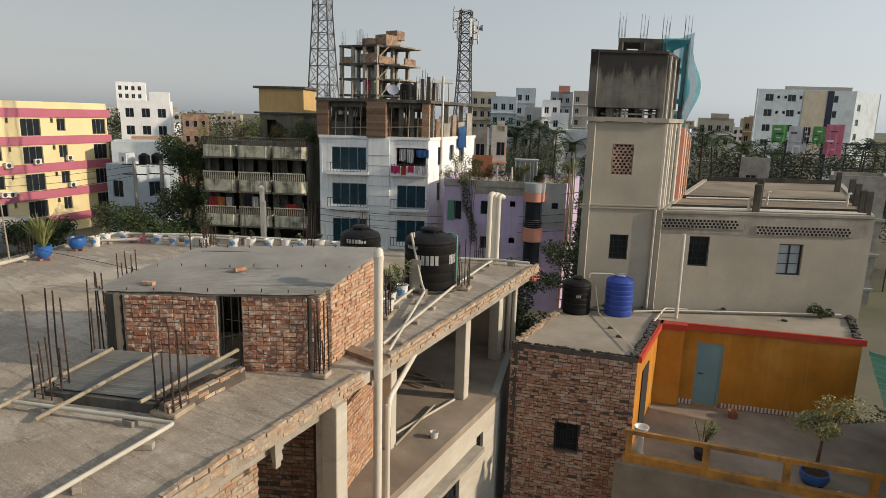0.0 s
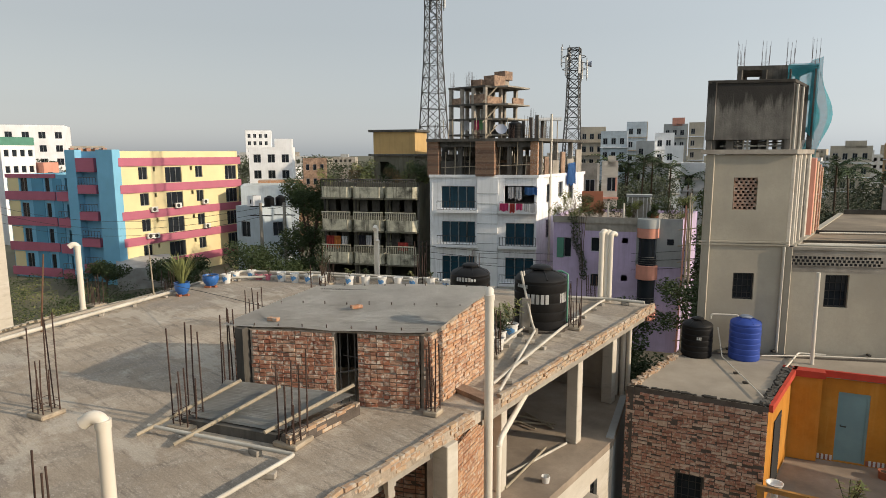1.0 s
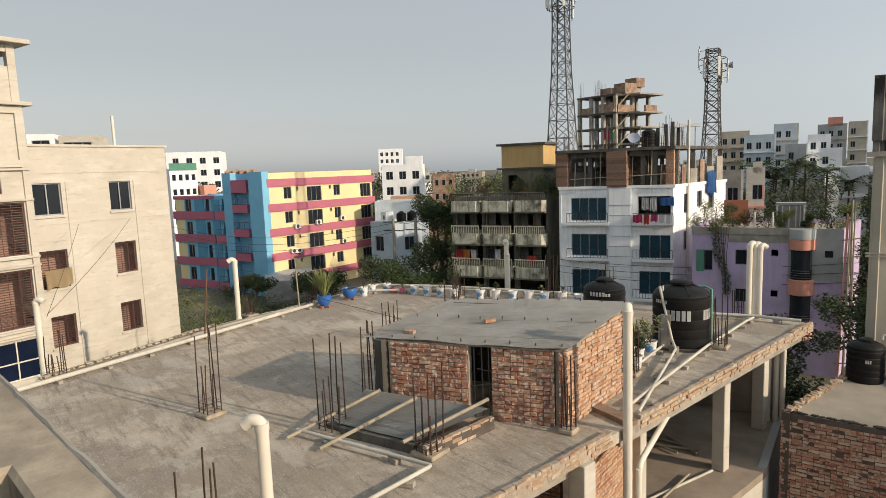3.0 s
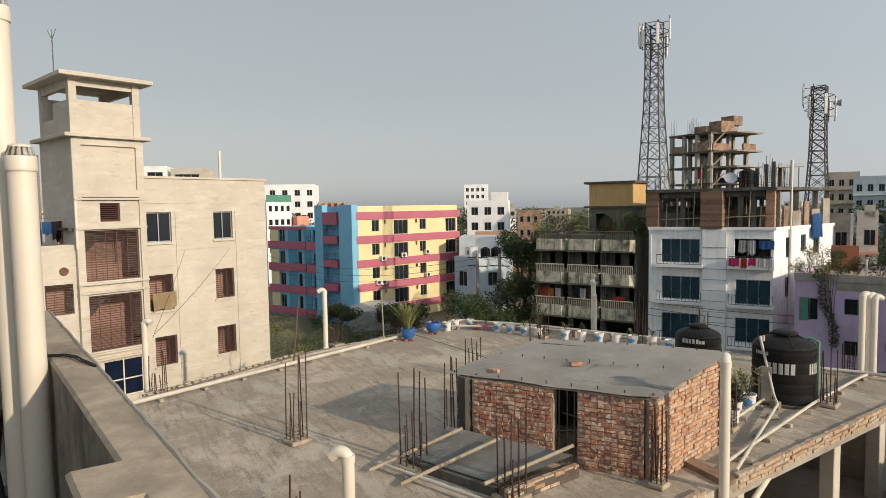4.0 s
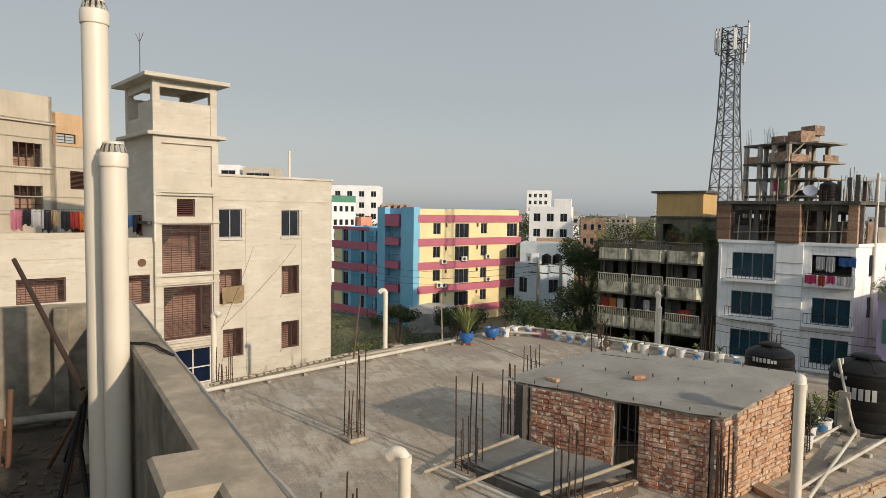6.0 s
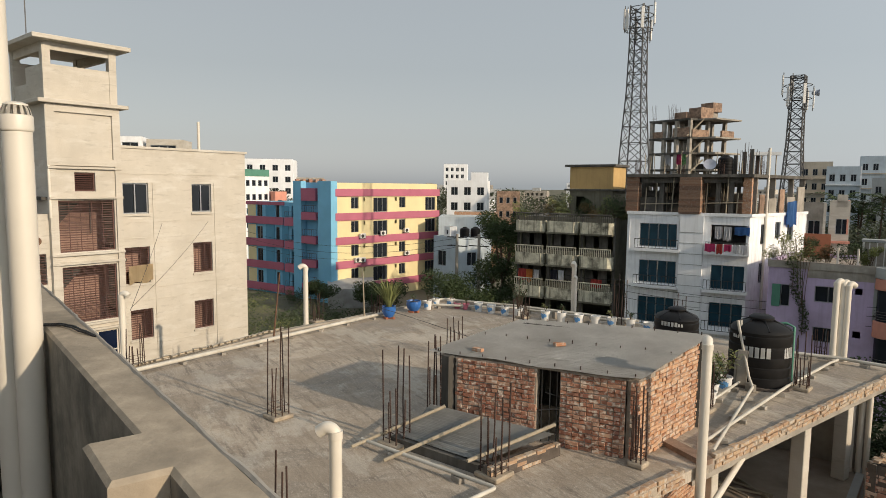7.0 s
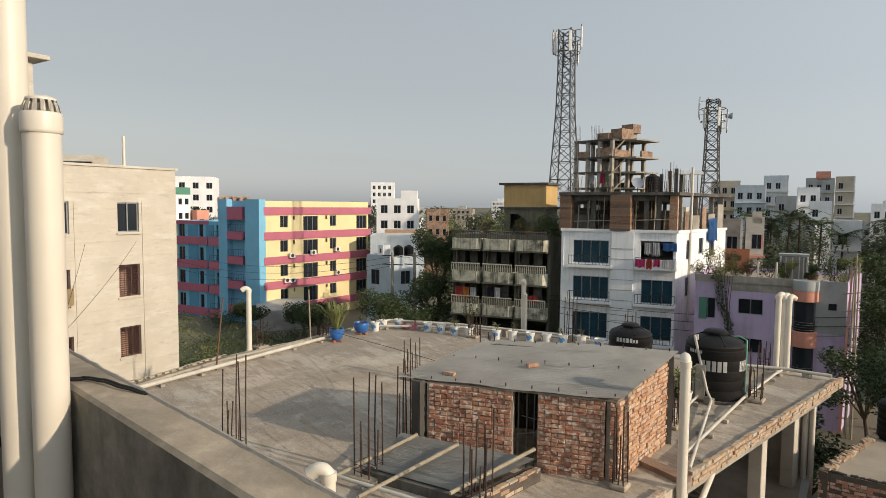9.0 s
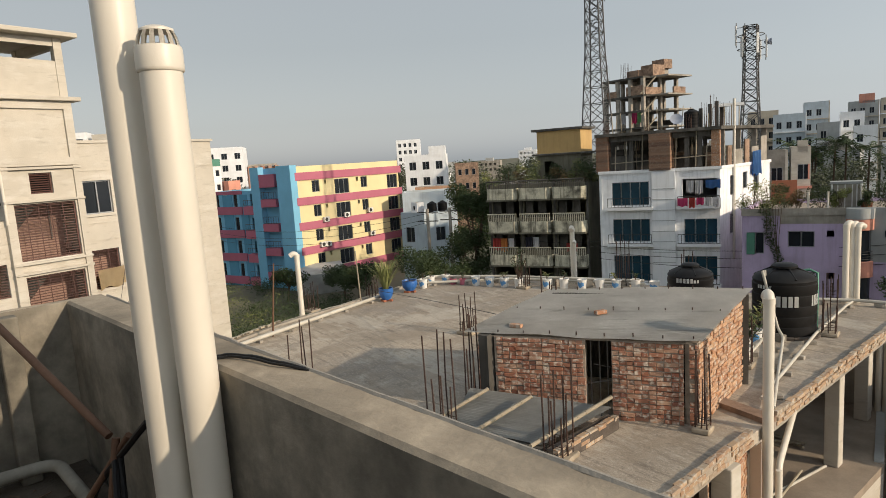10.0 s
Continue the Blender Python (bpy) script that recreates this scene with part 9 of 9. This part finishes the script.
for i, (x, y, h) in enumerate(((-15.5, 74, 13.2), (-13.2, 71, 12.4), (-11, 76, 13.0), (-17, 80, 13.6), (-36.3, 75.9, 13.3), (-34.3, 76.9, 11.8), (-33, 77.5, 13.5), (-31.7, 78.1, 13.2), (-29.8, 78.9, 12.6), (-34.9, 76.6, 12.9), (-27.9, 79.6, 11.3), (-22, 80, 12.6), (-19.5, 72, 11.2), (-10, 82, 12.4), (-7, 78, 12.0), (-3, 84, 11.5), (3.5, 78, 12.2), (9.0, 75, 11.6), (-6, 74, 10.4), (5.5, 90, 12.5))):
    palm(x, y, -9.5, h, 500 + i)
# scrub and far woods: nobody could count it
SCRUB = [(-60, 17, 6), (-66, 20, 6), (-55, 13, 6), (-50, 17, 6), (-72, 22, 5), (-58, 22, 5), (-24, 10, 3.5), (-27, 12, 4), (-31, 13, 4), (-36, 16, 5), (-42, 20, 5), (-33, 20, 5), (-26, 16, 4), (-40, 27, 4), (-50, 24, 5), (-58, 25, 4), (-23, 20, 4), (-11, 23, 2.5), (5.4, 24.6, 2), (5.6, 29, 3), (5, 34, 3)]
WEEDS = [(-62, 16, 5), (-54, 16, 5), (-68, 19, 5), (-25, 9, 3), (-29, 11, 4), (-34, 14, 4), (-30, 17, 4), (-38, 18, 4), (-22.5, 12, 2)]
NEAR_BELT = [(-34, 70, 8), (-24, 74, 9), (-14, 72, 8), (-6, 70, 7), (0, 76, 8), (8, 72, 8), (-20, 88, 9), (-8, 96, 9), (6, 96, 9), (-40, 90, 9), (14, 80, 8), (-30, 130, 13), (-14, 135, 13), (2, 130, 13), (-48, 140, 14), (16, 125, 13), (-66, 120, 13)]
FAR_BELT = [(-120, 90, 14), (-140, 75, 14), (-150, 100, 15), (-110, 110, 15), (-90, 130, 15), (-175, 60, 15), (-60, 150, 15), (-190, 90, 16), (-130, 130, 15), (-165, 25, 15), (-140, 35, 12), (-100, 95, 12)]
for name, lab, spots, n, size, mt, seed in (("undergrowth", "tangled green undergrowth on the waste ground", SCRUB, 900, 0.13, "leaf", 31),
                                            ("undergrowth", "yellow-green weeds on the waste ground", WEEDS, 500, 0.11, "leaf_light", 32),
                                            ("tree_belt", "belt of dark trees between the far houses", NEAR_BELT, 4200, 0.22, "leaf_far", 33),
                                            ("tree_belt", "belt of dark trees beyond the far houses", FAR_BELT, 3400, 0.4, "leaf_far", 34)):
    g = random.Random(seed)
    bm = bmesh.new()
    for x, y, r in spots:
        for k in range(7):
            c = (x + g.uniform(-r, r) * 0.8, y + g.uniform(-r, r) * 0.8, -9.5 + (g.uniform(0.3, 1.2) if name == "undergrowth" else g.uniform(3.0, 10.6 if seed == 33 else 11.5)))
            rr = r * g.uniform(0.22, 0.45)
            leaf_cloud(bm, c, (rr, rr, rr * (0.5 if name == "undergrowth" else 0.7)), n // 7, size, g, 0.2)
    tagged(part(name, bm, mt, None, lab), category="vegetation", kind="stuff")

# street poles and wires
poles = [(-47.2, 31.1), (-46.1, 32.8)]
for x, y in poles:
    e = thing("utility_pole", (x, y, -9.5), "grey concrete utility pole with cross arms", "pole", "utility poles")
    bm = bmesh.new()
    rod(bm, (x, y, -9.5), (x, y, 0.6), 0.2, 0.13, 10)
    part("shaft", bm, "concrete", e, smooth=True)
    bm = bmesh.new()
    for z in (0.3, -0.5):
        rod(bm, (x - 0.9, y - 0.5, z), (x + 0.9, y + 0.5, z), 0.05, seg=6)
    part("cross_arm", bm, "iron", e)
for i, (a, b, sag) in enumerate((((-47.2, 31.1, 0.2), (-85, 20.5, -1.0), 1.5), ((-47.2, 31.1, -0.3), (-85, 20.5, -1.8), 1.6), ((-47.2, 31.1, -0.6), (-85, 20.5, -2.8), 1.7), ((-46.1, 32.8, 0.3), (-33.0, 38.1, -2.2), 1.2), ((-46.1, 32.8, -0.2), (-33.0, 38.1, -2.6), 1.2),
                                 ((-47.2, 31.1, 0.3), (-46.1, 32.8, 0.3), 0.2), ((-33.0, 37.6, -2.6), (-13.6, 44.4, -1.8), 0.5), ((-33.0, 37.6, -3.1), (-13.6, 44.4, -2.4), 0.5), ((-33.0, 37.6, -3.6), (-13.6, 44.4, -3.0), 0.6), ((-13.6, 44.4, -2.4), (-5.0, 50, -2.0), 0.3))):
    a, b = Vector(a), Vector(b)
    bm = bmesh.new()
    tube(bm, [a.lerp(b, t) - Vector((0, 0, sag * 4 * t * (1 - t))) for t in [k / 12 for k in range(13)]], 0.022, 4)
    tagged(part("overhead_wire", bm, "iron", None, "sagging black overhead wire between poles and houses"), category="wire", group="overhead wires")

# ---- bricks one by one, last ----
def brick_mesh(name, length, seed, height=0.07, depth=0.1):
    """A slightly uneven brick, its outer long face at y = 0."""
    g = random.Random(seed)
    bm = bmesh.new()
    j = lambda: g.uniform(-0.004, 0.004)
    c = 0.005
    o = [bm.verts.new((x + j(), y, z + j())) for x, y, z in ((0, -0.006, 0), (length, -0.006, 0), (length, -0.006, height), (0, -0.006, height))]
    f = [bm.verts.new((x, g.uniform(-0.001, 0.003), z)) for x, z in ((c, c), (length - c, c), (length - c, height - c), (c, height - c))]
    b = [bm.verts.new((x, -depth, z)) for x, z in ((0, 0), (length, 0), (length, height), (0, height))]
    bm.faces.new(f)
    for i in range(4):
        k = (i + 1) % 4
        bm.faces.new((o[i], o[k], f[k], f[i]))
        bm.faces.new((b[i], b[k], o[k], o[i]))
    bmesh.ops.recalc_face_normals(bm, faces=bm.faces[:])
    me = bpy.data.meshes.new(name)
    bm.to_mesh(me)
    bm.free()
    return me


BRICKS = {}


def brick_set(mat):
    if mat not in BRICKS:
        BRICKS[mat] = [brick_mesh("brick", l, 40 + i) for i, l in enumerate((0.24, 0.24, 0.24, 0.24, 0.115, 0.115))]
        for me in BRICKS[mat]:
            me.materials.append(M[mat])
    return BRICKS[mat]


def lay(parent, p0, p1, z0, z1, mat, holes=(), top=None, near=None, seed=0, limit=300, out=0.0, rough=1.0, heads=0.12, miss=0.0):
    """Courses of single bricks on a wall, over its recessed mortar. near: the stretch (u0, u1, z0, z1) whose bricks are parts."""
    g = random.Random(seed)
    m = along(p0, p1) @ Matrix.Translation((0, out, 0))
    length = (Vector(p1) - Vector(p0)).length
    meshes = brick_set(mat)
    step = 0.087
    single, rest = 0, ([], [])
    row = 0
    z = z0 + 0.006
    while z + 0.07 < z1 + 0.001:
        u = 0.0 if row % 2 == 0 else -0.126
        while u < length - 0.04:
            full = g.random() > heads
            l = 0.24 if full else 0.115
            a, b = max(u, 0.004), min(u + l, length - 0.002)
            zt = top(a, b) if top else z1
            clear = not miss or g.random() > miss
            for h in holes:
                if h[2] - 0.03 < z + 0.035 < h[3] and a < h[1] and b > h[0]:
                    # cut the brick at the edge of the opening
                    if a < h[0] - 0.05:
                        b = h[0] - 0.003
                    elif b > h[1] + 0.05:
                        a = h[1] + 0.003
                    else:
                        clear = False
            if b - a > 0.05 and z + 0.07 <= zt and clear:
                # a brick cut short at a corner is scaled along its length
                me = meshes[g.randrange(4)] if full else meshes[4 + g.randrange(2)]
                t = m @ pose(a, g.uniform(-0.009, 0.006) * rough, z + g.uniform(-0.004, 0.004) * rough, g.uniform(-1.2, 1.2) * rough, g.uniform(-1.2, 1.2) * rough, g.uniform(-1.2, 1.2) * rough) @ Matrix.Diagonal(((b - a) / l, 1, 1, 1))
                inside = near is None or (near[0] <= a <= near[1] and near[2] <= z <= near[3])
                if inside and single < limit:
                    ob = new("brick", me)
                    ob.matrix_basis = t
                    ob.parent = parent
                    ob.matrix_parent_inverse = AT[parent].inverted()
                    single += 1
                else:
                    base = len(rest[0])
                    rest[0].extend([tuple(t @ v.co) for v in me.vertices])
                    rest[1].extend([[base + i for i in p.vertices] for p in me.polygons])
            u += l + 0.012
        z += step
        row += 1
    if rest[0]:
        me = bpy.data.meshes.new("brickwork")
        me.from_pydata(rest[0], [], rest[1])
        me.materials.append(M[mat])
        ob = new("brickwork", me)
        AT[ob] = Matrix()
        adopt(ob, parent)
        tagged(ob, kind="stuff")


lay(hut_walls[0], HA, HB, 0.0, 1.49, "brick_lime", [(2.05, 2.52, 0.0, 1.6), (0.15, 0.33, 0.0, 1.6), (3.74, 3.83, 0.0, 1.6)], seed=1, rough=2.2, heads=0.75, limit=420)
lay(hut_walls[1], HB, HC, 0.0, 1.86, "brick_warm", top=lambda a, b: 1.5 + 0.36 * a / 2.72, seed=2, rough=2.2, heads=0.6)
lay(bpy.data.objects["stair_curb"], (-6.8, 5.75), (-7.02, 7.5), 0.0, 0.25, "brick_pale", seed=3)
# the stairwell wall going on down below the slab, and the wall set back under the roof edge
SW0, SW1 = (-5.98, 8.4), (-6.7, 11.2)
a, b = inset(SW0, SW1, 0.018)
bm = bmesh.new()
slab(bm, a, b, -3.0, -0.225, 0.2, [(0.35, 0.95, -3.0, -1.0)])
w = part("wall", bm, "mortar", low)
lay(w, SW0, SW1, -3.0, -0.23, "brick_warm", [(0.35, 0.95, -3.0, -1.0)], seed=4)
RW0, RW1 = (edge_x(1.0) - 0.62, 1.0), (edge_x(7.9) - 0.62, 7.9)
a, b = inset(RW0, RW1, 0.018)
bm = bmesh.new()
slab(bm, a, b, -3.0, -0.225, 0.2, [(5.64, 7.6, -3.0, -0.2)])
w = part("wall", bm, "lime_mortar", low)
lay(w, RW0, RW1, -3.0, -0.23, "brick_pale", [(5.64, 7.6, -3.0, -0.2)], near=(3.6, 6.9, -2.0, -0.2), seed=5, rough=2.0)
BW0, BW1 = inset(RW0, RW1, 2.6)
BW0 = tuple(Vector(BW0).lerp(Vector(BW1), 0.7))
bm = bmesh.new()
slab(bm, (BW0[0] - 0.3, BW0[1] + 1.4), (-6.0, 8.28), -3.0, -0.225, 0.2)
w = part("wall", bm, "mortar", low)
lay(w, (BW0[0] - 0.3, BW0[1] + 1.4), (-6.0, 8.28), -3.0, -0.23, "brick", near=(1.2, 2.8, -2.2, -0.2), seed=15, rough=1.6, out=0.012)
bm = bmesh.new()
box(bm, (5.64, -1.3, -1.75), (7.5, -1.1, -1.5), along(RW0, RW1))
part("lintel", bm, "concrete", low)
bm = bmesh.new()
m_ = along(RW0, RW1)
for k in range(5):
    box(bm, (5.42 + 0.015 * k, 0.44 + 0.01 * k, -0.222 - 0.1 * (k + 1)), (5.66 - 0.02 * (k % 3) - 0.01 * k, 0.58 - 0.012 * k, -0.222 - 0.1 * k), m_)
part("plaster_lump", bm, "concrete", low)
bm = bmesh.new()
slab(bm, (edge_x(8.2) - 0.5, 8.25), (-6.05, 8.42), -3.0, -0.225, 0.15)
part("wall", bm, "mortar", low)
# bricks along the right edge of the roof
rim = bpy.data.objects["roof_slab"]
AT[rim] = Matrix()
lay(rim, (edge_x(0.2), 0.2), (edge_x(8.9), 8.9), 0.0, 0.09, "brick_pale", seed=6, rough=2.4, out=0.012)
lay(rim, (edge_x(0.2), 0.2), (edge_x(8.9), 8.9), -0.19, 0.0, "brick_pale", seed=7, rough=2.4, out=0.01)
lay(rim, (edge_x(9.9), 9.9), (edge_x(19.5), 19.5), 0.0, 0.09, "brick_pale", seed=8, rough=2.4, out=0.012)
lay(rim, (edge_x(9.9), 9.9), (edge_x(19.5), 19.5), -0.19, 0.0, "brick_pale", seed=9, rough=2.4, out=0.01)
# bare brick front of the next house
kw = [o for o in bk.children if o.name.startswith("wall")][0]
lay(kw, KA, KB, -7.2, -1.56, "brick_rough", [(1.4, 2.1, -4.63, -3.76)], near=(0.0, 3.7, -3.2, -1.5), seed=10, out=0.03, rough=3.4, heads=0.3, miss=0.03)
lay(kw, (-5.65, 20.05), KA, -7.2, -1.58, "brick", near=(9, 9, 9, 9), seed=11, out=0.012)
# broken brick course along the edge towards the white house
lay(rim, (-19.3, 6.05), (-16.7, 0.9), 0.0, 0.17, "tan", seed=12, rough=3.0, limit=60)
lay(rim, (-21.6, 13.5), (-19.35, 6.1), 0.0, 0.09, "tan", seed=13, rough=3.0, limit=40)
